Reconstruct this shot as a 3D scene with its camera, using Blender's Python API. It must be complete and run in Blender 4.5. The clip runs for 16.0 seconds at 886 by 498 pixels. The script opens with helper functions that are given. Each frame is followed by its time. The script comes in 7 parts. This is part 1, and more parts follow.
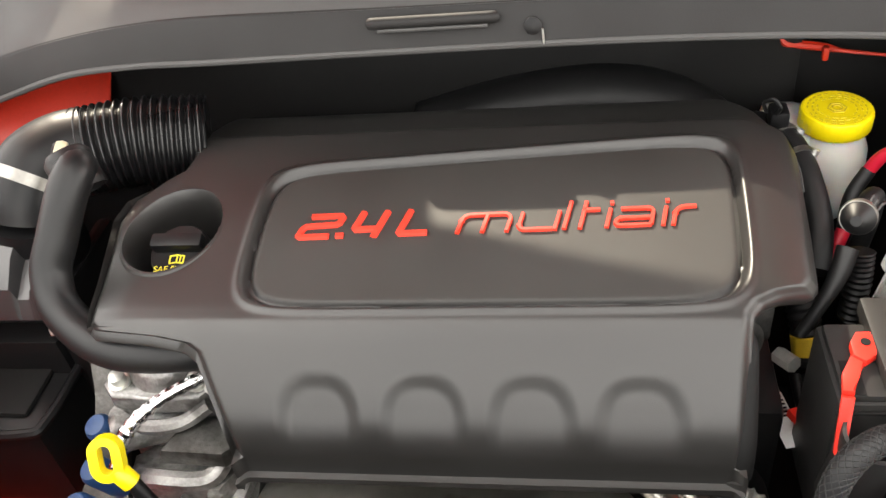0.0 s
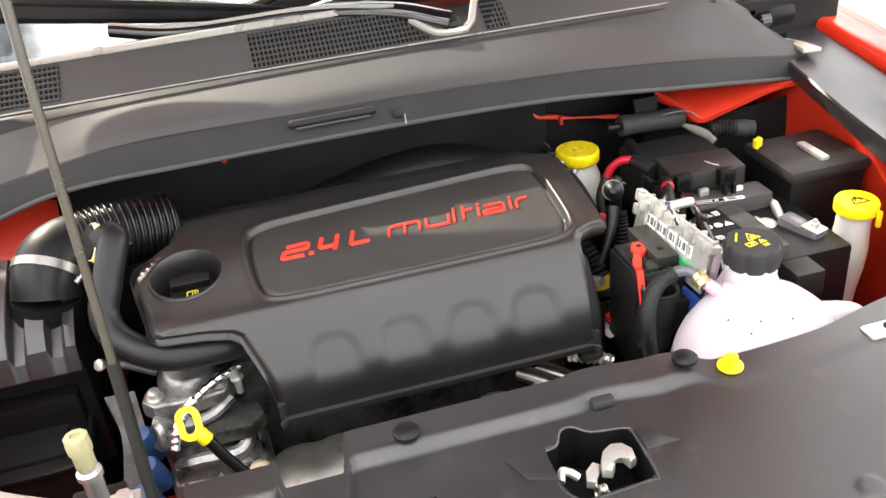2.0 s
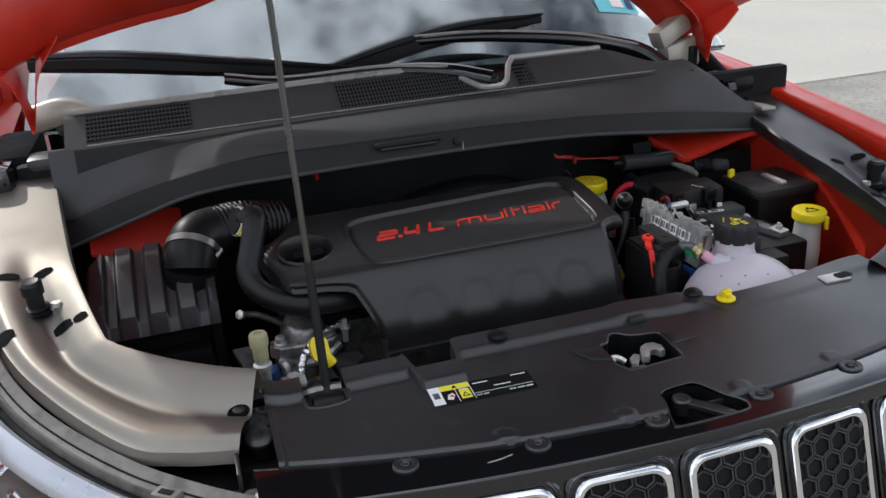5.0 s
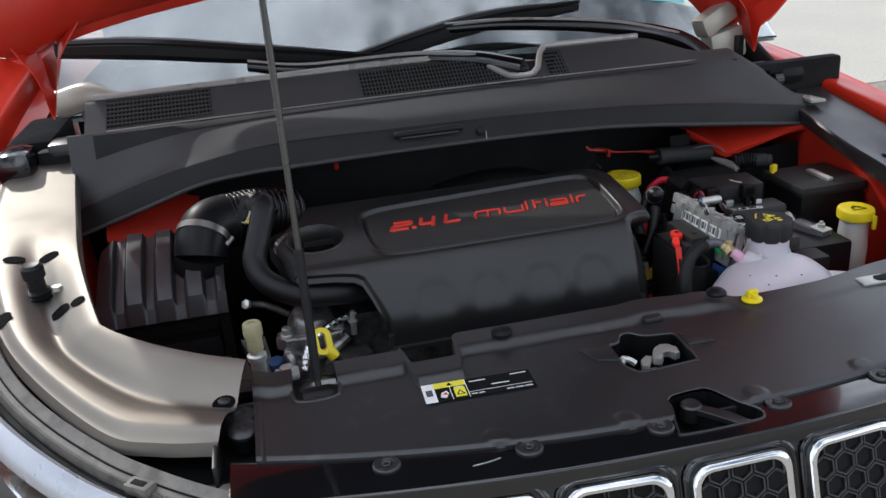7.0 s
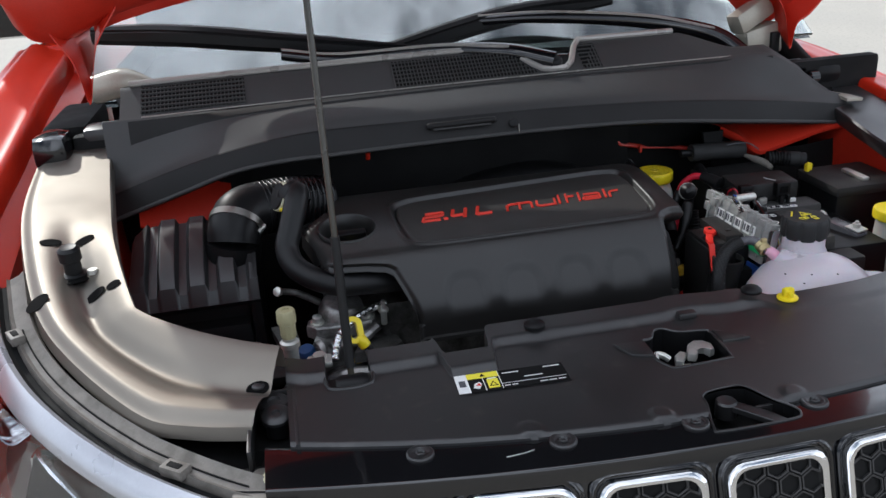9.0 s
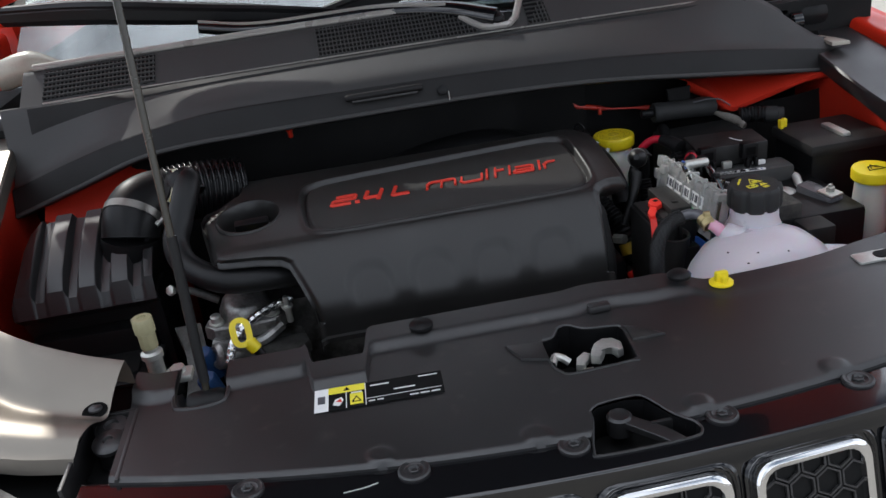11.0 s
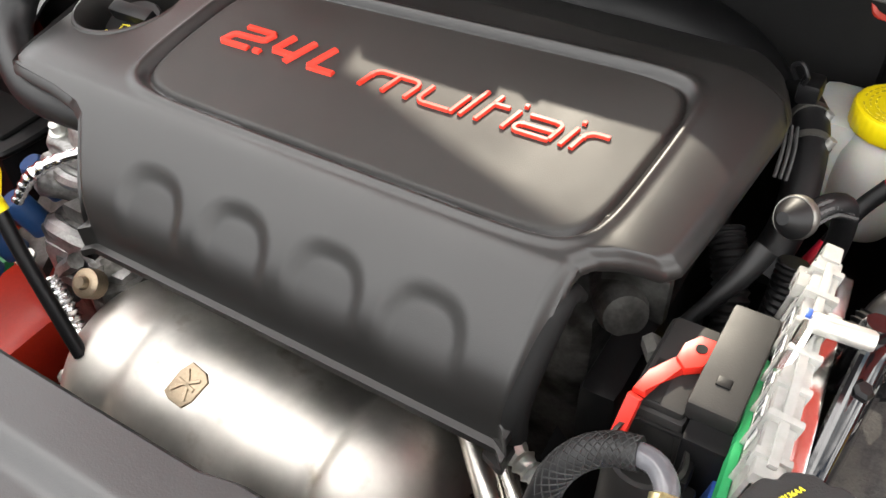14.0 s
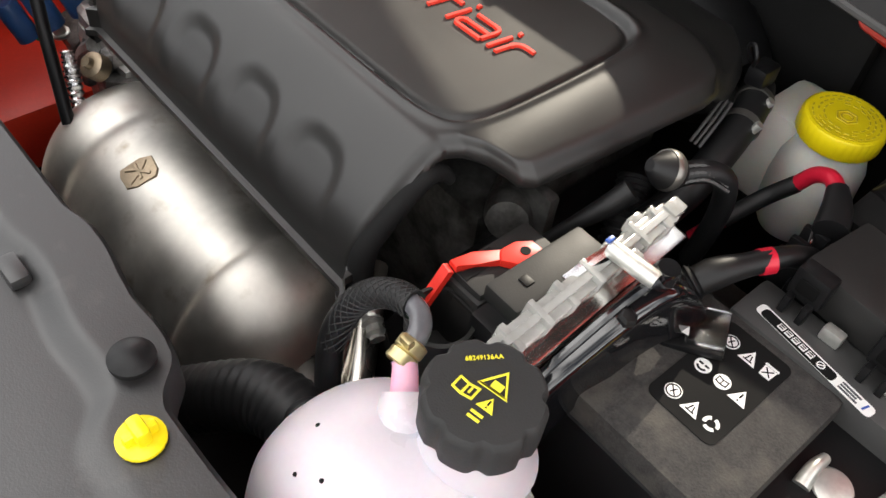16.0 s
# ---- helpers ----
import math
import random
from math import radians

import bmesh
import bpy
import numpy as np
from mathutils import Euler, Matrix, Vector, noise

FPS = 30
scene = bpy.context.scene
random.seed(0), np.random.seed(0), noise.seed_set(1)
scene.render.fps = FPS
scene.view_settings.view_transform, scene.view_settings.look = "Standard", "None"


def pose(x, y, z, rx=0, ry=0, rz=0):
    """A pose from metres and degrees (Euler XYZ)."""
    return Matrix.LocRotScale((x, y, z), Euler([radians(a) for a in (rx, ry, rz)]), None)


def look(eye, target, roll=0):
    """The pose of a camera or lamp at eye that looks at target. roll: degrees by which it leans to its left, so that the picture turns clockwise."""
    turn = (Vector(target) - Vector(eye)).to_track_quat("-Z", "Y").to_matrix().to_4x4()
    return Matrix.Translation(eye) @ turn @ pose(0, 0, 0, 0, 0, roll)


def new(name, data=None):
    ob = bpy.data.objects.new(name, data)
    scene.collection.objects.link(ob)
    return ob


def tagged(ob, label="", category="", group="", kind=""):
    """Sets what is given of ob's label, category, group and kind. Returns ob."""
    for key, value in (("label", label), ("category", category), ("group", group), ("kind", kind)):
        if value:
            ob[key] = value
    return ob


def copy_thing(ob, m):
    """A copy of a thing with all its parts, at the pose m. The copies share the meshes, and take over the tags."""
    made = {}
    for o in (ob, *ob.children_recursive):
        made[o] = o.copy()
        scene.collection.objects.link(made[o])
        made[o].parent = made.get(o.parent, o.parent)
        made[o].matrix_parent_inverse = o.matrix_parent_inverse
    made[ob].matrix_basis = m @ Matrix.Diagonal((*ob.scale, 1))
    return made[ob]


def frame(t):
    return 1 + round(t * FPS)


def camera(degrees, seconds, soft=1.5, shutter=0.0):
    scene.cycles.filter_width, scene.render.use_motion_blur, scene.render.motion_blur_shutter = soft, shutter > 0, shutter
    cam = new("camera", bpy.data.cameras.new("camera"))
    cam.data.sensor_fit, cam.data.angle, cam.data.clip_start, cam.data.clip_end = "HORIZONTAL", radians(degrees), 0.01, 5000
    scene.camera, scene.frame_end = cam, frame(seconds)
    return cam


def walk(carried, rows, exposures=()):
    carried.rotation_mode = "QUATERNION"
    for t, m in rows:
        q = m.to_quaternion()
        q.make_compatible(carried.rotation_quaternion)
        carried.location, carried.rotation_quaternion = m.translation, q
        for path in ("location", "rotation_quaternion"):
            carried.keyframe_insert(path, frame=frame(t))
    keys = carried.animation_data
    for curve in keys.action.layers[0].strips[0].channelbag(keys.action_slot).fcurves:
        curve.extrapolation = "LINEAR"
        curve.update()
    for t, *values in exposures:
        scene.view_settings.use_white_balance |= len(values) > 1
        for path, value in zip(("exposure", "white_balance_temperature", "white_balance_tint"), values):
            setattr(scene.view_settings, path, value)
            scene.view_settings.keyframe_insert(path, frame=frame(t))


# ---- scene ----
cam = camera(54.5, 16.0)
PATH = [
    (0, (0.036, -0.019, 1.474), (-0.289, 1.475, 0.185), -8.9),
    (0.5, (0.046, -0.041, 1.481), (-0.254, 1.491, 0.23), -10.2),
    (1, (-0.028, -0.135, 1.497), (-0.109, 1.507, 0.359), -8.4),
    (1.5, (-0.146, -0.268, 1.53), (0.12, 1.402, 0.463), -7.0),
    (2, (-0.19, -0.406, 1.545), (0.173, 1.29, 0.548), -6.0),
    (2.3, (-0.194, -0.476, 1.496), (0.174, 1.267, 0.587), -5.1),
    (2.5, (-0.196, -0.577, 1.464), (0.127, 1.221, 0.651), -4.5),
    (3, (-0.228, -0.758, 1.5), (0.074, 1.086, 0.786), -3.6),
    (3.5, (-0.346, -0.786, 1.501), (-0.008, 1.062, 0.816), -5.0),
    (4, (-0.422, -0.746, 1.509), (0.026, 1.067, 0.793), -5.4),
    (4.2, (-0.466, -0.734, 1.534), (0.082, 1.036, 0.781), -3.6),
    (6.3, (-0.346, -0.692, 1.496), (0.045, 1.125, 0.758), -4.8),
    (6.5, (-0.345, -0.691, 1.494), (0.038, 1.129, 0.76), -4.8),
    (7, (-0.35, -0.685, 1.491), (0.013, 1.135, 0.745), -4.5),
    (7.5, (-0.357, -0.677, 1.487), (-0.02, 1.138, 0.72), -3.9),
    (8, (-0.371, -0.682, 1.493), (-0.049, 1.135, 0.721), -3.7),
    (10.3, (-0.332, -0.681, 1.479), (-0.029, 1.156, 0.748), -4.3),
    (10.5, (-0.277, -0.674, 1.476), (-0.022, 1.165, 0.735), -5.5),
    (11, (-0.159, -0.588, 1.448), (0.022, 1.227, 0.628), -7.7),
    (11.5, (-0.108, -0.434, 1.501), (0.098, 1.322, 0.565), -6.6),
    (12, (-0.03, -0.321, 1.509), (0.052, 1.42, 0.529), -4.8),
    (12.5, (0.108, -0.184, 1.486), (-0.068, 1.515, 0.445), -3.6),
    (13, (0.155, -0.064, 1.451), (-0.105, 1.513, 0.248), -2.4),
    (13.5, (0.22, 0.027, 1.413), (-0.341, 1.412, 0.084), -2.2),
    (14, (0.275, 0.081, 1.388), (-0.523, 1.287, 0.006), -2.5),
    (14.5, (0.292, 0.065, 1.382), (-0.445, 1.258, -0.043), -0.0),
    (15, (0.315, 0.067, 1.385), (-0.398, 1.25, -0.062), 4.6),
    (15.5, (0.386, 0.102, 1.388), (-0.471, 1.157, -0.08), 7.6),
    (16, (0.431, 0.116, 1.399), (-0.475, 1.1, -0.089), 8.7),
]
EXPOSURES = [(0, 1.15, 7150, 10), (1.5, 1.15, 7000, 10), (2.0, 1.0, 6800, 10), (2.5, 0.55, 6600, 10), (3.0, -0.2, 6350, 10), (3.5, -0.85, 6150, 10), (4.0, -1.1, 5950, 10), (8, -1.0, 5800, 10), (10.5, -1.05, 5800, 10), (11.0, -1.05, 5900, 10), (11.5, -0.3, 6350, 10), (12, 0.4, 6550, 10), (12.5, 0.7, 6600, 10), (13, 0.95, 6850, 10), (14, 0.95, 6850, 10), (15, 0.8, 6800, 10), (16, 0.25, 6800, 10)]
walk(cam, [(t, look(eye, target, roll)) for t, eye, target, roll in PATH], EXPOSURES)

# ---- place ----
# ---- world, sun ----
world = bpy.data.worlds.new("sky")
scene.world = world
world.use_nodes = True
SUN_ELEV, SUN_AZ = 33.7, -25.7      # degrees; the sun stands behind the car and over its offside wing


def build_sky():
    nt = world.node_tree
    nt.nodes.clear()
    out = nt.nodes.new("ShaderNodeOutputWorld")
    bg = nt.nodes.new("ShaderNodeBackground")
    sky = nt.nodes.new("ShaderNodeTexSky")
    sky.sky_type, sky.sun_disc = "NISHITA", False
    sky.sun_elevation, sky.sun_rotation = radians(SUN_ELEV), radians(SUN_AZ)
    co = nt.nodes.new("ShaderNodeTexCoord")
    cl = nt.nodes.new("ShaderNodeTexNoise")
    cl.inputs["Scale"].default_value, cl.inputs["Detail"].default_value, cl.inputs["Roughness"].default_value = 3.4, 7, 0.6
    ramp = nt.nodes.new("ShaderNodeValToRGB")
    ramp.color_ramp.elements[0].position, ramp.color_ramp.elements[1].position = 0.36, 0.55
    mix = nt.nodes.new("ShaderNodeMix")
    mix.data_type = "RGBA"
    link = nt.links.new
    # clouds scatter forwards: brighter towards the sun
    el, az = radians(SUN_ELEV), radians(SUN_AZ)
    dot = nt.nodes.new("ShaderNodeVectorMath")
    dot.operation = "DOT_PRODUCT"
    dot.inputs[1].default_value = (math.sin(az) * math.cos(el), math.cos(az) * math.cos(el), math.sin(el))
    link(co.outputs["Generated"], dot.inputs[0])
    glow = nt.nodes.new("ShaderNodeMapRange")
    glow.interpolation_type = "SMOOTHSTEP"
    glow.inputs["From Min"].default_value, glow.inputs["From Max"].default_value = -0.5, 1.0
    glow.inputs["To Min"].default_value, glow.inputs["To Max"].default_value = 1.5, 2.0
    link(dot.outputs["Value"], glow.inputs["Value"])
    tint = nt.nodes.new("ShaderNodeMix")
    tint.data_type, tint.blend_type = "RGBA", "MULTIPLY"
    tint.inputs["Factor"].default_value = 1.0
    tint.inputs["A"].default_value = (19.0, 19.2, 19.6, 1)
    depth = nt.nodes.new("ShaderNodeMapRange")
    depth.inputs["From Min"].default_value, depth.inputs["From Max"].default_value = 0.36, 0.68
    depth.inputs["To Min"].default_value, depth.inputs["To Max"].default_value = 0.45, 1.45
    link(cl.outputs["Fac"], depth.inputs["Value"])
    both = nt.nodes.new("ShaderNodeMath")
    both.operation = "MULTIPLY"
    link(glow.outputs["Result"], both.inputs[0])
    link(depth.outputs["Result"], both.inputs[1])
    link(both.outputs["Value"], tint.inputs["B"])
    link(tint.outputs["Result"], mix.inputs["B"])
    link(co.outputs["Generated"], cl.inputs["Vector"])
    link(cl.outputs["Fac"], ramp.inputs["Fac"])
    link(ramp.outputs["Color"], mix.inputs["Factor"])
    link(sky.outputs["Color"], mix.inputs["A"])
    link(mix.outputs["Result"], bg.inputs["Color"])
    bg.inputs["Strength"].default_value = 0.10
    link(bg.outputs["Background"], out.inputs["Surface"])


build_sky()
sun = new("sun", bpy.data.lights.new("sun", "SUN"))
sun.data.energy, sun.data.angle, sun.data.color = 4.0, radians(1.0), (1.0, 0.93, 0.80)
e, a = radians(SUN_ELEV), radians(SUN_AZ)
sun.matrix_world = look((2 * math.sin(a), 2 * math.cos(a), 4.0), (2 * math.sin(a) - math.sin(a) * math.cos(e), 2 * math.cos(a) - math.cos(a) * math.cos(e), 4.0 - math.sin(e)))


# ---- materials ----
def material(name, base, rough, metal=0.0, vary=0.15, grain=300.0, bump=0.1, blotch=12.0, coat=0.0, dirt=None, dirt_at=0.62, **more):
    """A procedural surface: base colour with large blotches and fine grain, grain in the relief, and dust or dirt in patches."""
    m = bpy.data.materials.new(name)
    m.use_nodes = True
    nt = m.node_tree
    p = nt.nodes["Principled BSDF"]
    link = nt.links.new
    co = nt.nodes.new("ShaderNodeTexCoord")

    def noise_node(scale, detail=4.0):
        n = nt.nodes.new("ShaderNodeTexNoise")
        n.inputs["Scale"].default_value, n.inputs["Detail"].default_value = scale, detail
        link(co.outputs["Object"], n.inputs["Vector"])
        return n

    big, fine = noise_node(blotch, 5.0), noise_node(grain, 2.0)
    add = nt.nodes.new("ShaderNodeMath")
    add.operation = "MULTIPLY_ADD"
    link(fine.outputs["Fac"], add.inputs[0])
    add.inputs[1].default_value = 0.45
    link(big.outputs["Fac"], add.inputs[2])
    shade = nt.nodes.new("ShaderNodeMapRange")
    shade.inputs["From Min"].default_value, shade.inputs["From Max"].default_value = 0.4, 1.05
    shade.inputs["To Min"].default_value, shade.inputs["To Max"].default_value = 1 - vary, 1 + vary
    link(add.outputs[0], shade.inputs["Value"])
    mul = nt.nodes.new("ShaderNodeMix")
    mul.data_type, mul.blend_type = "RGBA", "MULTIPLY"
    mul.inputs["Factor"].default_value = 1.0
    mul.inputs["A"].default_value = (*base, 1)
    link(shade.outputs["Result"], mul.inputs["B"])
    col = mul.outputs["Result"]
    rr = nt.nodes.new("ShaderNodeMapRange")
    rr.inputs["From Min"].default_value, rr.inputs["From Max"].default_value = 0.3, 0.7
    rr.inputs["To Min"].default_value, rr.inputs["To Max"].default_value = max(0.02, rough * 0.82), min(1, rough * 1.18)
    link(big.outputs["Fac"], rr.inputs["Value"])
    rough_out = rr.outputs["Result"]
    if dirt:
        d = noise_node(35.0, 8.0)
        edge = nt.nodes.new("ShaderNodeMapRange")
        edge.inputs["From Min"].default_value, edge.inputs["From Max"].default_value = dirt_at - 0.1, dirt_at + 0.12
        link(d.outputs["Fac"], edge.inputs["Value"])
        over = nt.nodes.new("ShaderNodeMix")
        over.data_type = "RGBA"
        over.inputs["B"].default_value = (*dirt, 1)
        link(edge.outputs["Result"], over.inputs["Factor"])
        link(col, over.inputs["A"])
        col = over.outputs["Result"]
    link(col, p.inputs["Base Color"])
    link(rough_out, p.inputs["Roughness"])
    p.inputs["Metallic"].default_value = metal
    p.inputs["Coat Weight"].default_value = coat
    p.inputs["Coat Roughness"].default_value = 0.04
    for key, value in more.items():
        p.inputs[key.replace("_", " ")].default_value = value
    if bump:
        b = nt.nodes.new("ShaderNodeBump")
        b.inputs["Strength"].default_value, b.inputs["Distance"].default_value = bump, 0.0006
        link(fine.outputs["Fac"], b.inputs["Height"])
        link(b.outputs["Normal"], p.inputs["Normal"])
    return m


COVER = material("grained_grey_plastic", (0.0165, 0.0157, 0.0150), 0.41, grain=1400, bump=0.12, blotch=9, Specular_IOR_Level=0.62)
NAME_PANEL = material("matt_name_panel", (0.0265, 0.0250, 0.0228), 0.62, grain=1700, bump=0.25, blotch=9, Specular_IOR_Level=0.50)
LID = material("satin_lid_plastic", (0.014, 0.0135, 0.013), 0.58, grain=900, bump=0.14, Specular_IOR_Level=0.45)
CAP_GREY = material("grained_cap_plastic", (0.021, 0.021, 0.021), 0.66, grain=900, bump=0.3, Specular_IOR_Level=0.4)
ALU = material("polished_aluminium", (0.80, 0.79, 0.77), 0.20, metal=1.0, vary=0.12, grain=160, bump=0.05, blotch=24)
CLOUDED = material("clouded_clear_plastic", (0.66, 0.66, 0.63), 0.16, vary=0.2, grain=200, bump=0.08, blotch=60, Transmission_Weight=0.55, IOR=1.5)
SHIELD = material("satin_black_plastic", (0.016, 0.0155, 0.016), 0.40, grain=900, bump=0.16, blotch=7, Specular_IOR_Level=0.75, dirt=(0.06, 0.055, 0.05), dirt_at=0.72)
BLACK = material("black_plastic", (0.0065, 0.0065, 0.007), 0.42, grain=700, bump=0.12, Specular_IOR_Level=0.25)
DULL = material("dull_black_plastic", (0.008, 0.008, 0.008), 0.75, grain=500, bump=0.2, Specular_IOR_Level=0.2)
GLOSS = material("gloss_black_paint", (0.006, 0.006, 0.007), 0.12, bump=0.0, coat=0.6)
RUBBER = material("black_rubber", (0.0075, 0.0075, 0.008), 0.48, grain=450, bump=0.1, Specular_IOR_Level=0.35)
RED = material("red_paint", (0.60, 0.026, 0.007), 0.40, vary=0.06, bump=0.0, coat=0.12, Specular_IOR_Level=0.35)
# Sun glare put into the material by a warm tint and high IOR.
WING = material("sun_glare_black_plastic", (0.026, 0.025, 0.024), 0.47, grain=900, bump=0.14, blotch=7, dirt=(0.06, 0.055, 0.05), dirt_at=0.72, Specular_IOR_Level=0.8, IOR=2.2, Specular_Tint=(1.0, 0.90, 0.76, 1.0))
RED_IN = material("red_primer_paint", (0.52, 0.026, 0.010), 0.42, vary=0.15, bump=0.03, coat=0.1)
LETTER = material("red_letter_plastic", (0.66, 0.035, 0.016), 0.52, vary=0.05, bump=0.0)
LEVER = material("red_lever_plastic", (0.75, 0.03, 0.018), 0.4, vary=0.06, bump=0.03)
YELLOW = material("yellow_plastic", (0.86, 0.68, 0.010), 0.38, vary=0.05, bump=0.03)
YELLOW_INK = material("yellow_ink", (0.85, 0.75, 0.05), 0.5, vary=0.03, bump=0.0)
WHITE_INK = material("white_label_paper", (0.82, 0.82, 0.80), 0.5, vary=0.05, bump=0.0)
DARK_INK = material("dark_ink", (0.006, 0.006, 0.006), 0.78, vary=0.05, bump=0.0, Specular_IOR_Level=0.15)
COWL = material("matt_grey_plastic", (0.047, 0.0465, 0.0460), 0.62, grain=1100, bump=0.2, blotch=6, Specular_IOR_Level=0.55)
CABLE_RED = material("crimson_cable_sleeve", (0.55, 0.012, 0.035), 0.4, vary=0.08, bump=0.03)
BRASS = material("dull_brass", (0.55, 0.47, 0.25), 0.35, metal=0.9, vary=0.2, bump=0.05)
MILKY = material("milky_plastic", (0.62, 0.60, 0.55), 0.35, vary=0.06, bump=0.03, Subsurface_Weight=0.25, Subsurface_Scale=0.02)
TANK = material("pinkish_milky_plastic", (0.57, 0.515, 0.555), 0.30, vary=0.05, bump=0.03, Subsurface_Weight=0.3, Subsurface_Scale=0.03)
PINK = material("pink_coolant_plastic", (0.74, 0.40, 0.52), 0.3, vary=0.08, bump=0.0, Subsurface_Weight=0.2, Subsurface_Scale=0.01)
ALLOY = material("cast_aluminium", (0.36, 0.355, 0.345), 0.46, metal=0.85, vary=0.45, grain=320, bump=0.8, blotch=45, dirt=(0.055, 0.050, 0.046), dirt_at=0.56)
CAST = material("dark_cast_alloy", (0.12, 0.118, 0.112), 0.52, metal=0.7, vary=0.5, grain=300, bump=0.8, blotch=40, dirt=(0.03, 0.028, 0.025), dirt_at=0.55)
FOIL = material("crumpled_foil", (0.80, 0.80, 0.80), 0.22, metal=1.0, vary=0.15, grain=420, bump=1.0, blotch=120)
BELLOWS = material("shiny_black_rubber", (0.0045, 0.0045, 0.005), 0.30, grain=450, bump=0.05, Specular_IOR_Level=0.5)
STEEL = material("brushed_steel", (0.56, 0.53, 0.48), 0.30, metal=1.0, vary=0.2, grain=120, bump=0.08, blotch=14)
HEATSHIELD = material("heat_shield_steel", (0.60, 0.575, 0.53), 0.47, metal=1.0, vary=0.18, grain=90, bump=0.10, blotch=16, dirt=(0.30, 0.24, 0.17), dirt_at=0.70)
ZINC = material("zinc_plated_steel", (0.64, 0.64, 0.60), 0.42, metal=0.8, vary=0.2, bump=0.05)
CHROME = material("chrome", (0.8, 0.8, 0.8), 0.08, metal=1.0, vary=0.03, bump=0.0)
FELT = material("grey_felt", (0.033, 0.031, 0.029), 0.95, vary=0.75, grain=620, bump=1.0, blotch=190, dirt=(0.075, 0.068, 0.058), dirt_at=0.62)
CONCRETE = material("concrete", (0.50, 0.46, 0.39), 0.85, vary=0.12, grain=60, bump=0.3, blotch=0.8, dirt=(0.33, 0.30, 0.25), dirt_at=0.66)
WEATHERED = material("weathered_concrete", (0.30, 0.275, 0.235), 0.92, vary=0.3, grain=40, bump=0.6, blotch=2.5, dirt=(0.19, 0.17, 0.14), dirt_at=0.6)
GREEN = material("green_board", (0.02, 0.30, 0.10), 0.4, vary=0.1, bump=0.0)
BLUE = material("blue_plastic", (0.03, 0.09, 0.35), 0.4, vary=0.1, bump=0.0)
NAVY = material("dark_blue_cap", (0.015, 0.05, 0.14), 0.4, vary=0.2, bump=0.05)
GOLD = material("yellow_tape", (0.65, 0.42, 0.03), 0.5, vary=0.15, bump=0.05)
LENS_GREY = material("lamp_inner_grey", (0.10, 0.10, 0.11), 0.25, vary=0.2, bump=0.0)
# Pale tone paints sun glare on end caps and hinge plate; lamp bar is pale.
PALE = material("pale_and_sunlit_plastic", (0.44, 0.41, 0.34), 0.34, metal=0.25, vary=0.15, bump=0.05)
DUSTY = material("dusty_black_plastic", (0.17, 0.155, 0.135), 0.58, vary=0.3, grain=500, bump=0.3, blotch=30, dirt=(0.10, 0.09, 0.075), dirt_at=0.58)
# Silver tone that paints the sky's reflection on the clear lens edge.
BEZEL = material("lamp_silver_and_sky", (0.55, 0.56, 0.60), 0.30, metal=0.6, vary=0.08, bump=0.0)
BRONZED = material("heat_browned_steel", (0.34, 0.27, 0.19), 0.45, metal=0.85, vary=0.3, grain=400, bump=0.5)
DARK_STEEL = material("dull_steel_band", (0.26, 0.25, 0.23), 0.4, metal=0.9, vary=0.2, bump=0.05)
CREAM = material("cream_plastic", (0.62, 0.58, 0.40), 0.4, vary=0.06, bump=0.03)


def clear(name, tint, rough, ior=1.45):
    m = bpy.data.materials.new(name)
    m.use_nodes = True
    p = m.node_tree.nodes["Principled BSDF"]
    p.inputs["Base Color"].default_value = (*tint, 1)
    p.inputs["Roughness"].default_value = rough
    p.inputs["Transmission Weight"].default_value = 1.0
    p.inputs["IOR"].default_value = ior
    return m


GLASS = clear("windscreen_glass", (0.80, 0.88, 0.86), 0.0, 2.0)
CLEAR = clear("clear_plastic", (0.92, 0.93, 0.93), 0.12)
LAMP_GLASS = clear("lamp_lens", (0.9, 0.92, 0.95), 0.02)


# ---- mesh tools ----
from mathutils.bvhtree import BVHTree

ORIGIN = {}
XC = 0.025                          # the car's middle line


def flank(sx, q, y, z):
    """A place on one flank: q out from the middle; the car stands a little askew, so the two flanks differ."""
    if sx < 0:
        return (XC - q - 0.045 * smooth(0.1, 0.6, y) * smooth(0.775, 0.79, q), y, z)
    return (XC + q - 0.075 * smooth(0.0, 0.55, y) - 0.012 * smooth(0.5, 0.9, y), y, z - 0.035 * smooth(0.0, 0.3, y))


def thing(name, at, label, category, group="", kind=""):
    ob = new(name)
    ob.empty_display_size = 0.02
    ob.location = at
    ORIGIN[ob] = Vector(at)
    return tagged(ob, label, category, group, kind)


def finish(ob, sharp=38):
    me = ob.data
    bm = bmesh.new()
    bm.from_mesh(me)
    bmesh.ops.recalc_face_normals(bm, faces=bm.faces)
    for f in bm.faces:
        f.smooth = True
    for edge in bm.edges:
        if len(edge.link_faces) == 2 and edge.calc_face_angle(0) > radians(sharp):
            edge.smooth = False
    bm.to_mesh(me)
    bm.free()


def part(name, bm, mat, parent=None, label="", sharp=38):
    """Links a bmesh, drawn in the world's metres, as one mesh object under a thing or part."""
    at = ORIGIN.get(parent, Vector((0, 0, 0)))
    bmesh.ops.translate(bm, verts=bm.verts, vec=-at)
    me = bpy.data.meshes.new(name)
    bm.to_mesh(me)
    bm.free()
    me.materials.append(mat)
    ob = new(name, me)
    ob.parent = parent
    ORIGIN[ob] = at
    finish(ob, sharp)
    return tagged(ob, label)


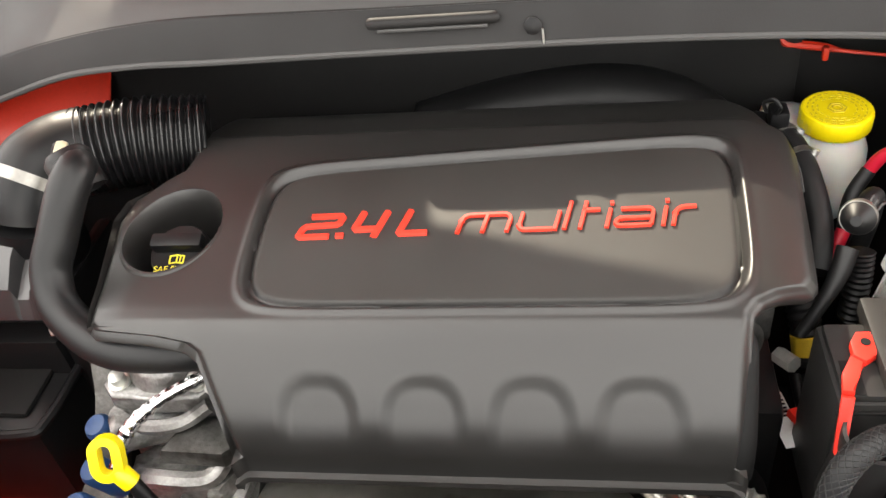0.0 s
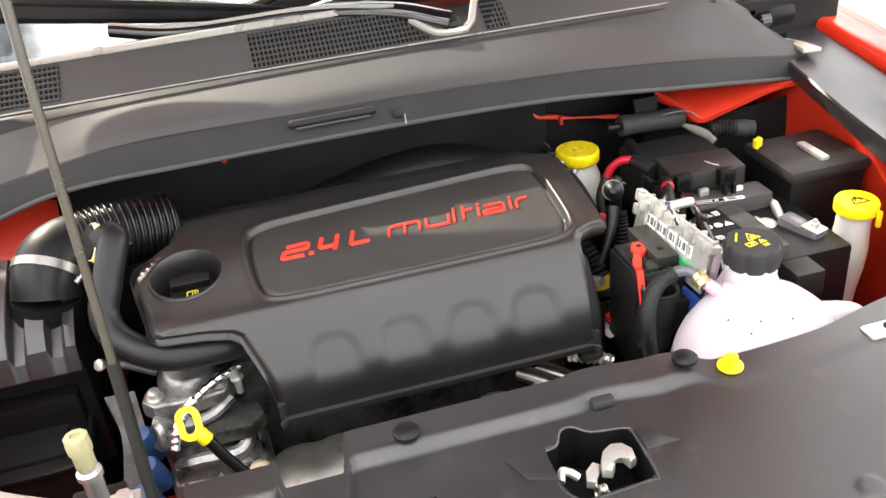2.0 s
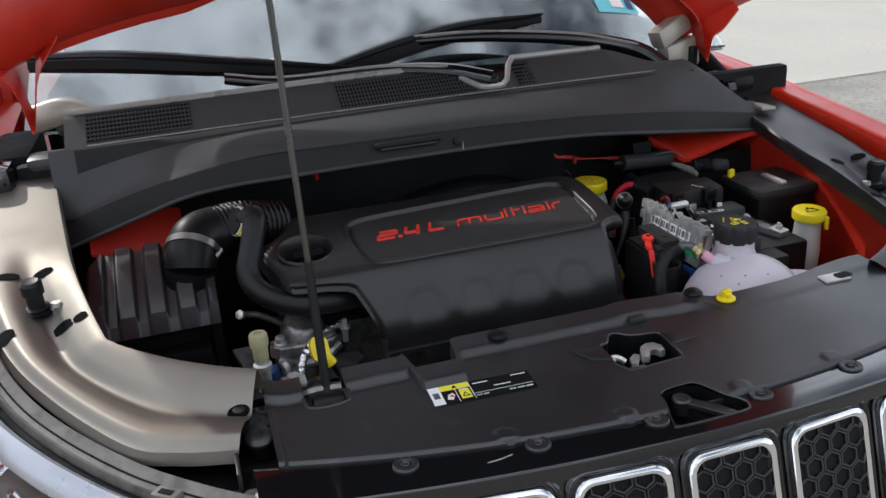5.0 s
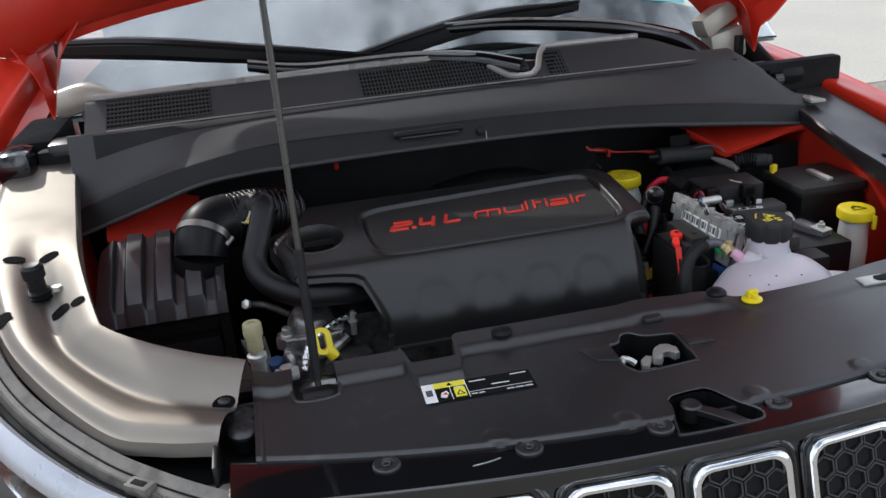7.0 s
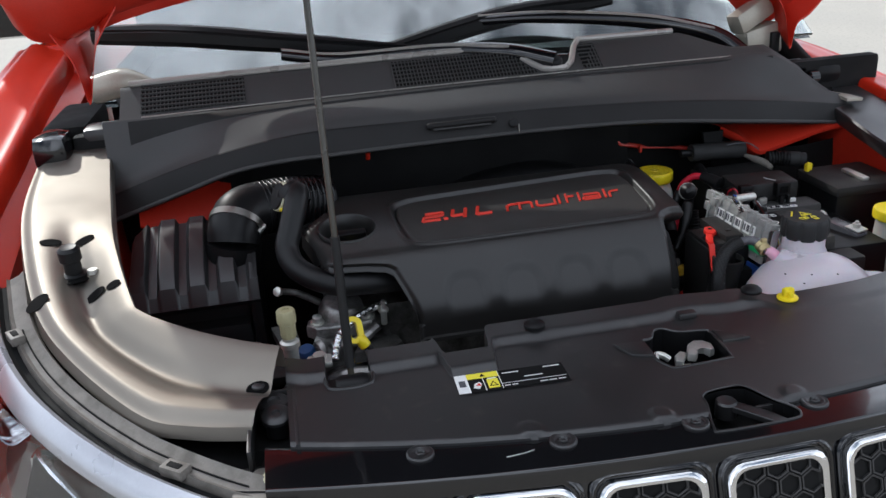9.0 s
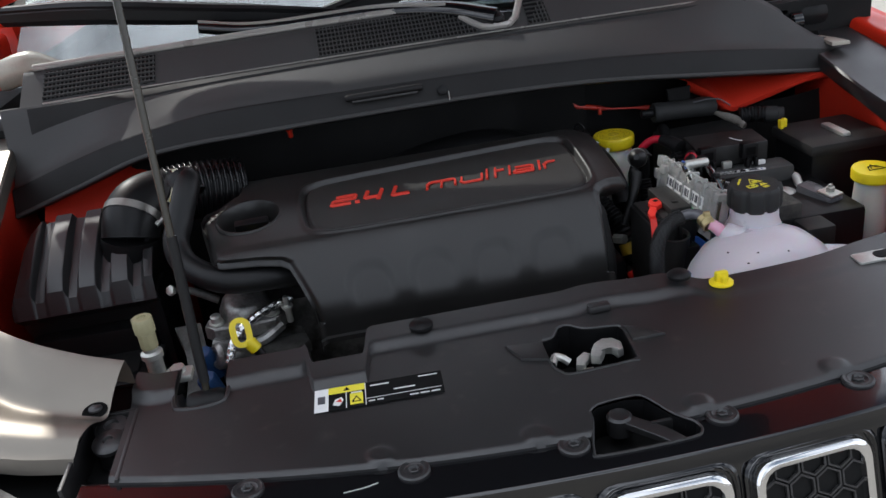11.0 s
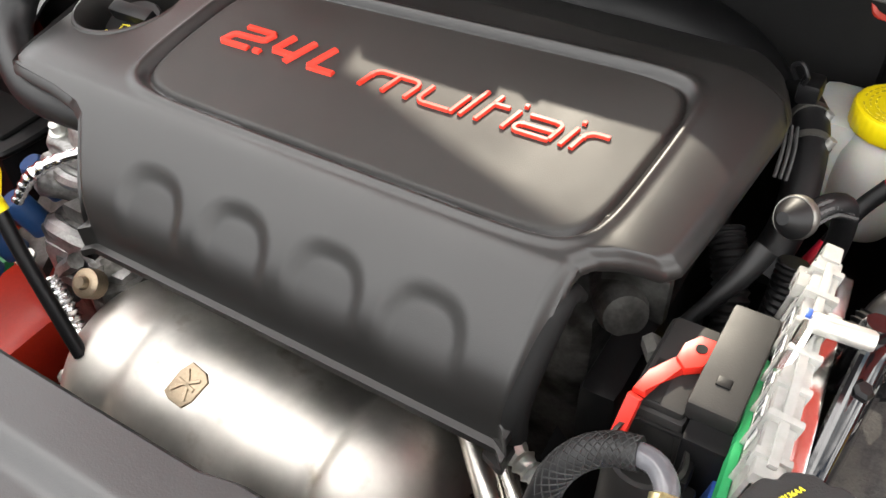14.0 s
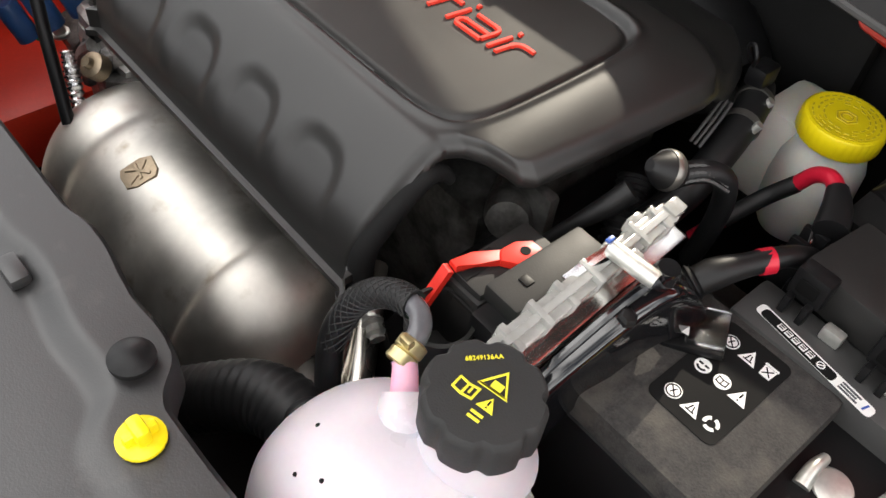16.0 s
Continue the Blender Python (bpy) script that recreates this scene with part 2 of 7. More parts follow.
def solid(name, bm, mat, label, category, group="", kind="", sharp=38):
    """A thing of one mesh."""
    at = sum((v.co for v in bm.verts), Vector()) / max(1, len(bm.verts))
    at.z = min(v.co.z for v in bm.verts)
    bmesh.ops.translate(bm, verts=bm.verts, vec=-at)
    me = bpy.data.meshes.new(name)
    bm.to_mesh(me)
    bm.free()
    me.materials.append(mat)
    ob = new(name, me)
    ob.location = at
    ORIGIN[ob] = at
    finish(ob, sharp)
    return tagged(ob, label, category, group, kind)


def block(lo, hi, bevel=0.003, m=None, bm=None):
    bm = bm or bmesh.new()
    lo, hi = Vector(lo), Vector(hi)
    made = bmesh.ops.create_cube(bm, size=1.0)["verts"]
    for v in made:
        v.co = Vector([l + (c + 0.5) * (h - l) for l, h, c in zip(lo, hi, v.co)])
    if bevel:
        edges = list({edge for v in made for edge in v.link_edges})
        made = list({v for f in bmesh.ops.bevel(bm, geom=edges, offset=bevel, segments=2, affect="EDGES", profile=0.6)["faces"] for v in f.verts} | {v for v in made if v.is_valid})
    if m is not None:
        bmesh.ops.transform(bm, matrix=m, verts=made)
    return bm


def spun(profile, at=(0, 0, 0), axis=(0, 0, 1), seg=32, bm=None, wave=None):
    """A turned form: profile of (radius, height) about an axis. wave(angle) scales the radius."""
    bm = bm or bmesh.new()
    m = Matrix.Translation(at) @ Vector((0, 0, 1)).rotation_difference(Vector(axis).normalized()).to_matrix().to_4x4()
    rings = []
    for r, h in profile:
        if r < 1e-6:
            rings.append([bm.verts.new(m @ Vector((0, 0, h)))])
        else:
            ring = []
            for i in range(seg):
                w = 2 * math.pi * i / seg
                k = r * (wave(w) if wave else 1.0)
                ring.append(bm.verts.new(m @ Vector((k * math.cos(w), k * math.sin(w), h))))
            rings.append(ring)
    for p, q in zip(rings, rings[1:]):
        for i in range(seg):
            j = (i + 1) % seg
            if len(p) == 1 and len(q) == 1:
                continue
            if len(p) == 1:
                bm.faces.new((p[0], q[i], q[j]))
            elif len(q) == 1:
                bm.faces.new((p[i], p[j], q[0]))
            else:
                bm.faces.new((p[i], p[j], q[j], q[i]))
    return bm


def glide(pts, n):
    """Points along a smooth curve through pts."""
    pts = [Vector(p) for p in pts]
    if len(pts) == 2:
        return [pts[0].lerp(pts[1], i / n) for i in range(n + 1)]
    ext = [2 * pts[0] - pts[1], *pts, 2 * pts[-1] - pts[-2]]
    out = []
    spans = len(pts) - 1
    for i in range(n + 1):
        s = min(i / n * spans, spans - 1e-9)
        k, u = int(s), s - int(s)
        p0, p1, p2, p3 = ext[k:k + 4]
        out.append(0.5 * (2 * p1 + (p2 - p0) * u + (2 * p0 - 5 * p1 + 4 * p2 - p3) * u * u + (3 * p1 - p0 - 3 * p2 + p3) * u ** 3))
    return out


def tube(pts, r, n=40, seg=14, ribs=0, depth=0.12, bm=None, straight=False):
    """A round hose along pts; ribs: rings along it, depth of the radius; r may be a list that runs along it."""
    bm = bm or bmesh.new()
    line = [Vector(p) for p in pts] if straight else glide(pts, n)
    n = len(line) - 1
    up = Vector((0.123, 0.31, 0.94))
    rings = []
    for i, p in enumerate(line):
        way = (line[min(i + 1, n)] - line[max(i - 1, 0)]).normalized()
        side = way.cross(up).normalized()
        up = side.cross(way).normalized()
        f = i / n
        if isinstance(r, (list, tuple)):
            s = f * (len(r) - 1)
            k = min(int(s), len(r) - 2)
            rad = r[k] + (r[k + 1] - r[k]) * (s - k)
        else:
            rad = r
        if ribs:
            rad *= 1 + depth * math.sin(2 * math.pi * ribs * f)
        rings.append([bm.verts.new(p + rad * (math.cos(2 * math.pi * j / seg) * side + math.sin(2 * math.pi * j / seg) * up)) for j in range(seg)])
    for p, q in zip(rings, rings[1:]):
        for i in range(seg):
            j = (i + 1) % seg
            bm.faces.new((p[i], p[j], q[j], q[i]))
    bm.faces.new(rings[0][::-1])
    bm.faces.new(rings[-1])
    return bm


def prism(outline, z0, z1, bevel=0.0, m=None, bm=None):
    """A flat plate: outline of (x, y), from z0 to z1."""
    bm = bm or bmesh.new()
    low = [bm.verts.new((x, y, z0)) for x, y in outline]
    top = [bm.verts.new((x, y, z1)) for x, y in outline]
    bm.faces.new(low[::-1])
    cap = bm.faces.new(top)
    n = len(outline)
    for i in range(n):
        j = (i + 1) % n
        bm.faces.new((low[i], low[j], top[j], top[i]))
    made = low + top
    if bevel:
        got = bmesh.ops.bevel(bm, geom=list(cap.edges), offset=bevel, segments=2, affect="EDGES", profile=0.6)
        made = list({v for f in got["faces"] for v in f.verts} | {v for v in made if v.is_valid})
    if m is not None:
        bmesh.ops.transform(bm, matrix=m, verts=made)
    return bm


def rounded(x0, y0, x1, y1, r, n=5):
    out = []
    for cx, cy, a0 in ((x1 - r, y1 - r, 0), (x0 + r, y1 - r, 90), (x0 + r, y0 + r, 180), (x1 - r, y0 + r, 270)):
        for i in range(n + 1):
            w = radians(a0 + 90 * i / n)
            out.append((cx + r * math.cos(w), cy + r * math.sin(w)))
    return out


def disc(x, y, r, n=20):
    return [(x + r * math.cos(2 * math.pi * i / n), y + r * math.sin(2 * math.pi * i / n)) for i in range(n)]


def grid(rows, thick=0.0, bm=None, flip=False):
    """A sheet over rows of points, all of one length, with a thickness straight down."""
    bm = bm or bmesh.new()
    vs = [[bm.verts.new(p) for p in row] for row in rows]
    for a_, b_ in zip(vs, vs[1:]):
        for i in range(len(a_) - 1):
            bm.faces.new((a_[i], a_[i + 1], b_[i + 1], b_[i]))
    if thick:
        ws = [[bm.verts.new(Vector(p) - Vector((0, 0, thick))) for p in row] for row in rows]
        for a_, b_ in zip(ws, ws[1:]):
            for i in range(len(a_) - 1):
                bm.faces.new((a_[i], b_[i], b_[i + 1], a_[i + 1]))
        rim = lambda q: q[0] + [row[-1] for row in q[1:]] + q[-1][-2::-1] + [row[0] for row in q[-2:0:-1]]
        p, q = rim(vs), rim(ws)
        for i in range(len(p)):
            j = (i + 1) % len(p)
            bm.faces.new((p[i], q[i], q[j], p[j]))
    return bm


def loft(curves, n=30, k=12, thick=0.0, bm=None):
    """A smooth sheet through several curves, each given by a few points."""
    lines = [glide(c, n) for c in curves]
    rows = list(zip(*[glide([line[i] for line in lines], k) for i in range(n + 1)]))
    return grid(rows, thick, bm)


def strokes(lines, w, z0, z1, bm=None, m=None):
    """Flat strokes of width w along lines of (x, y), for letters and signs."""
    bm = bm or bmesh.new()
    made = []
    for line in lines:
        pts = [Vector((*p, 0)) for p in line]
        n = len(pts) - 1
        left, right = [], []
        for i, p in enumerate(pts):
            d0 = (p - pts[i - 1]).normalized() if i else (pts[1] - p).normalized()
            d1 = (pts[i + 1] - p).normalized() if i < n else d0
            nrm = Vector((-d0.y, d0.x, 0)) + Vector((-d1.y, d1.x, 0))
            nrm = nrm.normalized()
            k = min(1.6, 1 / max(0.3, nrm.dot(Vector((-d0.y, d0.x, 0)))))
            left.append(p + nrm * w / 2 * k)
            right.append(p - nrm * w / 2 * k)
        rows = []
        for z, inset in ((z0, 1.0), (z1 - (z1 - z0) * 0.3, 1.0), (z1, 0.72)):
            mid = [(l + r) / 2 for l, r in zip(left, right)]
            rows.append(([bm.verts.new(c + (l - c) * inset + Vector((0, 0, z))) for l, c in zip(left, mid)], [bm.verts.new(c + (r - c) * inset + Vector((0, 0, z))) for r, c in zip(right, mid)]))
        for (l0, r0), (l1, r1) in zip(rows, rows[1:]):
            for i in range(n):
                bm.faces.new((l0[i + 1], l0[i], l1[i], l1[i + 1]))
                bm.faces.new((r0[i], r0[i + 1], r1[i + 1], r1[i]))
            bm.faces.new((l0[0], r0[0], r1[0], l1[0]))
            bm.faces.new((r0[-1], l0[-1], l1[-1], r1[-1]))
        l, r = rows[-1]
        for i in range(n):
            bm.faces.new((l[i], r[i], r[i + 1], l[i + 1]))
        made += [v for pair in rows for side in pair for v in side]
    if m is not None:
        bmesh.ops.transform(bm, matrix=m, verts=made)
    return bm


def arc(cx, cy, rx, ry, a0, a1, n=8):
    return [(cx + rx * math.cos(radians(a0 + (a1 - a0) * i / n)), cy + ry * math.sin(radians(a0 + (a1 - a0) * i / n))) for i in range(n + 1)]


def smooth(a_, b_, v):
    t = min(1.0, max(0.0, (v - a_) / (b_ - a_)))
    return t * t * (3 - 2 * t)


def along(table, v):
    """Linear interpolation in a short table of (v, value)."""
    return float(np.interp(v, [p[0] for p in table], [p[1] for p in table]))


def inside(poly, x, y):
    """Whether a place lies within an outline."""
    odd = False
    for (x0, y0), (x1, y1) in zip(poly, poly[1:] + poly[:1]):
        if (y0 > y) != (y1 > y) and x < x0 + (y - y0) / (y1 - y0) * (x1 - x0):
            odd = not odd
    return odd


def beside(line, d, dz, sx):
    """A line moved sideways in plan by d (towards the car's middle) and up by dz."""
    out = []
    for i, p in enumerate(line):
        way = (line[min(i + 1, len(line) - 1)] - line[max(i - 1, 0)]).normalized()
        out.append(p + Vector((-sx * abs(way.y), abs(way.x), 0)) * d + Vector((0, 0, dz)))
    return out


def top_of(ob, x, y):
    """Height of a part's upper face at a place, in the world."""
    at = ORIGIN[ob]
    me = ob.data
    tree = BVHTree.FromPolygons([v.co for v in me.vertices], [list(q.vertices) for q in me.polygons])
    hit = tree.ray_cast(Vector((x, y, 5)) - at, Vector((0, 0, -1)))
    return (hit[0] + at, hit[1]) if hit[0] else (Vector((x, y, 1.0)), Vector((0, 0, 1)))


def words(text, size, m, mat, parent, name="writing", rise=0.0003):
    cu = bpy.data.curves.new(name, "FONT")
    cu.body, cu.size, cu.align_x, cu.align_y, cu.extrude = text, size, "CENTER", "CENTER", rise
    tmp = new("tmp", cu)
    me = bpy.data.meshes.new_from_object(tmp.evaluated_get(bpy.context.evaluated_depsgraph_get()))
    bpy.data.objects.remove(tmp)
    bm = bmesh.new()
    bm.from_mesh(me)
    bmesh.ops.transform(bm, matrix=m, verts=bm.verts)
    return part(name, bm, mat, parent)


# ---- ground ----
ground = solid("ground", prism(rounded(-150, -150, 150, 150, 5, 2), -0.3, 0.0), WEATHERED, "weathered grey-brown concrete ground", "ground", kind="structure")
slab = solid("pavement", prism([(-40, 4.95), (40, 4.85), (40, 60), (-40, 60)], -0.1, 0.012, 0.004), CONCRETE, "bright sunlit concrete slab beyond a joint", "pavement", kind="structure")

# ---- engine bay shell ----
bay = thing("engine_bay", (XC, 0.4, 0.5), "dark engine bay shell with red painted inner wings", "engine bay", kind="structure")
part("bay_floor", block((-0.80, -0.02, 0.46), (0.85, 0.85, 0.50), 0), DULL, bay)
part("firewall", block((-0.72, 0.80, 0.50), (0.77, 0.83, 1.16), 0.01), DULL, bay)
for side, sx in (("left", -1), ("right", 1)):
    # inner wings: a red sheet that leans out below the black wing top
    c0 = [flank(sx, q, y, z) for q, y, z in ((0.695, 0.80, 1.12), (0.675, 0.62, 1.085), (0.652, 0.45, 1.055), (0.610, 0.30, 1.02), (0.51, 0.20, 0.98))]
    c1 = [flank(sx, q, y, z) for q, y, z in ((0.690, 0.80, 0.95), (0.685, 0.62, 0.93), (0.665, 0.45, 0.90), (0.60, 0.30, 0.88), (0.51, 0.19, 0.86))]
    c2 = [flank(sx, q, y, z) for q, y, z in ((0.66, 0.80, 0.5), (0.66, 0.62, 0.5), (0.65, 0.45, 0.5), (0.60, 0.30, 0.5), (0.50, 0.18, 0.5))]
    part("inner_wing", loft([c0, c1, c2], 24, 10, 0.003), RED_IN, bay, "red painted inner wing")
    # red strut towers and scuttle corners behind the filter box and the battery
    if sx > 0:
        low = [(0.405, 0.735, 1.062), (0.435, 0.715, 1.045), (0.462, 0.700, 1.022), (0.500, 0.700, 1.028), (0.545, 0.705, 1.036), (0.60, 0.70, 1.050), (0.67, 0.69, 1.055)]
        top_ = [(0.405, 0.80, 1.066), (0.435, 0.80, 1.070), (0.462, 0.80, 1.074), (0.50, 0.80, 1.078), (0.545, 0.795, 1.080), (0.60, 0.785, 1.08), (0.675, 0.77, 1.075)]
        part("scuttle_corner", loft([top_, [(x, y - 0.004, z + 0.012) for x, y, z in low], low, [(x, y + 0.012, z - 0.004) for x, y, z in low]], 40, 10, 0.003), RED_IN, bay, "red painted scuttle corner")
        # dark panel added where the space below the red corner lies in shade
        part("shade_panel", loft([[(0.40, 0.75, 1.05), (0.53, 0.725, 1.02), (0.66, 0.72, 1.03)], [(0.40, 0.745, 0.95), (0.53, 0.72, 0.95), (0.66, 0.715, 0.95)], [(0.40, 0.74, 0.75), (0.53, 0.715, 0.75), (0.66, 0.71, 0.75)]], 12, 6, 0.006), DULL, bay, "dark panel added for the shade below the scuttle corner")
    else:
        part("scuttle_corner", loft([[(-0.475, 0.80, 1.085), (-0.575, 0.79, 1.095), (-0.625, 0.77, 1.08)], [(-0.475, 0.72, 1.0), (-0.575, 0.70, 1.01), (-0.62, 0.69, 1.03)]], 16, 6, 0.004), RED_IN, bay, "red painted scuttle corner")
part("side_rail", block((-0.56, 0.585, 0.78), (-0.445, 0.76, 0.90), 0.015), RED_IN, bay, "red painted rail")
part("front_panel", block((-0.5, 0.015, 0.5), (0.55, 0.05, 0.985), 0.01), DULL, bay)
part("front_rail", block((-0.62, 0.22, 0.68), (-0.365, 0.47, 0.765), 0.02), RED_IN, bay, "red painted front rail")
part("crossmember", block((-0.50, 0.06, 0.70), (0.55, 0.14, 0.86), 0.012), DULL, bay)

# Near-black colour that stands in for the shade inside hollows and gaps.
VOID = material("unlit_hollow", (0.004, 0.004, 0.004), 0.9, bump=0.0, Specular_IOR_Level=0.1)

# ---- wing tops (black plastic covers above the inner wings) ----


def wing_z(y, sx=-1):
    return (-0.035 if sx > 0 else 0.0) * smooth(0.0, 0.3, y) + along(((-0.06, 1.005), (0.05, 1.015), (0.2, 1.04), (0.45, 1.088), (0.62, 1.11), (0.85, 1.145)), y)


def wing_top(sx, label):
    w = thing("wing_cover", (XC + sx * 0.66, 0.35, 1.0), label, "wing cover", "wing covers")
    inner = [(0.690, 0.82), (0.665, 0.62), (0.640, 0.46), (0.604, 0.315), (0.587, 0.280), (0.535, 0.237), (0.481, 0.204), (0.432, 0.180)]
    outer = [(0.800, 0.82), (0.790, 0.62), (0.755, 0.453), (0.714, 0.321), (0.660, 0.224), (0.578, 0.119), (0.524, 0.090), (0.466, 0.075)]
    a_ = glide([Vector(flank(sx, min(q, 0.774), y, 0)).xy.to_3d() for q, y in inner], 64)
    b_ = glide([Vector((XC + sx * q, y, 0)) if sx < 0 else Vector(flank(sx, q, y, 0)).xy.to_3d() for q, y in outer], 64)
    rows = []
    for p, q in zip(a_, b_):
        row = [Vector((p.x - sx * 0.004, p.y, wing_z(p.y, sx) - 0.022)), Vector((p.x - sx * 0.003, p.y - 0.001, wing_z(p.y, sx) - 0.003))]
        for i in range(41):
            f = i / 40
            v = p.lerp(q, f)
            # a shallow trough runs along the cover, and the outer side falls to the lamp
            dip = -0.016 * math.exp(-((f - 0.46) / 0.17) ** 2) * smooth(0.58, 0.40, p.y) + 0.006 * smooth(0.25, 0.0, f) * smooth(0.58, 0.4, p.y)
            v.z = wing_z(v.y, sx) + dip - 0.008 * smooth(0.85, 1.0, f)
            row.append(v)
        row.append(Vector((q.x + sx * 0.003, q.y - 0.003, row[-1].z - 0.014)))
        rows.append(row)
    # sunlit side takes the material with built-in glare, the other the plain one
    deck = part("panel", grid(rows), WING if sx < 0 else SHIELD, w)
    # punched holes and slots
    for q, y, r, long in ((0.725, 0.482, 0.0095, 1.5), (0.682, 0.482, 0.0095, 1.5), (0.628, 0.350, 0.0075, 1.3), (0.652, 0.352, 0.0095, 1.7), (0.718, 0.345, 0.013, 1.3), (0.460, 0.141, 0.009, 1.4)):
        at, nrm = top_of(deck, flank(sx, min(q, 0.774), y, 0)[0], y)
        m = Matrix.Translation(at + Vector((0, 0, 0.0006))) @ Vector((0, 0, 1)).rotation_difference(nrm if nrm.z > 0 else -nrm).to_matrix().to_4x4() @ Matrix.Diagonal((long, 1, 1, 1))
        part("hole", prism(disc(0, 0, r), 0, 0.0006, 0, m), VOID, w, "punched hole")
    at, nrm = top_of(deck, flank(sx, 0.460, 0.141, 0)[0], 0.141)
    part("hole_bolt", spun([(0.0072, 0), (0.0072, 0.002), (0.005, 0.0035), (0, 0.0035)], at + Vector((0.001, 0.003, 0.001)), (0, 0, 1), 16), SHIELD, w, "grey bolt head in the slot")
    at, nrm = top_of(deck, flank(sx, 0.685, 0.41, 0)[0], 0.41)
    # shade round the buffer's foot, laid on as a black disc
    part("hole", prism(disc(at.x, at.y, 0.026), at.z + 0.001, at.z + 0.002, 0), VOID, w, "black disc painting the shade in the recess round the buffer")
    part("rubber_buffer", spun([(0.016, 0), (0.016, 0.006), (0.011, 0.008), (0.011, 0.024), (0.014, 0.026), (0.014, 0.040), (0.010, 0.044), (0, 0.042)], at, (0, -0.10, 1), 18), RUBBER, w, "black rubber bonnet buffer")
    at, nrm = top_of(deck, flank(sx, 0.660, 0.398, 0)[0], 0.398)
    part("buffer_bolt", spun([(0.007, 0), (0.007, 0.006), (0, 0.006)], at, (0, 0, 1), 6), ZINC, w)
    return w


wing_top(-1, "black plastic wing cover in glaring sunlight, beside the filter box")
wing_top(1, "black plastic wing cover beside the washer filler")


# ---- red wings ----
def wing(sx):
    w = thing("front_wing", (XC + sx * 0.85, 0.5, 0.4), "glossy red painted front wing of the car", "car wing", "front wings")
    rail = [(0.790, 1.35, 1.185 if sx > 0 else 1.228), (0.790, 1.05, 1.17 if sx > 0 else 1.192), (0.790, 0.82, 1.145 if sx > 0 else 1.152), (0.787, 0.62, 1.12), (0.775, 0.42, 1.088), (0.74, 0.245, 1.045)]
    rail = [(abs(flank(sx, max(q, 0.79), y, z)[0] - XC), y, flank(sx, q, y, z)[2]) for q, y, z in rail]
    k0 = [(XC + sx * q, y, z - 0.05) for q, y, z in rail]
    k1 = [(XC + sx * q, y, z) for q, y, z in rail]
    k2 = [(XC + sx * (q + 0.025), y, z + 0.006) for q, y, z in rail]
    k3 = [(XC + sx * (q + 0.085), y, z + (-0.012 if sx > 0 else 0.016)) for q, y, z in rail]
    k4 = [(XC + sx * (q + 0.125), y, z - 0.10) for q, y, z in rail]
    k5 = [(XC + sx * (q + 0.12), y, 0.35) for q, y, z in rail]
    part("panel", loft([k0, k1, k2, k3, k4, k5], 30, 30), RED, w)
    part("gutter", loft([[(x, y, z + 0.004) for x, y, z in k0], [(x - sx * 0.035, y, z - 0.012) for x, y, z in k0]], 20, 3, 0.002), RED, w)
    return w


wing(-1), wing(1)


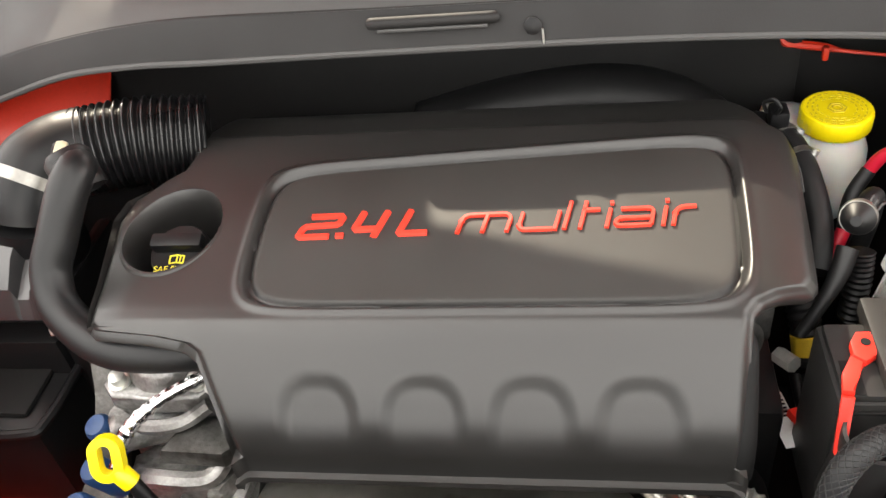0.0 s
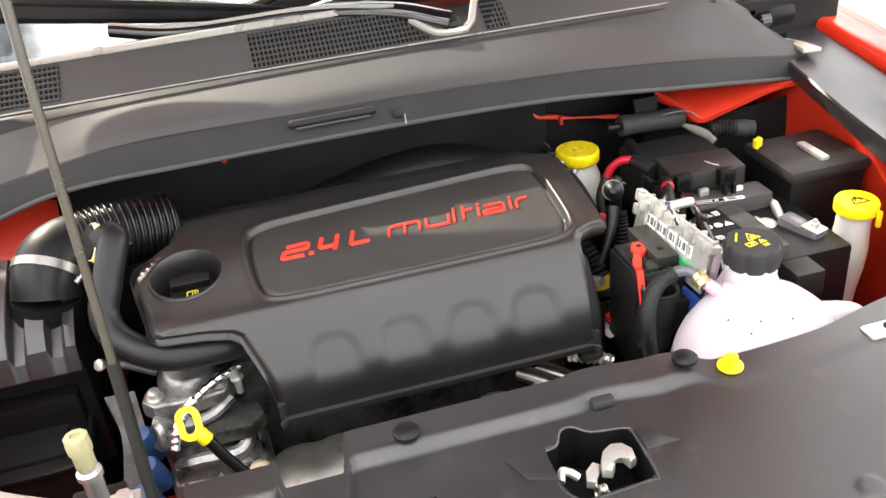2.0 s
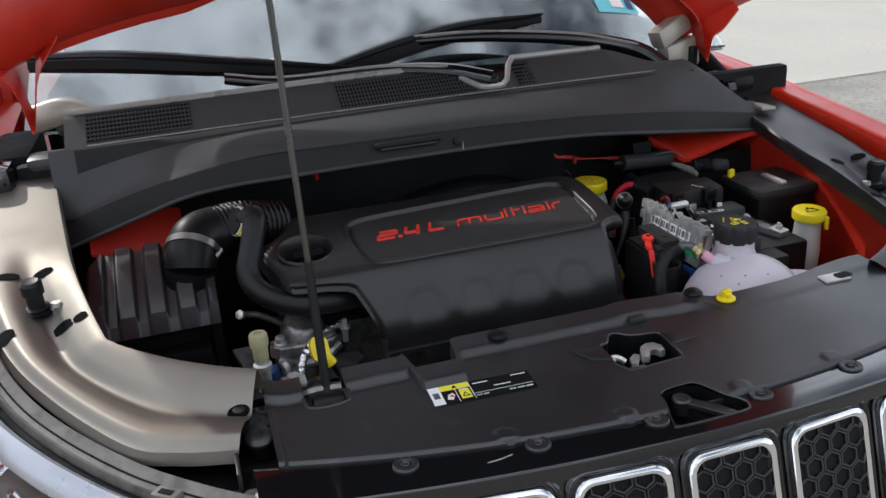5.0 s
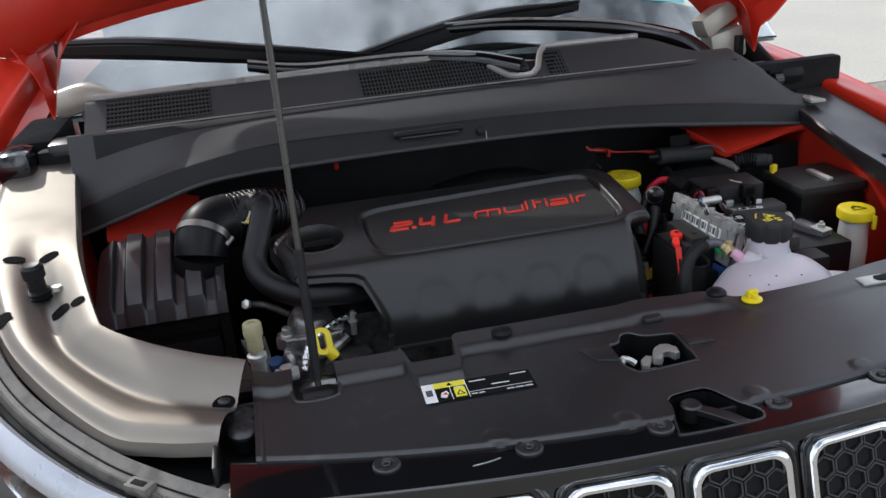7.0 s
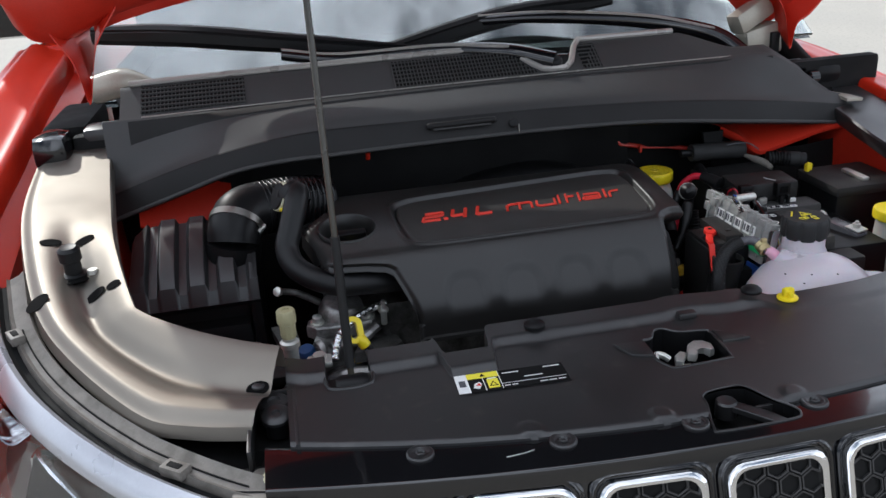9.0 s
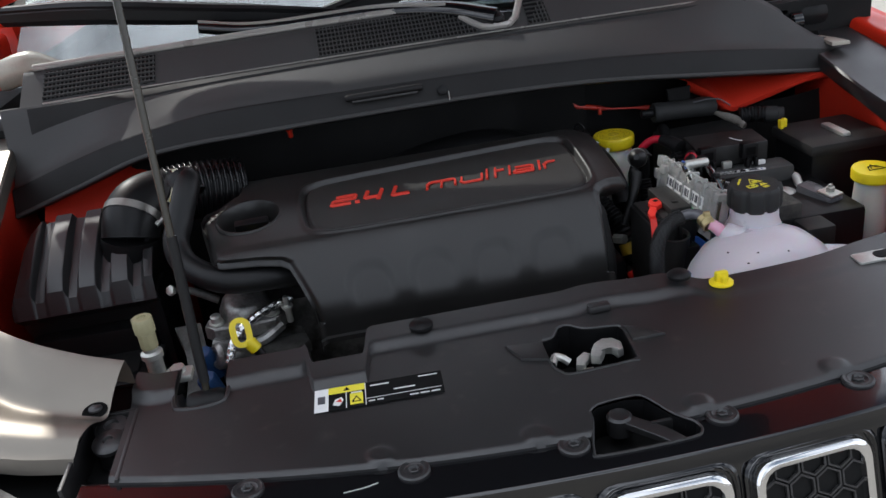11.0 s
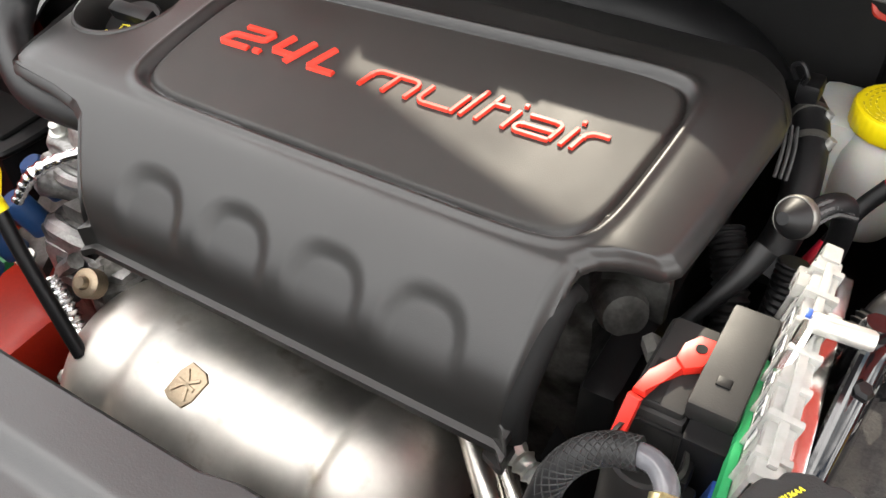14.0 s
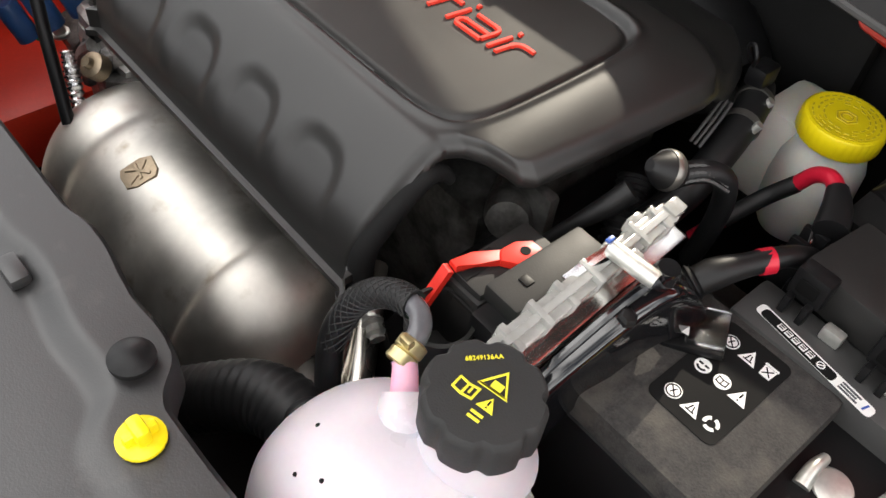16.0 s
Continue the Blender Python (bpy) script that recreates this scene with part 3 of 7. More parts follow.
# ---- bonnet ----
def bonnet():
    h = thing("bonnet", (XC, 0.85, 1.30), "open red bonnet propped up, showing its painted underside", "bonnet")
    tilt = radians(47)
    rear = [(-0.802, 0.97, 1.395), (-0.796, 0.965, 1.345), (-0.772, 0.96, 1.312), (-0.720, 0.96, 1.305), (-0.66, 0.965, 1.328), (-0.60, 0.965, 1.344), (-0.50, 0.965, 1.362), (-0.32, 0.965, 1.390), (-0.18, 0.965, 1.425), (0.0, 0.965, 1.458), (0.18, 0.965, 1.433), (0.37, 0.965, 1.370), (0.45, 0.965, 1.328), (0.52, 0.965, 1.276), (0.575, 0.965, 1.226), (0.62, 0.965, 1.226), (0.72, 0.965, 1.280), (0.80, 0.97, 1.32)]
    # the nearside corner stands further forward
    for k, (x, y, z) in enumerate(rear):
        yy = y - 0.125 * smooth(-0.45, -0.66, x)
        f = (yy + 0.786) / (y + 0.786)
        rear[k] = (-0.346 + (x + 0.346) * f, yy, 1.5 - (1.5 - z) * f)
    up = Vector((0, -math.cos(tilt), math.sin(tilt)))
    back = Vector((0, math.sin(tilt), math.cos(tilt)))
    base = glide(rear, 120)
    rows = []
    for d, lift in ((0.0, 0.035), (0.0, 0.0), (0.02, -0.010), (0.07, -0.016), (0.12, -0.010), (0.135, 0.012), (0.30, 0.016), (0.60, 0.018), (0.86, 0.010), (0.90, -0.012), (0.96, -0.012), (0.99, 0.0), (1.0, 0.03)):
        row = []
        for i, p in enumerate(base):
            f = i / 120
            mid = Vector((p.x, 0.965, 1.372 - 0.028 * (p.x - XC)))
            q = p.lerp(mid, smooth(0.0, 0.35, d)) + up * d
            q.x = XC + (q.x - XC) * (1 - 0.06 * smooth(0.3, 1.0, d) - (-0.012 if q.x < 0 else 0.02) * smooth(0.02, 0.14, d))
            q += back * (lift - 0.05 * (2 * f - 1) ** 4)
            row.append(q)
        rows.append(row)
    part("inner_panel", grid(rows), RED_IN, h, "red painted pressed inner panel")
    outer = [[p + back * (0.045 if 0 < k < len(rows) - 1 else 0.004) for p in row] for k, row in enumerate(rows)]
    part("skin", grid(outer), RED, h, "glossy red outer skin")
    # black insulation pad, well inside the rim
    pad = []
    for d in np.linspace(0.10, 0.88, 14):
        half = 0.55 * math.sqrt(max(0.02, 1 - ((d - 0.52) / 0.44) ** 4))
        row = []
        for f in np.linspace(-1, 1, 30):
            x = XC - 0.01 + half * f
            q = Vector((x, 0.965, 1.372 - 0.028 * (x - XC))) + up * (d + 0.06 * (1 - f * f) * smooth(0.3, 0.1, d)) + back * (-0.012 + 0.016 * smooth(0.92, 1.0, abs(f)))
            row.append(q)
        pad.append(row)
    part("insulation_pad", grid(pad), DULL, h, "black felt insulation pad")
    # folded flanges that run down to the hinges
    for y0, pts in ((0.800, ((-0.740, 1.387), (-0.717, 1.331), (-0.690, 1.279), (-0.676, 1.216), (-0.664, 1.260), (-0.649, 1.307), (-0.613, 1.359))), (0.865, ((0.500, 1.345), (0.560, 1.295), (0.598, 1.250), (0.609, 1.178), (0.628, 1.222), (0.652, 1.238), (0.700, 1.270)))):
        rows_ = []
        for d in (0.0, 0.010, 0.05):
            rows_.append([(x, y0 + d + (0.02 if k in (0, 6) else 0.0) - (0.012 if k == 3 else 0.0), z + d * 0.6) for k, (x, z) in enumerate(pts)])
        part("hinge_flange", loft(rows_, 30, 6, 0.004), RED_IN, h, "red folded hinge flange")
    # unseen lip added behind the hinge side's edge to shade the engine cover
    lip = [p for p in base[::2] if -0.66 < p.x < -0.29]
    reach = lambda p: 0.022 + 0.004 * smooth(-0.46, -0.38, p.x)
    part("shade_lip", loft([[p + Vector((0, -0.001, 0.006)) for p in lip], [p + Vector((0, 0.006, -0.012 * smooth(-0.32, -0.41, p.x) - 0.001)) for p in lip], [p + Vector((0, reach(p), -0.012 * smooth(-0.32, -0.41, p.x))) for p in lip]], 24, 4, 0.002), RED_IN, h, "unseen red lip added to shade the engine cover")
    part("side_rib", tube([Vector((-0.70, 0.955, 1.33)) + up * d - back * 0.012 for d in (0.0, 0.04, 0.09, 0.16)], [0.012, 0.016, 0.014, 0.004], 20, 10), RED_IN, h)
    part("slot", block((-0.64, -0.006, 0.0), (-0.605, 0.006, 0.004), 0.002, Matrix.Translation((0.0, 0.945, 1.395)) @ Matrix.Rotation(radians(90) + tilt, 4, "X")), DULL, h)
    return h


BONNET = bonnet()

# ---- scuttle (cowl) ----
def cowl():
    c = thing("cowl_cover", (XC, 0.75, 1.05), "grey-black plastic scuttle panel below the windscreen", "cowl cover")
    xs = [-0.66, -0.55, -0.46, -0.38, -0.30, -0.15, 0.05, 0.20, 0.30, 0.40, 0.52, 0.64, 0.69]
    lip_z = [1.040, 1.075, 1.105, 1.116, 1.119, 1.122, 1.122, 1.117, 1.108, 1.095, 1.078, 1.060, 1.052]
    lip_y = [0.70, 0.69, 0.675, 0.666, 0.660, 0.656, 0.656, 0.658, 0.662, 0.67, 0.685, 0.70, 0.705]
    mid_z = [1.075, 1.11, 1.135, 1.149, 1.155, 1.155, 1.153, 1.147, 1.139, 1.128, 1.11, 1.09, 1.08]
    c0 = [(x, y + 0.022, z - 0.010) for x, y, z in zip(xs, lip_y, lip_z)]
    c1 = [(x, y, z) for x, y, z in zip(xs, lip_y, lip_z)]
    c2 = [(x, y - 0.001, z + 0.006) for x, y, z in zip(xs, lip_y, lip_z)]
    c3 = [(x, y + 0.008, z) for x, y, z in zip(xs, lip_y, mid_z)]
    c4 = [(x, y + 0.040, z + 0.016) for x, y, z in zip(xs, lip_y, mid_z)]
    fall = lambda x: 0.62 * max(0.0, x - 0.525)
    c5 = [(x, 0.765, 1.178 + 0.006 * math.cos(x * 2) - fall(x)) for x in xs]
    c6 = [(x, 0.776, 1.180 + 0.006 * math.cos(x * 2) - fall(x)) for x in xs]
    c7 = [(x, 0.779, 1.170 + 0.006 * math.cos(x * 2) - fall(x)) for x in xs]
    # upper face and, below a crease, the dark upright band with its lip
    part("front_strip", loft([[(x, y + 0.006, z + 0.001) for x, y, z in c3], c4, c5, c6, c7], 100, 18, 0.0), COWL, c)
    part("seal_band", loft([c0, c1, c2, [(x, y + 0.004, z - 0.002) for x, y, z in c3], [(x, y + 0.009, z + 0.0025) for x, y, z in c3], [(x, y + 0.016, z + 0.002) for x, y, z in c3]], 100, 16, 0.0), SEAL, c, "darker rubber-edged front band")
    part("tab", tube([(-0.141, 0.6600, 1.1475), (-0.135, 0.6570, 1.1490), (-0.045, 0.6570, 1.1490), (-0.039, 0.6600, 1.1475)], 0.0052, 30, 12), SEAL, c, "raised rubber tab")
    part("tab_lip", tube([(-0.138, 0.6530, 1.1435), (-0.042, 0.6530, 1.1435)], 0.0016, 4, 8), COWL, c, "paler lower lip of the tab")
    clip = part("fixing_clip", spun([(0.0075, 0), (0.0075, 0.003), (0.004, 0.0045), (0, 0.0045)], (-0.004, 0.655, 1.140), (0, -0.9, 0.3), 14), BLACK, c, "black fixing clip on the band")
    part("clip_leg", tube([(0.004, 0.652, 1.138), (0.0045, 0.652, 1.124)], 0.0010, 3, 6), ZINC, clip)
    part("lip_bead", tube([(x, y - 0.0015, z + 0.001) for x, y, z in c1], 0.0034, 110, 8), COWL, c, "rounded lower lip of the band")

    def shelf(x, y):
        """Height of the rear strip."""
        return 1.180 + (y - 0.778) * 0.62 + 0.006 * math.cos(x * 2) - fall(x)

    # rear strip with its shoulder that steps down round the wiper spindle
    def rear_edge(x):
        return 0.845 - 0.060 * smooth(0.02, 0.10, x) * (1 - smooth(0.135, 0.175, x)) - 0.045 * smooth(0.36, 0.47, x)

    rows = []
    for x in np.linspace(-0.635, 0.60, 130):
        y1 = rear_edge(x)
        row = [Vector((x, 0.781 + (y1 - 0.781) * f, 0)) for f in np.linspace(0, 1, 10)]
        for v in row:
            v.z = shelf(v.x, v.y)
        row.append(Vector((x, y1 + 0.006, shelf(x, y1) + 0.001)))
        row.append(Vector((x, y1 + 0.010, shelf(x, y1) - 0.012)))
        row.append(Vector((x, y1 + 0.016, shelf(x, y1) - 0.035)))
        rows.append(row)
    part("rear_strip", grid(rows, 0.002), COWL, c)
    bead = [(x, rear_edge(x) + 0.004, shelf(x, rear_edge(x)) + 0.002) for x in np.linspace(-0.62, 0.36, 70)]
    # pale tubes draw the sheen of the rolled edge and the strip's front
    part("bright_edge", tube([(x, y + 0.001, z + 0.003) for x, y, z in bead], 0.0056, 70, 8, straight=True), LIP, c, "rolled edge, its sheen put in as a pale colour")
    part("front_line", tube([(x, 0.7805, shelf(x, 0.781) + 0.0012) for x in np.linspace(-0.60, 0.50, 50)], 0.0014, 50, 6, straight=True), LIP, c, "thin line of sheen drawn pale along the strip")
    # dark step between the two strips, narrowing towards the battery side
    def front_z(x, y):
        return along([(px, pz) for px, _, pz in c4], x) + (y - along([(px, py) for px, py, _ in c4], x)) / (0.765 - along([(px, py) for px, py, _ in c4], x)) * (1.178 + 0.006 * math.cos(x * 2) - fall(x) - along([(px, pz) for px, _, pz in c4], x))

    step = []
    for x in np.linspace(-0.62, 0.52, 60):
        wide = 0.0115 + 0.010 * smooth(0.05, -0.50, x)
        step.append([(x, 0.7812, shelf(x, 0.781) + 0.0005), (x, 0.7780, shelf(x, 0.781) - 0.0006), (x, 0.776 - wide * 0.5, front_z(x, min(0.765, 0.776 - wide * 0.5)) + 0.0034), (x, 0.776 - wide, front_z(x, 0.776 - wide) + 0.0030), (x, 0.7745 - wide, front_z(x, 0.7745 - wide) - 0.002)])
    part("dark_step", grid(step), SEAL, c, "dark step between the strips")
    part("well", loft([[(-0.64, 0.85, 1.19), (0.05, 0.85, 1.18), (0.64, 0.83, 1.14)], [(-0.66, 0.93, 1.185), (0.05, 0.93, 1.175), (0.66, 0.90, 1.135)], [(-0.67, 0.99, 1.20), (0.05, 1.0, 1.20), (0.67, 0.97, 1.16)]], 20, 6, 0.003), DULL, c)

    # air grilles: a dark bed with upright and cross bars
    def air_grille(x0, x1, y0, cut):
        g = part("air_grille", grid([[(x, y, shelf(x, y) + 0.0015) for y in (y0, rear_edge(x) - 0.006)] for x in np.linspace(x0, x1, 24)]), DULL, c, "black air intake grille")
        bars = bmesh.new()
        x = x0
        while x <= x1:
            y1 = min(rear_edge(x) - 0.006, y0 + cut(x))
            strokes([[(0, 0), (0, math.hypot(y1 - y0, shelf(x, y1) - shelf(x, y0)))]], 0.0016, 0, 0.004, bars, Matrix.Translation((x, y0, shelf(x, y0))) @ Matrix.Rotation(math.atan(0.62), 4, "X"))
            x += 0.0062
        for i in range(7):
            y = y0 + 0.0085 * i
            x_end = max([q for q in np.linspace(x0, x1, 40) if y <= min(rear_edge(q) - 0.006, y0 + cut(q)) + 0.001] or [x0])
            if x_end > x0 + 0.01:
                strokes([[(x0, 0), (x_end, 0)]], 0.0016, 0.0, 0.0035, bars, Matrix.Translation((0, y, shelf(0, y))) @ Matrix.Rotation(math.atan(0.62), 4, "X"))
        tagged(part("grille_mesh", bars, COWL, g, "grey lattice bars"), kind="stuff")

    air_grille(-0.60, -0.43, 0.788, lambda x: 0.05)
    air_grille(-0.175, 0.085, 0.784, lambda x: 0.056)
    air_grille(0.165, 0.20, 0.784, lambda x: 0.05 * smooth(0.16, 0.20, x))
    return c


SEAL = material("soft_black_seal", (0.0125, 0.012, 0.012), 0.58, grain=800, bump=0.15, Specular_IOR_Level=0.3)
# Pale colour stands in for glints along cowl edges and wiper arms.
LIP = material("pale_glint_edge", (0.42, 0.40, 0.37), 0.30, bump=0.0, coat=0.3, metal=0.35)
cowl()

# ---- windscreen, roof, pillars, wipers ----
scr = thing("windscreen", (XC, 1.0, 1.2), "curved windscreen reflecting a cloudy sky", "windscreen", kind="structure")
lines = []
for y, z, half, bow in ((0.965, 1.185, 0.76, 0.07), (1.25, 1.40, 0.72, 0.06), (1.60, 1.62, 0.66, 0.05)):
    lines.append([(XC + half * f, y + bow * f * f * 1.2, z - 0.02 * f * f) for f in (-1, -0.6, 0, 0.6, 1)])
pane = part("pane", loft(lines, 30, 12, 0.005), GLASS, scr)


def on_glass(x0, y0, x1, y1, lift):
    return grid([[top_of(pane, x, y)[0] + Vector((0, -0.6 * lift, 0.8 * lift)) for y in np.linspace(y0, y1, 5)] for x in np.linspace(x0, x1, 7)])



part("screen_frit", loft([[Vector(p) + Vector((0, 0.006, -0.012)) for p in lines[0]], [Vector(p) + Vector((0, 0.05, 0.018)) for p in lines[0]]], 30, 3), GLOSS, scr)
part("sticker", on_glass(0.490, 1.105, 0.590, 1.155, 0.0015), material("cyan_sticker", (0.16, 0.60, 0.68), 0.5, bump=0.0), scr, "cyan inspection sticker with dark print")
part("sticker_print", on_glass(0.528, 1.118, 0.558, 1.150, 0.003), WHITE_INK, scr)
part("sticker_print", on_glass(0.566, 1.115, 0.582, 1.145, 0.003), NAVY, scr)
body = thing("car_body", (XC, 1.8, 0.3), "red car body behind the windscreen, with dark cabin", "car body")
part("dashboard", block((-0.68, 1.05, 1.02), (0.73, 1.60, 1.17), 0.04), DULL, body, "black dashboard")
for sx in (-1, 1):
    part("cabin_side", block((XC + sx * 0.71 - 0.02, 1.10, 0.95), (XC + sx * 0.71 + 0.02, 1.66, 1.20), 0.01), DULL, body)
part("cabin", block((-0.70, 1.60, 0.5), (0.75, 1.66, 1.60), 0.02), DULL, body)
for sx in (-1, 1):
    part("pillar", tube([(XC + sx * 0.77 - 0.03, 1.30, 1.39), (XC + sx * 0.74 - 0.03, 1.40, 1.47), (XC + sx * 0.68 - 0.02, 1.64, 1.63)], 0.035, 12, 10), RED, body, "red windscreen pillar")
    part("body_side", block((XC + sx * 0.86 - 0.05, 1.34, 0.35), (XC + sx * 0.86 + 0.05, 2.4, 1.10 if sx > 0 else 1.25), 0.03), RED, body)
part("side_window", block((-1.02, 1.345, 1.262), (-0.80, 2.4, 1.56), 0.03), GLOSS, body, "dark side window")
part("roof", loft([[(-0.6, 1.62, 1.63), (XC, 1.60, 1.65), (0.65, 1.62, 1.63)], [(-0.58, 2.6, 1.66), (XC, 2.6, 1.69), (0.63, 2.6, 1.66)]], 12, 6, 0.02), RED, body)


def wiper(name, arm, blade, label):
    w = thing(name, arm[0], label, "wiper", "windscreen wipers")
    part("arm", tube(arm, [0.019, 0.018, 0.015, 0.012, 0.010], 30, 6), GLOSS, w, sharp=70)
    # sky glint along the arm, drawn as a pale strip
    part("arm_glint", tube([Vector(p) + Vector((0, -0.008, 0.012)) for p in arm[1:]], [0.0035, 0.003, 0.0025, 0.002], 24, 6), LIP, w, "sky glint drawn as a pale strip along the arm")
    part("spindle_nut", spun([(0.013, -0.01), (0.013, 0.004), (0.009, 0.009), (0, 0.010)], arm[0], (0, -0.4, 0.9), 16), BLACK, w)
    part("blade", tube(blade, [0.009, 0.018, 0.021, 0.021, 0.017], 24, 8), RUBBER, w)
    part("blade_spoiler", tube([Vector(p) + Vector((0, -0.012, 0.010)) for p in blade], [0.003, 0.007, 0.008, 0.007, 0.004], 24, 6), BLACK, w)
    return w


wiper("wiper", [(0.115, 0.80, 1.205), (0.04, 0.84, 1.222), (-0.08, 0.865, 1.232), (-0.26, 0.875, 1.232), (-0.36, 0.90, 1.245)], [(-0.10, 0.925, 1.225), (-0.35, 0.965, 1.258), (-0.54, 0.985, 1.285), (-0.69, 1.0, 1.297)], "long black wiper arm parked along the scuttle")
wiper("wiper", [(0.50, 0.83, 1.175), (0.45, 0.865, 1.215), (0.33, 0.90, 1.245), (0.15, 0.95, 1.262), (0.02, 0.985, 1.262)], [(0.30, 1.0, 1.278), (0.08, 1.0, 1.265), (-0.20, 0.96, 1.215)], "black wiper arm with its blade across the glass base")
# ribbed scuttle end pieces beside the hinges
for sx in (-1, 1):
    # sun glare on the caps is put into their pale colour
    endc = thing("scuttle_end_cap", (XC + sx * 0.60, 0.87, 1.13), "folded plastic end cap of the scuttle beside the hinge, sun glare coloured in pale", "end cap", "scuttle end caps")
    if sx > 0:
        part("upper_fold", block((-0.044, -0.020, -0.021), (0.044, 0.020, 0.021), 0.010, Matrix.Translation((0.553, 0.910, 1.238)) @ Matrix.Rotation(radians(-24), 4, "Y") @ Matrix.Rotation(radians(14), 4, "Z")), PALE, endc, "pale folded upper half")
        part("lower_fold", block((-0.043, -0.020, -0.032), (0.043, 0.020, 0.032), 0.011, Matrix.Translation((0.572, 0.905, 1.185)) @ Matrix.Rotation(radians(-10), 4, "Y") @ Matrix.Rotation(radians(12), 4, "Z")), PALE, endc, "pale folded lower half")
        part("slot", block((0.586, 0.880, 1.158), (0.604, 0.892, 1.204), 0.003), BLACK, endc)
        part("stud", spun([(0.008, 0), (0.007, 0.008), (0, 0.010)], (0.522, 0.875, 1.150), (0, -0.6, 0.8), 14), PALE, endc)
    else:
        part("fold", tube([(-0.69, 0.90, 1.215), (-0.63, 0.89, 1.225), (-0.565, 0.875, 1.205)], [0.024, 0.026, 0.010], 14, 10), PALE, endc)
    if sx > 0:
        part("foot", block((0.572, 0.80, 1.125), (0.628, 0.84, 1.160), 0.014), SHIELD, endc)
        hinge = part("hinge", block((0.636, 0.795, 1.112), (0.690, 0.84, 1.150), 0.016), BLACK, BONNET, "black bonnet hinge bracket")
        part("knuckle", spun([(0, -0.012), (0.012, -0.012), (0.016, -0.008), (0.016, 0.008), (0.012, 0.012), (0, 0.012)], (0.628, 0.800, 1.125), (1, 0, 0), 18), GLOSS, hinge)
        part("hinge_arm", tube([(0.640, 0.84, 1.140), (0.640, 0.90, 1.160), (0.635, 0.95, 1.185)], [0.018, 0.022, 0.024], 14, 10), DULL, hinge)
        # black sheet in place of the shade below the hinge
        part("hinge_gap", loft([[(0.600, 0.70, 1.060), (0.632, 0.775, 1.110)], [(0.640, 0.705, 1.062), (0.655, 0.775, 1.110)]], 8, 4, 0.002), VOID, hinge, "black sheet painting the shade in the hinge recess")
        # sunlit patch beside the hinge, painted pale
        part("sunlit_plate", prism([(0.640, 0.705), (0.668, 0.700), (0.664, 0.735), (0.652, 0.770), (0.646, 0.770)], 1.098, 1.104, 0.002), PALE, hinge, "plate coloured pale for the sunlight on it")
    else:
        part("foot", block((-0.702, 0.80, 1.140), (-0.636, 0.86, 1.170), 0.010), SHIELD, endc)
        hinge = part("hinge", block((-0.778, 0.76, 1.110), (-0.720, 0.84, 1.172), 0.020), GLOSS, BONNET, "black bonnet hinge bracket")
        part("hinge_block", block((-0.740, 0.765, 1.070), (-0.655, 0.84, 1.134), 0.022), GLOSS, hinge)
        for k in range(5):
            part("rib", tube([(-0.700 + 0.008 * k, 0.758, 1.080), (-0.696 + 0.008 * k, 0.757, 1.104)], 0.0028, 4, 8), BLACK, hinge)
        part("knuckle", spun([(0, -0.03), (0.016, -0.03), (0.016, 0.03), (0, 0.03)], (-0.690, 0.762, 1.092), (1, 0.1, 0.1), 16), BLACK, hinge)
        part("hinge_arm", block((-0.775, 0.84, 1.10), (-0.70, 1.05, 1.17), 0.012), DULL, hinge)

# ---- front: radiator cover, gloss slam panel, grille, lamp ----
def front_y(x):
    return -0.026 + 0.30 * (x - XC) ** 2


def edge_y(x):
    """Where the radiator cover ends and the gloss trim begins."""
    return -0.029 + 0.36 * (x - XC) ** 2


def shield_back(x):
    """The rear edge of the radiator cover, with its notches."""
    y = 0.198
    y -= 0.042 * smooth(-0.235, -0.228, x) * (1 - smooth(-0.178, -0.170, x))
    y -= 0.008 * (1 - smooth(-0.24, -0.232, x))
    y += 0.012 * smooth(-0.38, -0.41, x)
    y -= 0.010 * smooth(0.170, 0.195, x) * (1 - smooth(0.22, 0.40, x))
    y += 0.008 * smooth(0.12, 0.16, x) * (1 - smooth(0.165, 0.185, x))
    y += 0.022 * smooth(0.30, 0.45, x)
    y += 0.010 * smooth(-0.176, -0.165, x) * (1 - smooth(0.11, 0.18, x))
    y += 0.005 * smooth(0.035, 0.065, x) * (1 - smooth(0.075, 0.12, x))
    return y


def shield_z(x, y):
    z = 1.008
    back = shield_back(x)
    z += 0.008 * smooth(back - 0.048, back - 0.030, y) * (1 - 0.8 * smooth(0.13, 0.20, x))
    z -= 0.003 * smooth(edge_y(x) + 0.006, edge_y(x), y)
    # shallow pads pressed round the front fixings
    for q in (-0.175, -0.045, 0.095, 0.225):
        z += 0.002 * smooth(0.014, 0.008, math.hypot(x - q, y - edge_y(x) - 0.014))
    return z


LATCH_HOLE = [(-0.004, 0.128), (0.008, 0.132), (0.018, 0.148), (0.030, 0.149), (0.044, 0.137), (0.074, 0.131), (0.078, 0.120), (0.074, 0.070), (0.064, 0.066), (0.010, 0.063), (0.0, 0.070), (-0.006, 0.088)]
CATCH_HOLE = [(0.006, 0.004), (0.014, 0.011), (0.040, 0.014), (0.056, 0.010), (0.070, -0.020), (0.084, -0.034), (0.084, -0.046), (0.070, -0.052), (0.0, -0.052), (-0.006, -0.044), (0.004, -0.010)]


def ring_of(poly, z, r):
    pts = glide([(x, y, z(x, y)) for x, y in poly + poly[:2]], 120)
    return tube(pts, r, seg=6, straight=True)


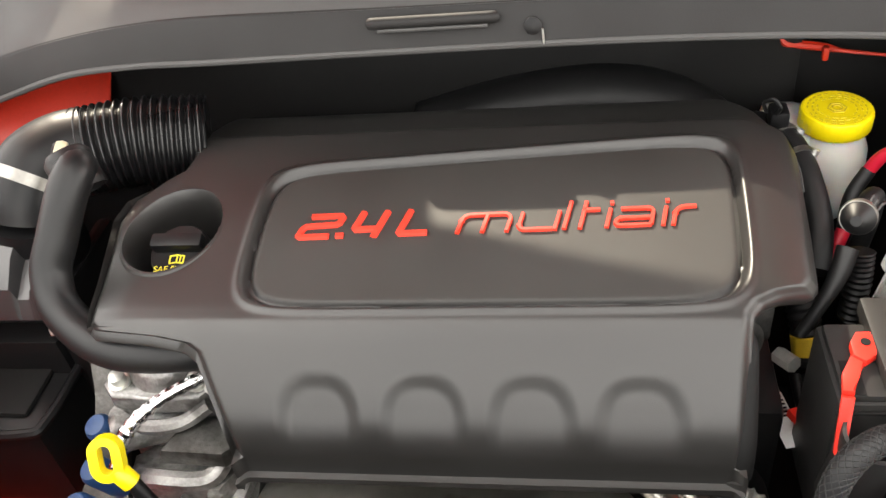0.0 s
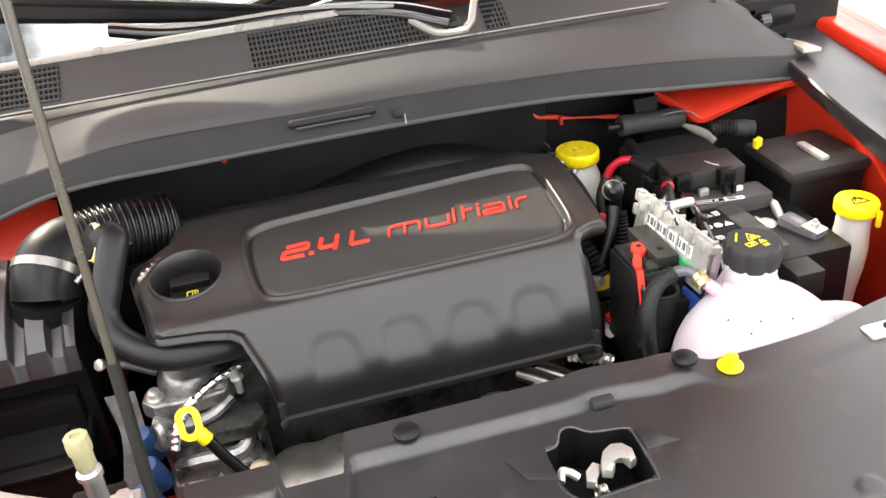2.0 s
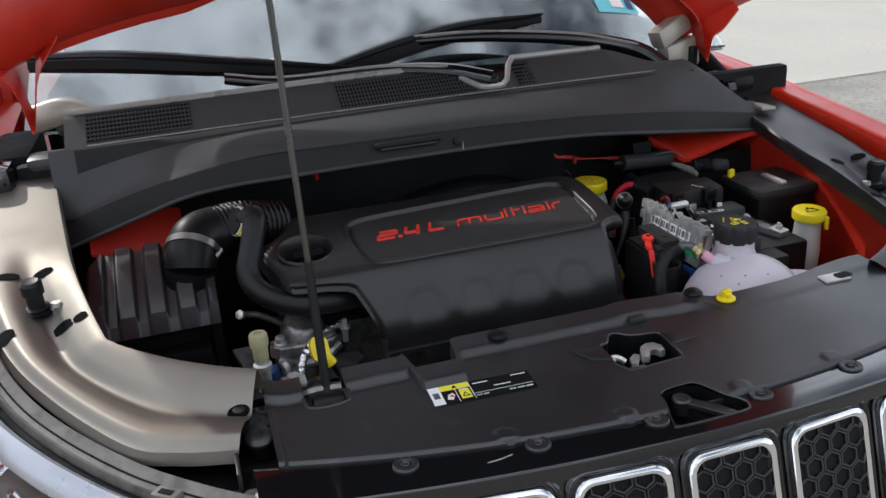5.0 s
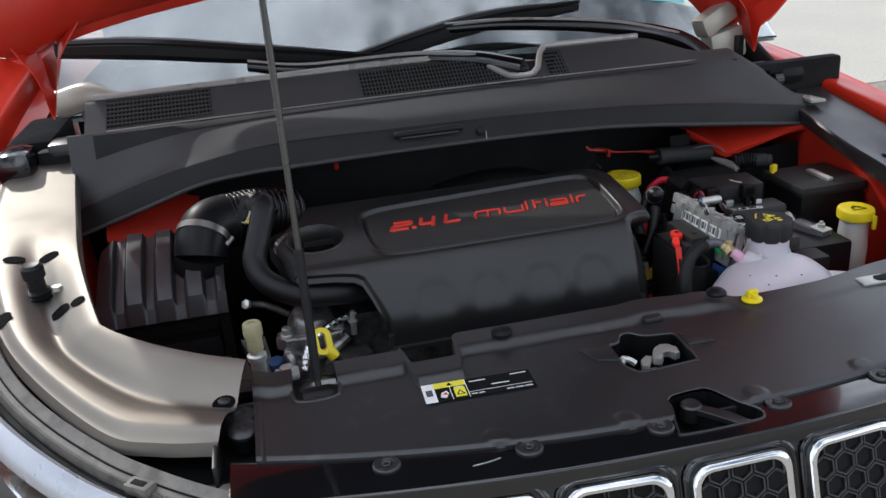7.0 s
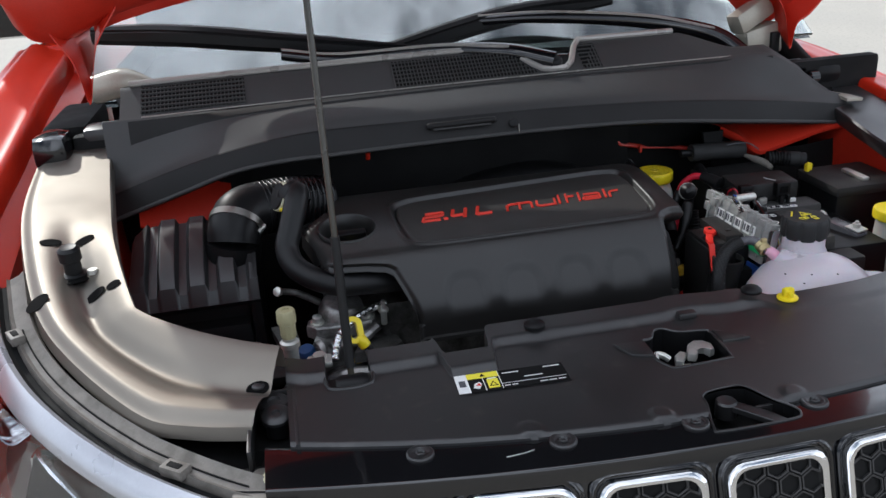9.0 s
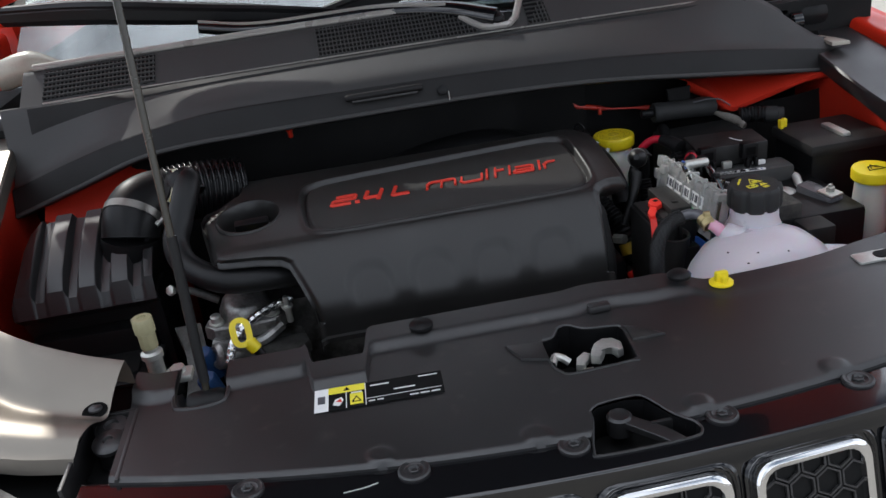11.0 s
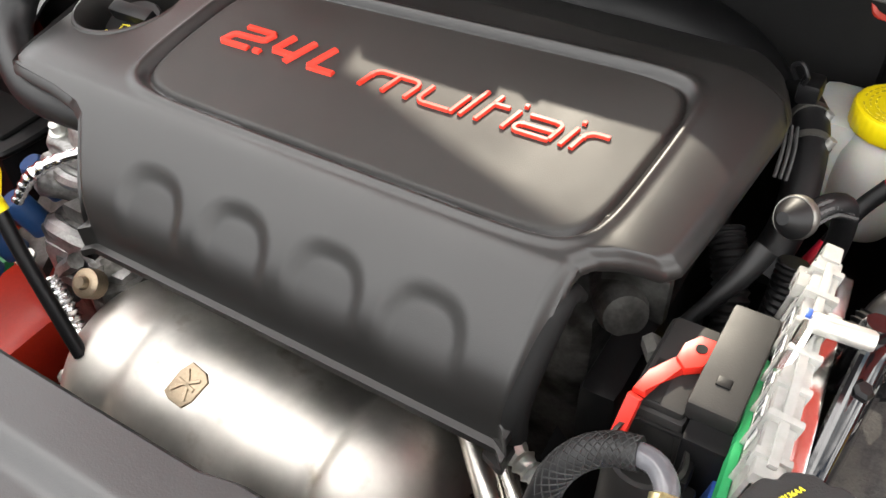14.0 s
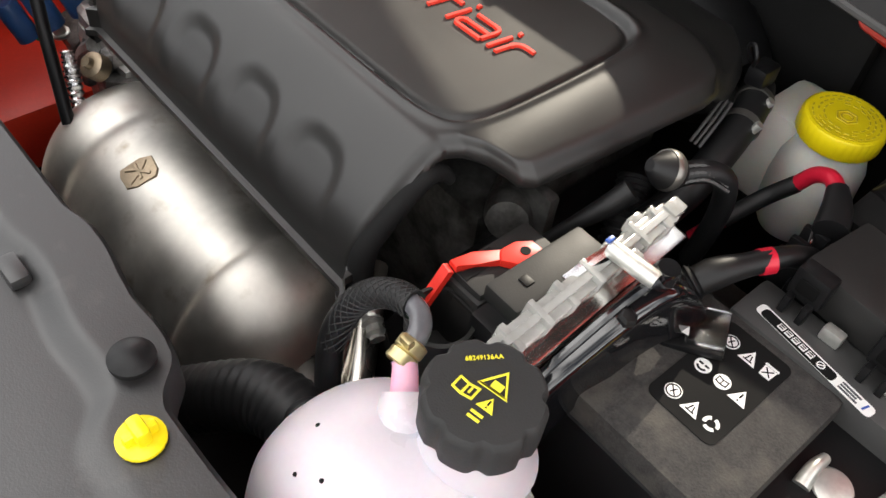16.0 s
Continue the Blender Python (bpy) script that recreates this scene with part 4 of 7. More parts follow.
def radiator_cover():
    c = thing("radiator_cover", (XC, 0.09, 0.99), "wide satin black plastic cover over the radiator, with a latch opening", "radiator cover")
    xs = np.linspace(-0.405, 0.455, 345)
    rows = []
    for x in xs:
        y0, y1 = edge_y(x) + 0.001, shield_back(x)
        row = [Vector((x, y1 + 0.004, shield_z(x, y1) - 0.030)), Vector((x, y1 + 0.003, shield_z(x, y1) - 0.004))]
        for f in np.linspace(0, 1, 90):
            y = y1 + (y0 - y1) * f
            row.append(Vector((x, y, shield_z(x, y))))
        row.append(Vector((x, y0 - 0.001, row[-1].z - 0.010)))
        rows.append(row)
    bm = grid(rows)
    # the latch opening, the catch recess and the pocket of the prop's foot
    opening = lambda p: inside(LATCH_HOLE, p.x, p.y) or inside(CATCH_HOLE, p.x, p.y) or (-0.362 < p.x < -0.312 and 0.128 < p.y)
    bmesh.ops.delete(bm, geom=[f for f in bm.faces if opening(f.calc_center_median())], context="FACES")
    part("panel", bm, SHIELD, c)
    part("opening_rim", ring_of(LATCH_HOLE, lambda x, y: 1.0078, 0.0016), SHIELD, c)
    part("opening_wall", grid([[(x, y, 1.0075), (x, y, 0.955)] for x, y in LATCH_HOLE + LATCH_HOLE[:1]]), BLACK, c)
    part("latch_pocket", block((-0.008, 0.058, 0.93), (0.084, 0.155, 0.958), 0.004), DULL, c)
    part("prop_pocket", block((-0.365, 0.125, 0.965), (-0.309, 0.20, 0.980), 0.004), BLACK, c)
    part("prop_pocket_rim", tube([(-0.3625, 0.200, 1.012), (-0.3625, 0.140, 1.009), (-0.352, 0.127, 1.008), (-0.322, 0.127, 1.008), (-0.3115, 0.140, 1.009), (-0.3115, 0.196, 1.012)], 0.0022, 40, 6), SHIELD, c)
    # pressed arrow-shaped wings either side of the opening
    for pts in (((-0.005, 0.090), (-0.004, 0.124), (-0.040, 0.128), (-0.030, 0.100)), ((0.079, 0.098), (0.079, 0.126), (0.090, 0.118), (0.112, 0.098))):
        part("pressed_wing", prism(list(pts), 1.0082, 1.0112, 0.0022), SHIELD, c)
    for x, y in ((-0.115, 0.183), (0.163, 0.188)):
        part("push_rivet", spun([(0.0125, 0), (0.0125, 0.003), (0.009, 0.006), (0, 0.0065)], (x, y, 1.0185), seg=20), BLACK, c, "round black push rivet")
    part("lug", block((0.056, 0.160, 1.008), (0.079, 0.172, 1.0165), 0.003), SHIELD, c)
    part("slot_plate", prism(rounded(0.350, 0.158, 0.392, 0.180, 0.004), 1.0085, 1.0110, 0.001), ZINC, c, "small metal plate in a slot")
    part("slot", prism(rounded(0.372, 0.161, 0.398, 0.177, 0.007), 1.0112, 1.0118, 0), DULL, c)
    for x, y in ((0.435, 0.075),):
        part("slot", prism(rounded(x - 0.016, y - 0.009, x + 0.016, y + 0.009, 0.0085), 1.0086, 1.0092, 0), DULL, c)
    return c


radiator_cover()
latch = thing("bonnet_latch", (0.04, 0.10, 0.955), "zinc-plated bonnet latch in the radiator cover opening", "latch")
part("base_plate", block((0.002, 0.072, 0.958), (0.074, 0.128, 0.966), 0.002), BLACK, latch)
part("claw", prism([(0.036, 0.096), (0.040, 0.108), (0.046, 0.118), (0.056, 0.124), (0.066, 0.122), (0.072, 0.112), (0.070, 0.100), (0.063, 0.097), (0.060, 0.106), (0.054, 0.108), (0.050, 0.100), (0.044, 0.092)], 0.993, 1.002, 0.003), ZINC, latch, "zinc-plated claw")
part("claw_ear", prism([(0.020, 0.092), (0.024, 0.104), (0.034, 0.112), (0.040, 0.106), (0.032, 0.098), (0.028, 0.088)], 0.990, 0.998, 0.002), ZINC, latch)
part("pin", tube([(-0.001, 0.098, 0.998), (0.004, 0.108, 1.0), (0.010, 0.104, 1.0), (0.016, 0.100, 0.996)], 0.0038, 14, 8), ZINC, latch)
part("spring", tube([(0.026 + 0.009 * i / 24 + 0.001 * math.cos(i), 0.084 + 0.005 * math.sin(i), 0.990 + 0.005 * math.cos(i)) for i in range(25)], 0.0013, 70, 5), STEEL, latch)
part("rivet", spun([(0.005, 0), (0.004, 0.003), (0, 0.003)], (0.046, 0.070, 0.985), (0, -0.3, 1), 14), STEEL, latch)

slam = thing("grille_top_trim", (XC, -0.04, 0.97), "gloss black trim above the grille", "trim")
rows = []
for x in np.linspace(-0.43, 0.48, 365):
    y0, y1 = edge_y(x) + 0.004, -0.068 + 0.24 * (x - XC) ** 2
    y1 = min(y1, y0 - 0.006)
    row = [(x, y0, 0.996), (x, y0 - 0.001, 1.0022)]
    row += [(x, y0 - 0.002 + (y1 - y0 + 0.002) * f, 1.0028 + 0.0010 * math.sin(math.pi * f)) for f in np.linspace(0.05, 1, 28)]
    rows.append(row + [(x, y1 - 0.002, 1.0015), (x, y1 - 0.0035, 0.997), (x, y1 - 0.004, 0.985)])
bm = grid(rows)
bmesh.ops.delete(bm, geom=[f for f in bm.faces if inside(CATCH_HOLE, f.calc_center_median().x, f.calc_center_median().y)], context="FACES")
part("panel", bm, GLOSS, slam)
part("scratch", tube([(-0.208, -0.034, 1.0042), (-0.192, -0.033, 1.0044), (-0.180, -0.030, 1.0042)], 0.0004, 8, 5), ZINC, slam, "short pale scratch")
SCREW_X = (-0.285, -0.150, -0.019, 0.108, 0.234, 0.355)
screw = None
for x in SCREW_X:
    y = -0.033 + 0.27 * (x - XC) ** 2
    if screw is None:
        screw = thing("trim_screw", (x, y, 1.0036), "black flanged screw in the gloss trim", "screw", "trim screws")
        at = ORIGIN[screw]
        part("flange", spun([(0.0135, 0.0), (0.0135, 0.0018), (0.0120, 0.0030), (0.0100, 0.0024), (0.0085, 0.0026), (0.0075, 0.0020), (0, 0.0020)], at, seg=24), SHIELD, screw)
        part("head", spun([(0.0052, 0.0015), (0.0052, 0.0034), (0.0042, 0.0040), (0.0026, 0.0022), (0, 0.0022)], at, seg=6), SHIELD, screw)
    else:
        copy_thing(screw, pose(x, y, 1.0036))
safety = thing("safety_catch", (0.04, -0.02, 0.965), "black bonnet safety catch lever in a recess", "catch")
part("recess", block((-0.012, -0.058, 0.960), (0.090, 0.020, 0.972), 0.003), DULL, safety)
part("recess_wall", grid([[(x, y, 1.0042), (x, y, 0.965)] for x, y in CATCH_HOLE + CATCH_HOLE[:1]]), BLACK, safety)
part("recess_rim", ring_of(CATCH_HOLE, lambda x, y: 1.0044 + 0.003 * smooth(-0.036, -0.024, y), 0.0013), SHIELD, safety)
part("lever", prism([(0.024, -0.004), (0.034, 0.004), (0.062, -0.026), (0.072, -0.044), (0.060, -0.050), (0.050, -0.034)], 0.994, 1.000, 0.0015), SHIELD, safety)
part("lever_fold", block((0.052, -0.020, 0.986), (0.074, -0.0165, 1.001), 0.001, None), SHIELD, safety)
part("guide", block((0.012, -0.032, 0.978), (0.032, -0.027, 0.984), 0.001), SHIELD, safety)
part("guide", block((0.012, -0.046, 0.978), (0.026, -0.042, 0.984), 0.001), SHIELD, safety)
part("pivot", spun([(0.011, 0.984), (0.011, 1.000), (0.009, 1.002), (0.004, 1.001), (0, 1.001)], (0.030, -0.001, 0.0), seg=18), SHIELD, safety)


def grille():
    g = thing("front_grille", (XC, -0.10, 0.80), "gloss black front grille with chrome-ringed slots", "grille")

    def face(u, v):
        """The grille's face: u across, v down from its top edge."""
        y = front_y(u) - 0.042 - 0.30 * v
        return Vector((u, y, 0.992 - 0.95 * v))

    pitch, half, high = 0.1235, 0.050, 0.165
    bm = grid([[face(u, v) for v in (0.0, 0.006, 0.02, 0.10, 0.2, 0.32)] for u in np.linspace(-0.46, 0.51, 100)])
    part("surround", bm, GLOSS, g)
    for k in range(7):
        u0 = XC + (k - 3) * pitch + 0.018
        out = [(x, y) for x, y in rounded(-half, -high - 0.012, half, -0.012, 0.017, 4)]
        ring = bmesh.new()
        loops = []
        for grow, lift in ((0.003, 0.0005), (0.002, 0.006), (-0.001, 0.0075), (-0.005, 0.0065), (-0.007, 0.001)):
            loop = []
            for x, y in out:
                cx, cy = x, y + 0.014 + high / 2
                s = 1 + grow / half
                v = face(u0 + cx * s, -(cy * (1 + grow / (high / 2)) - 0.014 - high / 2))
                v.y -= lift
                v.z += lift * 0.2
                loop.append(ring.verts.new(v))
            loops.append(loop)
        for p, q in zip(loops, loops[1:]):
            for i in range(len(p)):
                j = (i + 1) % len(p)
                ring.faces.new((p[i], p[j], q[j], q[i]))
        rim = bmesh.new()
        loops = []
        for grow, lift in ((0.011, -0.001), (0.010, 0.003), (0.008, 0.0045), (0.006, 0.003), (0.004, -0.002)):
            loop = []
            for x, y in out:
                cy = y + 0.014 + high / 2
                v = face(u0 + x * (1 + grow / half), -(cy * (1 + grow / (high / 2)) - 0.014 - high / 2))
                v.y -= lift
                v.z += lift * 0.2
                loop.append(rim.verts.new(v))
            loops.append(loop)
        for p, q in zip(loops, loops[1:]):
            for i in range(len(p)):
                j = (i + 1) % len(p)
                rim.faces.new((p[i], p[j], q[j], q[i]))
        slot = part("slot_ring", ring, CHROME, g, "chrome ring round a grille slot")
        part("slot_rim", rim, GLOSS, slot, "gloss black outer rim")
        bed = bmesh.new()
        bed.faces.new([bed.verts.new(face(u0 + x * 0.93, -y * 0.99) + Vector((0, -0.0015, 0))) for x, y in out])
        part("slot_bed", bed, DULL, slot)
        mesh = bmesh.new()
        step = 0.0235
        row = 0
        v = 0.02
        while v < high:
            for i in range(-2, 3):
                u = i * step + (step / 2 if row % 2 else 0)
                if abs(u) > half - 0.009:
                    continue
                hexa = [(u + 0.0118 * math.cos(radians(60 * q + 30)), v + 0.0118 * math.sin(radians(60 * q + 30))) for q in range(7)]
                pts = [face(u0 + x, max(0.016, y)) + Vector((0, -0.003, 0.0)) for x, y in hexa]
                pts = [p for p in pts if abs(p.x - u0) < half * 0.97]
                if len(pts) > 2:
                    tube(pts, 0.0016, 6, 5, bm=mesh, straight=True)
            v += step * 0.866
            row += 1
        tagged(part("honeycomb", mesh, SHIELD, slot, "black honeycomb mesh"), kind="stuff")
    return g


grille()


LAMP_GREY = material("olive_grey_reflector", (0.20, 0.195, 0.175), 0.30, vary=0.25, bump=0.02, metal=0.4, blotch=9)


def headlamp(sx):
    h = thing("headlamp", (XC + sx * 0.63, -0.02, 0.80), "clear headlamp under the wing cover, sky reflection coloured into its edge", "headlamp", "headlamps")
    edge = glide([(XC + sx * q, y, z) for q, y, z in ((0.440, -0.040, 0.985), (0.501, -0.004, 0.992), (0.550, 0.034, 0.996), (0.598, 0.079, 1.000), (0.662, 0.152, 1.010), (0.716, 0.230, 1.022), (0.757, 0.315, 1.042), (0.785, 0.42, 1.068))], 60)
    low = beside(edge, -0.030, -0.045, sx)
    low2 = beside(edge, -0.085, -0.16, sx)
    rows_ = lambda *ls: grid(list(zip(*ls)), 0.003)
    part("lens", rows_(beside(edge, -0.020, -0.016, sx), low, low2), LAMP_GLASS, h, "clear lens").visible_shadow = False
    # lens edge with the reflected sky put in as silver
    part("bezel", rows_(beside(edge, 0.0, -0.002, sx), beside(edge, -0.006, 0.002, sx), beside(edge, -0.017, -0.006, sx), beside(edge, -0.024, -0.020, sx)), BEZEL, h, "clear upper edge coloured silver for the reflected sky")
    part("housing", rows_(beside(edge, -0.012, -0.030, sx), beside(low, 0.03, -0.02, sx), beside(low2, 0.06, -0.02, sx)), LAMP_GREY, h, "olive-grey reflector housing")
    spot = lambda d, dz, i: beside(edge, d, dz, sx)[i]
    # dark wedge with a bright outline, pale upright bar and a chrome bowl behind the lens
    part("dark_wedge", grid([[spot(-0.014, -0.078 - 0.012 * smooth(34, 28, i), i), spot(-0.026, -0.11, i), spot(-0.045, -0.17, i)] for i in range(26, 42)], 0.002), BLACK, h, "black wedge-shaped inner bezel")
    part("wedge_edge", tube([spot(-0.016, -0.125, 42), spot(-0.015, -0.095, 42), spot(-0.015, -0.078, 41), *[spot(-0.015, -0.077 - 0.012 * smooth(34, 28, i), i) for i in range(39, 25, -2)]], 0.0022, 40, 6), CHROME, h, "bright outline of the wedge")
    part("upright_bar", tube([spot(-0.020, -0.040, 21), spot(-0.030, -0.075, 21), spot(-0.048, -0.13, 21)], 0.0042, 12, 8), PALE, h, "pale upright bar")
    part("reflector_bowl", spun([(0.0, 0.004), (0.010, 0.006), (0.019, 0.013), (0.023, 0.022), (0.025, 0.022), (0.021, 0.008), (0.0, -0.002)], spot(-0.004, -0.062, 44), (sx * 0.5, -0.7, 0.5), 26), CHROME, h, "chrome reflector bowl")
    ribs_ = bmesh.new()
    for i in range(6, 21):
        tube([spot(-0.008, -0.050, i), spot(-0.006, -0.068, i), spot(-0.022, -0.14, i)], 0.0009, 8, 5, bm=ribs_)
    tagged(part("reflector_ribbing", ribs_, BEZEL, h), kind="stuff")
    part("chrome_strip", tube(beside(edge, -0.014, -0.060, sx)[8:26], 0.004, seg=8, straight=True), CHROME, h)
    seal = thing("lamp_seal_channel", (XC + sx * 0.62, 0.06, 0.985), "dusty brown-black channel between lamp and wing cover", "seal", "lamp seals")
    part("gutter", rows_(beside(edge, 0.001, -0.004, sx), beside(edge, 0.006, -0.010, sx), beside(edge, 0.014, -0.009, sx)), DULL, seal)
    part("channel", rows_(beside(edge, 0.012, -0.006, sx), beside(edge, 0.014, 0.001, sx), beside(edge, 0.018, -0.001, sx), beside(edge, 0.030, 0.003, sx), beside(edge, 0.036, 0.008, sx), beside(edge, 0.039, 0.003, sx), beside(edge, 0.041, -0.012, sx)), DUSTY, seal, "dusty raised channel")
    part("seam", tube(beside(edge, 0.024, 0.0015, sx)[6:52], 0.0011, seg=5, straight=True), DULL, seal)
    # black strip painted for the shade between channel and cover
    part("gap", rows_(beside(edge, 0.038, -0.016, sx), beside(edge, 0.095, -0.018, sx)), VOID, seal, "black strip painting the shade in the gap beside the wing cover")
    for i in (17, 50):
        p = beside(edge, 0.014, 0.0, sx)[i]
        m = Matrix.Translation(p) @ Matrix.Rotation(radians(sx * 38 if i == 17 else sx * 62), 4, "Z")
        part("clip", block((-0.014, -0.008, -0.004), (0.014, 0.008, 0.007), 0.002, m), DUSTY, seal)
        part("clip_slot", block((-0.008, -0.004, 0.0066), (0.008, 0.003, 0.0076), 0.001, m), DULL, seal)
    box = thing("lamp_corner_bracket", (XC + sx * 0.446, 0.09, 0.96), "black corner pocket with two stacked bushes and a pale cap", "bracket", "lamp corner brackets")
    x0 = XC + sx * 0.446
    part("tray", block((x0 - 0.024, 0.036, 0.960), (x0 + 0.024, 0.145, 0.975), 0.004), DULL, box)
    for dx in (-0.0235, 0.0235):
        part("tray_wall", block((x0 + dx - 0.002, 0.036, 0.965), (x0 + dx + 0.002, 0.145, 1.0085), 0.001), SHIELD, box)
    part("tray_wall", block((x0 - 0.0215, 0.142, 0.965), (x0 + 0.0215, 0.146, 1.0085), 0.001), SHIELD, box)
    part("filler", block((x0 - 0.050, -0.045, 0.90), (x0 + 0.050, 0.150, 0.960), 0.004), DULL, box)
    part("bush", spun([(0.0165, -0.015), (0.0165, 0.008), (0.014, 0.011), (0.007, 0.012), (0.006, 0.009), (0, 0.009)], (x0 + 0.002, 0.127, 0.996), (0, -0.15, 1), seg=22), SHIELD, box, "dark round bush")
    part("flange_bolt", spun([(0.0155, 0), (0.0155, 0.004), (0.013, 0.006), (0.005, 0.0065), (0.004, 0.004), (0, 0.004)], (x0 + 0.003, 0.104, 1.000), (0, -0.2, 1), seg=22), SHIELD, box, "grey flanged bush with a hole")
    part("bolt_stem", spun([(0.012, -0.02), (0.012, 0.0), (0, 0.0)], (x0 + 0.003, 0.104, 1.000), seg=16), BLACK, box)
    for dx in (-0.006, 0.008):
        part("pin", tube([(x0 + dx, 0.070, 0.980), (x0 + dx + 0.004, 0.048, 0.982)], 0.0035, 4, 8), ZINC, box)
    part("corner_plate", prism([(x0 - 0.042, 0.000), (x0 - 0.030, 0.024), (x0 - 0.018, 0.036), (x0 + 0.030, 0.036), (x0 + 0.036, -0.020), (x0 + 0.010, -0.050), (x0 - 0.030, -0.045)] if sx < 0 else [(x0 + 0.042, 0.000), (x0 + 0.030, 0.024), (x0 + 0.018, 0.036), (x0 - 0.030, 0.036), (x0 - 0.036, -0.020), (x0 - 0.010, -0.050), (x0 + 0.030, -0.045)], 0.970, 0.990, 0.004), DUSTY, box, "dusty corner plate")
    part("cap_bolt", spun([(0.0125, 0), (0.0115, 0.005), (0.007, 0.009), (0, 0.010)], (x0 - 0.001, 0.012, 0.990), seg=20), CREAM, box, "pale domed cap")
    return h


headlamp(-1), headlamp(1)
part("bumper", grid([[(x, front_y(x) - 0.115 - 0.05 * (x - XC) ** 2, z) for z in (0.72, 0.6, 0.4, 0.3)] for x in np.linspace(-0.75, 0.80, 30)]), RED, body)


# ---- engine cover ----
def engine_cover():
    c = thing("engine_cover", (-0.06, 0.5, 0.93), "grained dark grey plastic engine cover with red raised lettering", "engine cover")
    prof = [(0.716, 0.985), (0.712, 1.018), (0.702, 1.031), (0.650, 1.045), (0.632, 1.055), (0.610, 1.060), (0.500, 1.0525), (0.430, 1.0475), (0.410, 1.0445), (0.400, 1.040), (0.384, 1.0255), (0.3625, 1.002), (0.3505, 0.984), (0.3455, 0.964), (0.3455, 0.938)]
    fine = glide([(0, y, z) for y, z in prof], 3000)
    run = [0.0]
    for p, q in zip(fine, fine[1:]):
        run.append(run[-1] + (q - p).length)
    line = [fine[int(np.searchsorted(run, run[-1] * i / 460))] for i in range(460)] + [fine[-1]]
    left = ((0.335, -0.222), (0.386, -0.252), (0.391, -0.262), (0.395, -0.290), (0.398, -0.335), (0.404, -0.343), (0.45, -0.350), (0.525, -0.366), (0.548, -0.362), (0.562, -0.345), (0.577, -0.322), (0.600, -0.318), (0.635, -0.335), (0.66, -0.338), (0.70, -0.324), (0.716, -0.318))
    right = ((0.335, 0.142), (0.39, 0.146), (0.410, 0.149), (0.420, 0.156), (0.428, 0.170), (0.436, 0.192), (0.445, 0.198), (0.50, 0.204), (0.60, 0.212), (0.65, 0.209), (0.68, 0.197), (0.703, 0.172), (0.716, 0.165))
    # the sunk name panel: its four sides as (nx, ny, offset), blended so that the corners are round
    quad = [(-0.223, 0.4165), (0.147, 0.4185), (0.157, 0.597), (-0.230, 0.570)]
    sides = []
    for i in range(4):
        (x0, y0), (x1, y1) = quad[i], quad[(i + 1) % 4]
        k = math.hypot(x1 - x0, y1 - y0)
        nx, ny = (y1 - y0) / k, -(x1 - x0) / k
        sides.append((nx, ny, nx * x0 + ny * y0))

    def panel(x, y):
        k = 62.0
        return math.log(sum(math.exp(k * (nx * x + ny * y - o)) for nx, ny, o in sides)) / k

    def bulge(x, z):
        """The four thumb-shaped hollows on the front: flat beds, soft shoulders, dying out downwards."""
        d = 0.0
        for cx in (-0.157, -0.079, -0.002, 0.073):
            dx, dz = x - cx, max(0.0, z - 0.990)
            r = (abs(dx) ** 2.6 + (dz * 1.15) ** 2.6) ** (1 / 2.6)
            d = max(d, smooth(0.034, 0.019, r))
        return d * smooth(0.960, 0.998, z)

    rows = []
    n = len(line) - 1
    for i, p in enumerate(line):
        way = (line[min(i + 1, n)] - line[max(i - 1, 0)]).normalized()
        nrm = Vector((0, -way.z, way.y)) * (-1)
        if nrm.z < 0:
            nrm = -nrm
        x0, x1 = along(left, p.y), along(right, p.y)
        deep = 0.012 + 0.022 * smooth(0.41, 0.46, p.y)
        row = [Vector((x0 - 0.003 * smooth(0.40, 0.42, p.y), p.y, p.z - deep)), Vector((x0 - 0.002 * smooth(0.40, 0.42, p.y), p.y, p.z - 0.010))]
        for f in np.linspace(0, 1, 330):
            x = x0 + (x1 - x0) * f
            edge = min(x - x0, x1 - x)
            d = -0.007 * (1 - smooth(0, 0.011, edge)) ** 2
            if p.y > 0.40:
                s = panel(x, p.y)
                d += -0.0020 * smooth(0.004, -0.003, s) + 0.0022 * math.exp(-((s - 0.0055) / 0.003) ** 2) - 0.0048 * math.exp(-((s + 0.0005) / 0.0026) ** 2)
                # the frame falls away from the panel towards the right end
                d -= 0.020 * max(0.0, (x - 0.158) / 0.055) ** 2 + 0.010 * smooth(-0.31, -0.365, x)
            else:
                d -= 0.0050 * bulge(x, p.z)
            row.append(Vector((x, p.y, p.z)) + nrm * d)
        low = row[-1]
        row += [low + Vector((0.001, 0, -0.006)), low + Vector((-0.003, 0.002, -0.012)), low + Vector((-0.020, 0.012, -0.020))]
        rows.append(row)
    tail = rows[-1]
    rows.append([v + Vector((0, -0.005, -0.001)) for v in tail])
    rows.append([v + Vector((0, -0.005, -0.007)) for v in tail])
    rows.append([v + Vector((0, 0.012, -0.005)) for v in tail])
    bm = grid(rows)
    well = Vector((-0.301, 0.501, 1.0505))
    bmesh.ops.delete(bm, geom=[f for f in bm.faces if math.hypot(f.calc_center_median().x - well.x, (f.calc_center_median().y - well.y) / 1.27) < 0.0405 and f.calc_center_median().z > 1.02], context="FACES")
    for f in bm.faces:
        m = f.calc_center_median()
        if m.y > 0.405 and m.z > 1.02 and panel(m.x, m.y) < -0.0035:
            f.material_index = 1
    shell = part("shell", bm, COVER, c, sharp=50)
    shell.data.materials.append(NAME_PANEL)
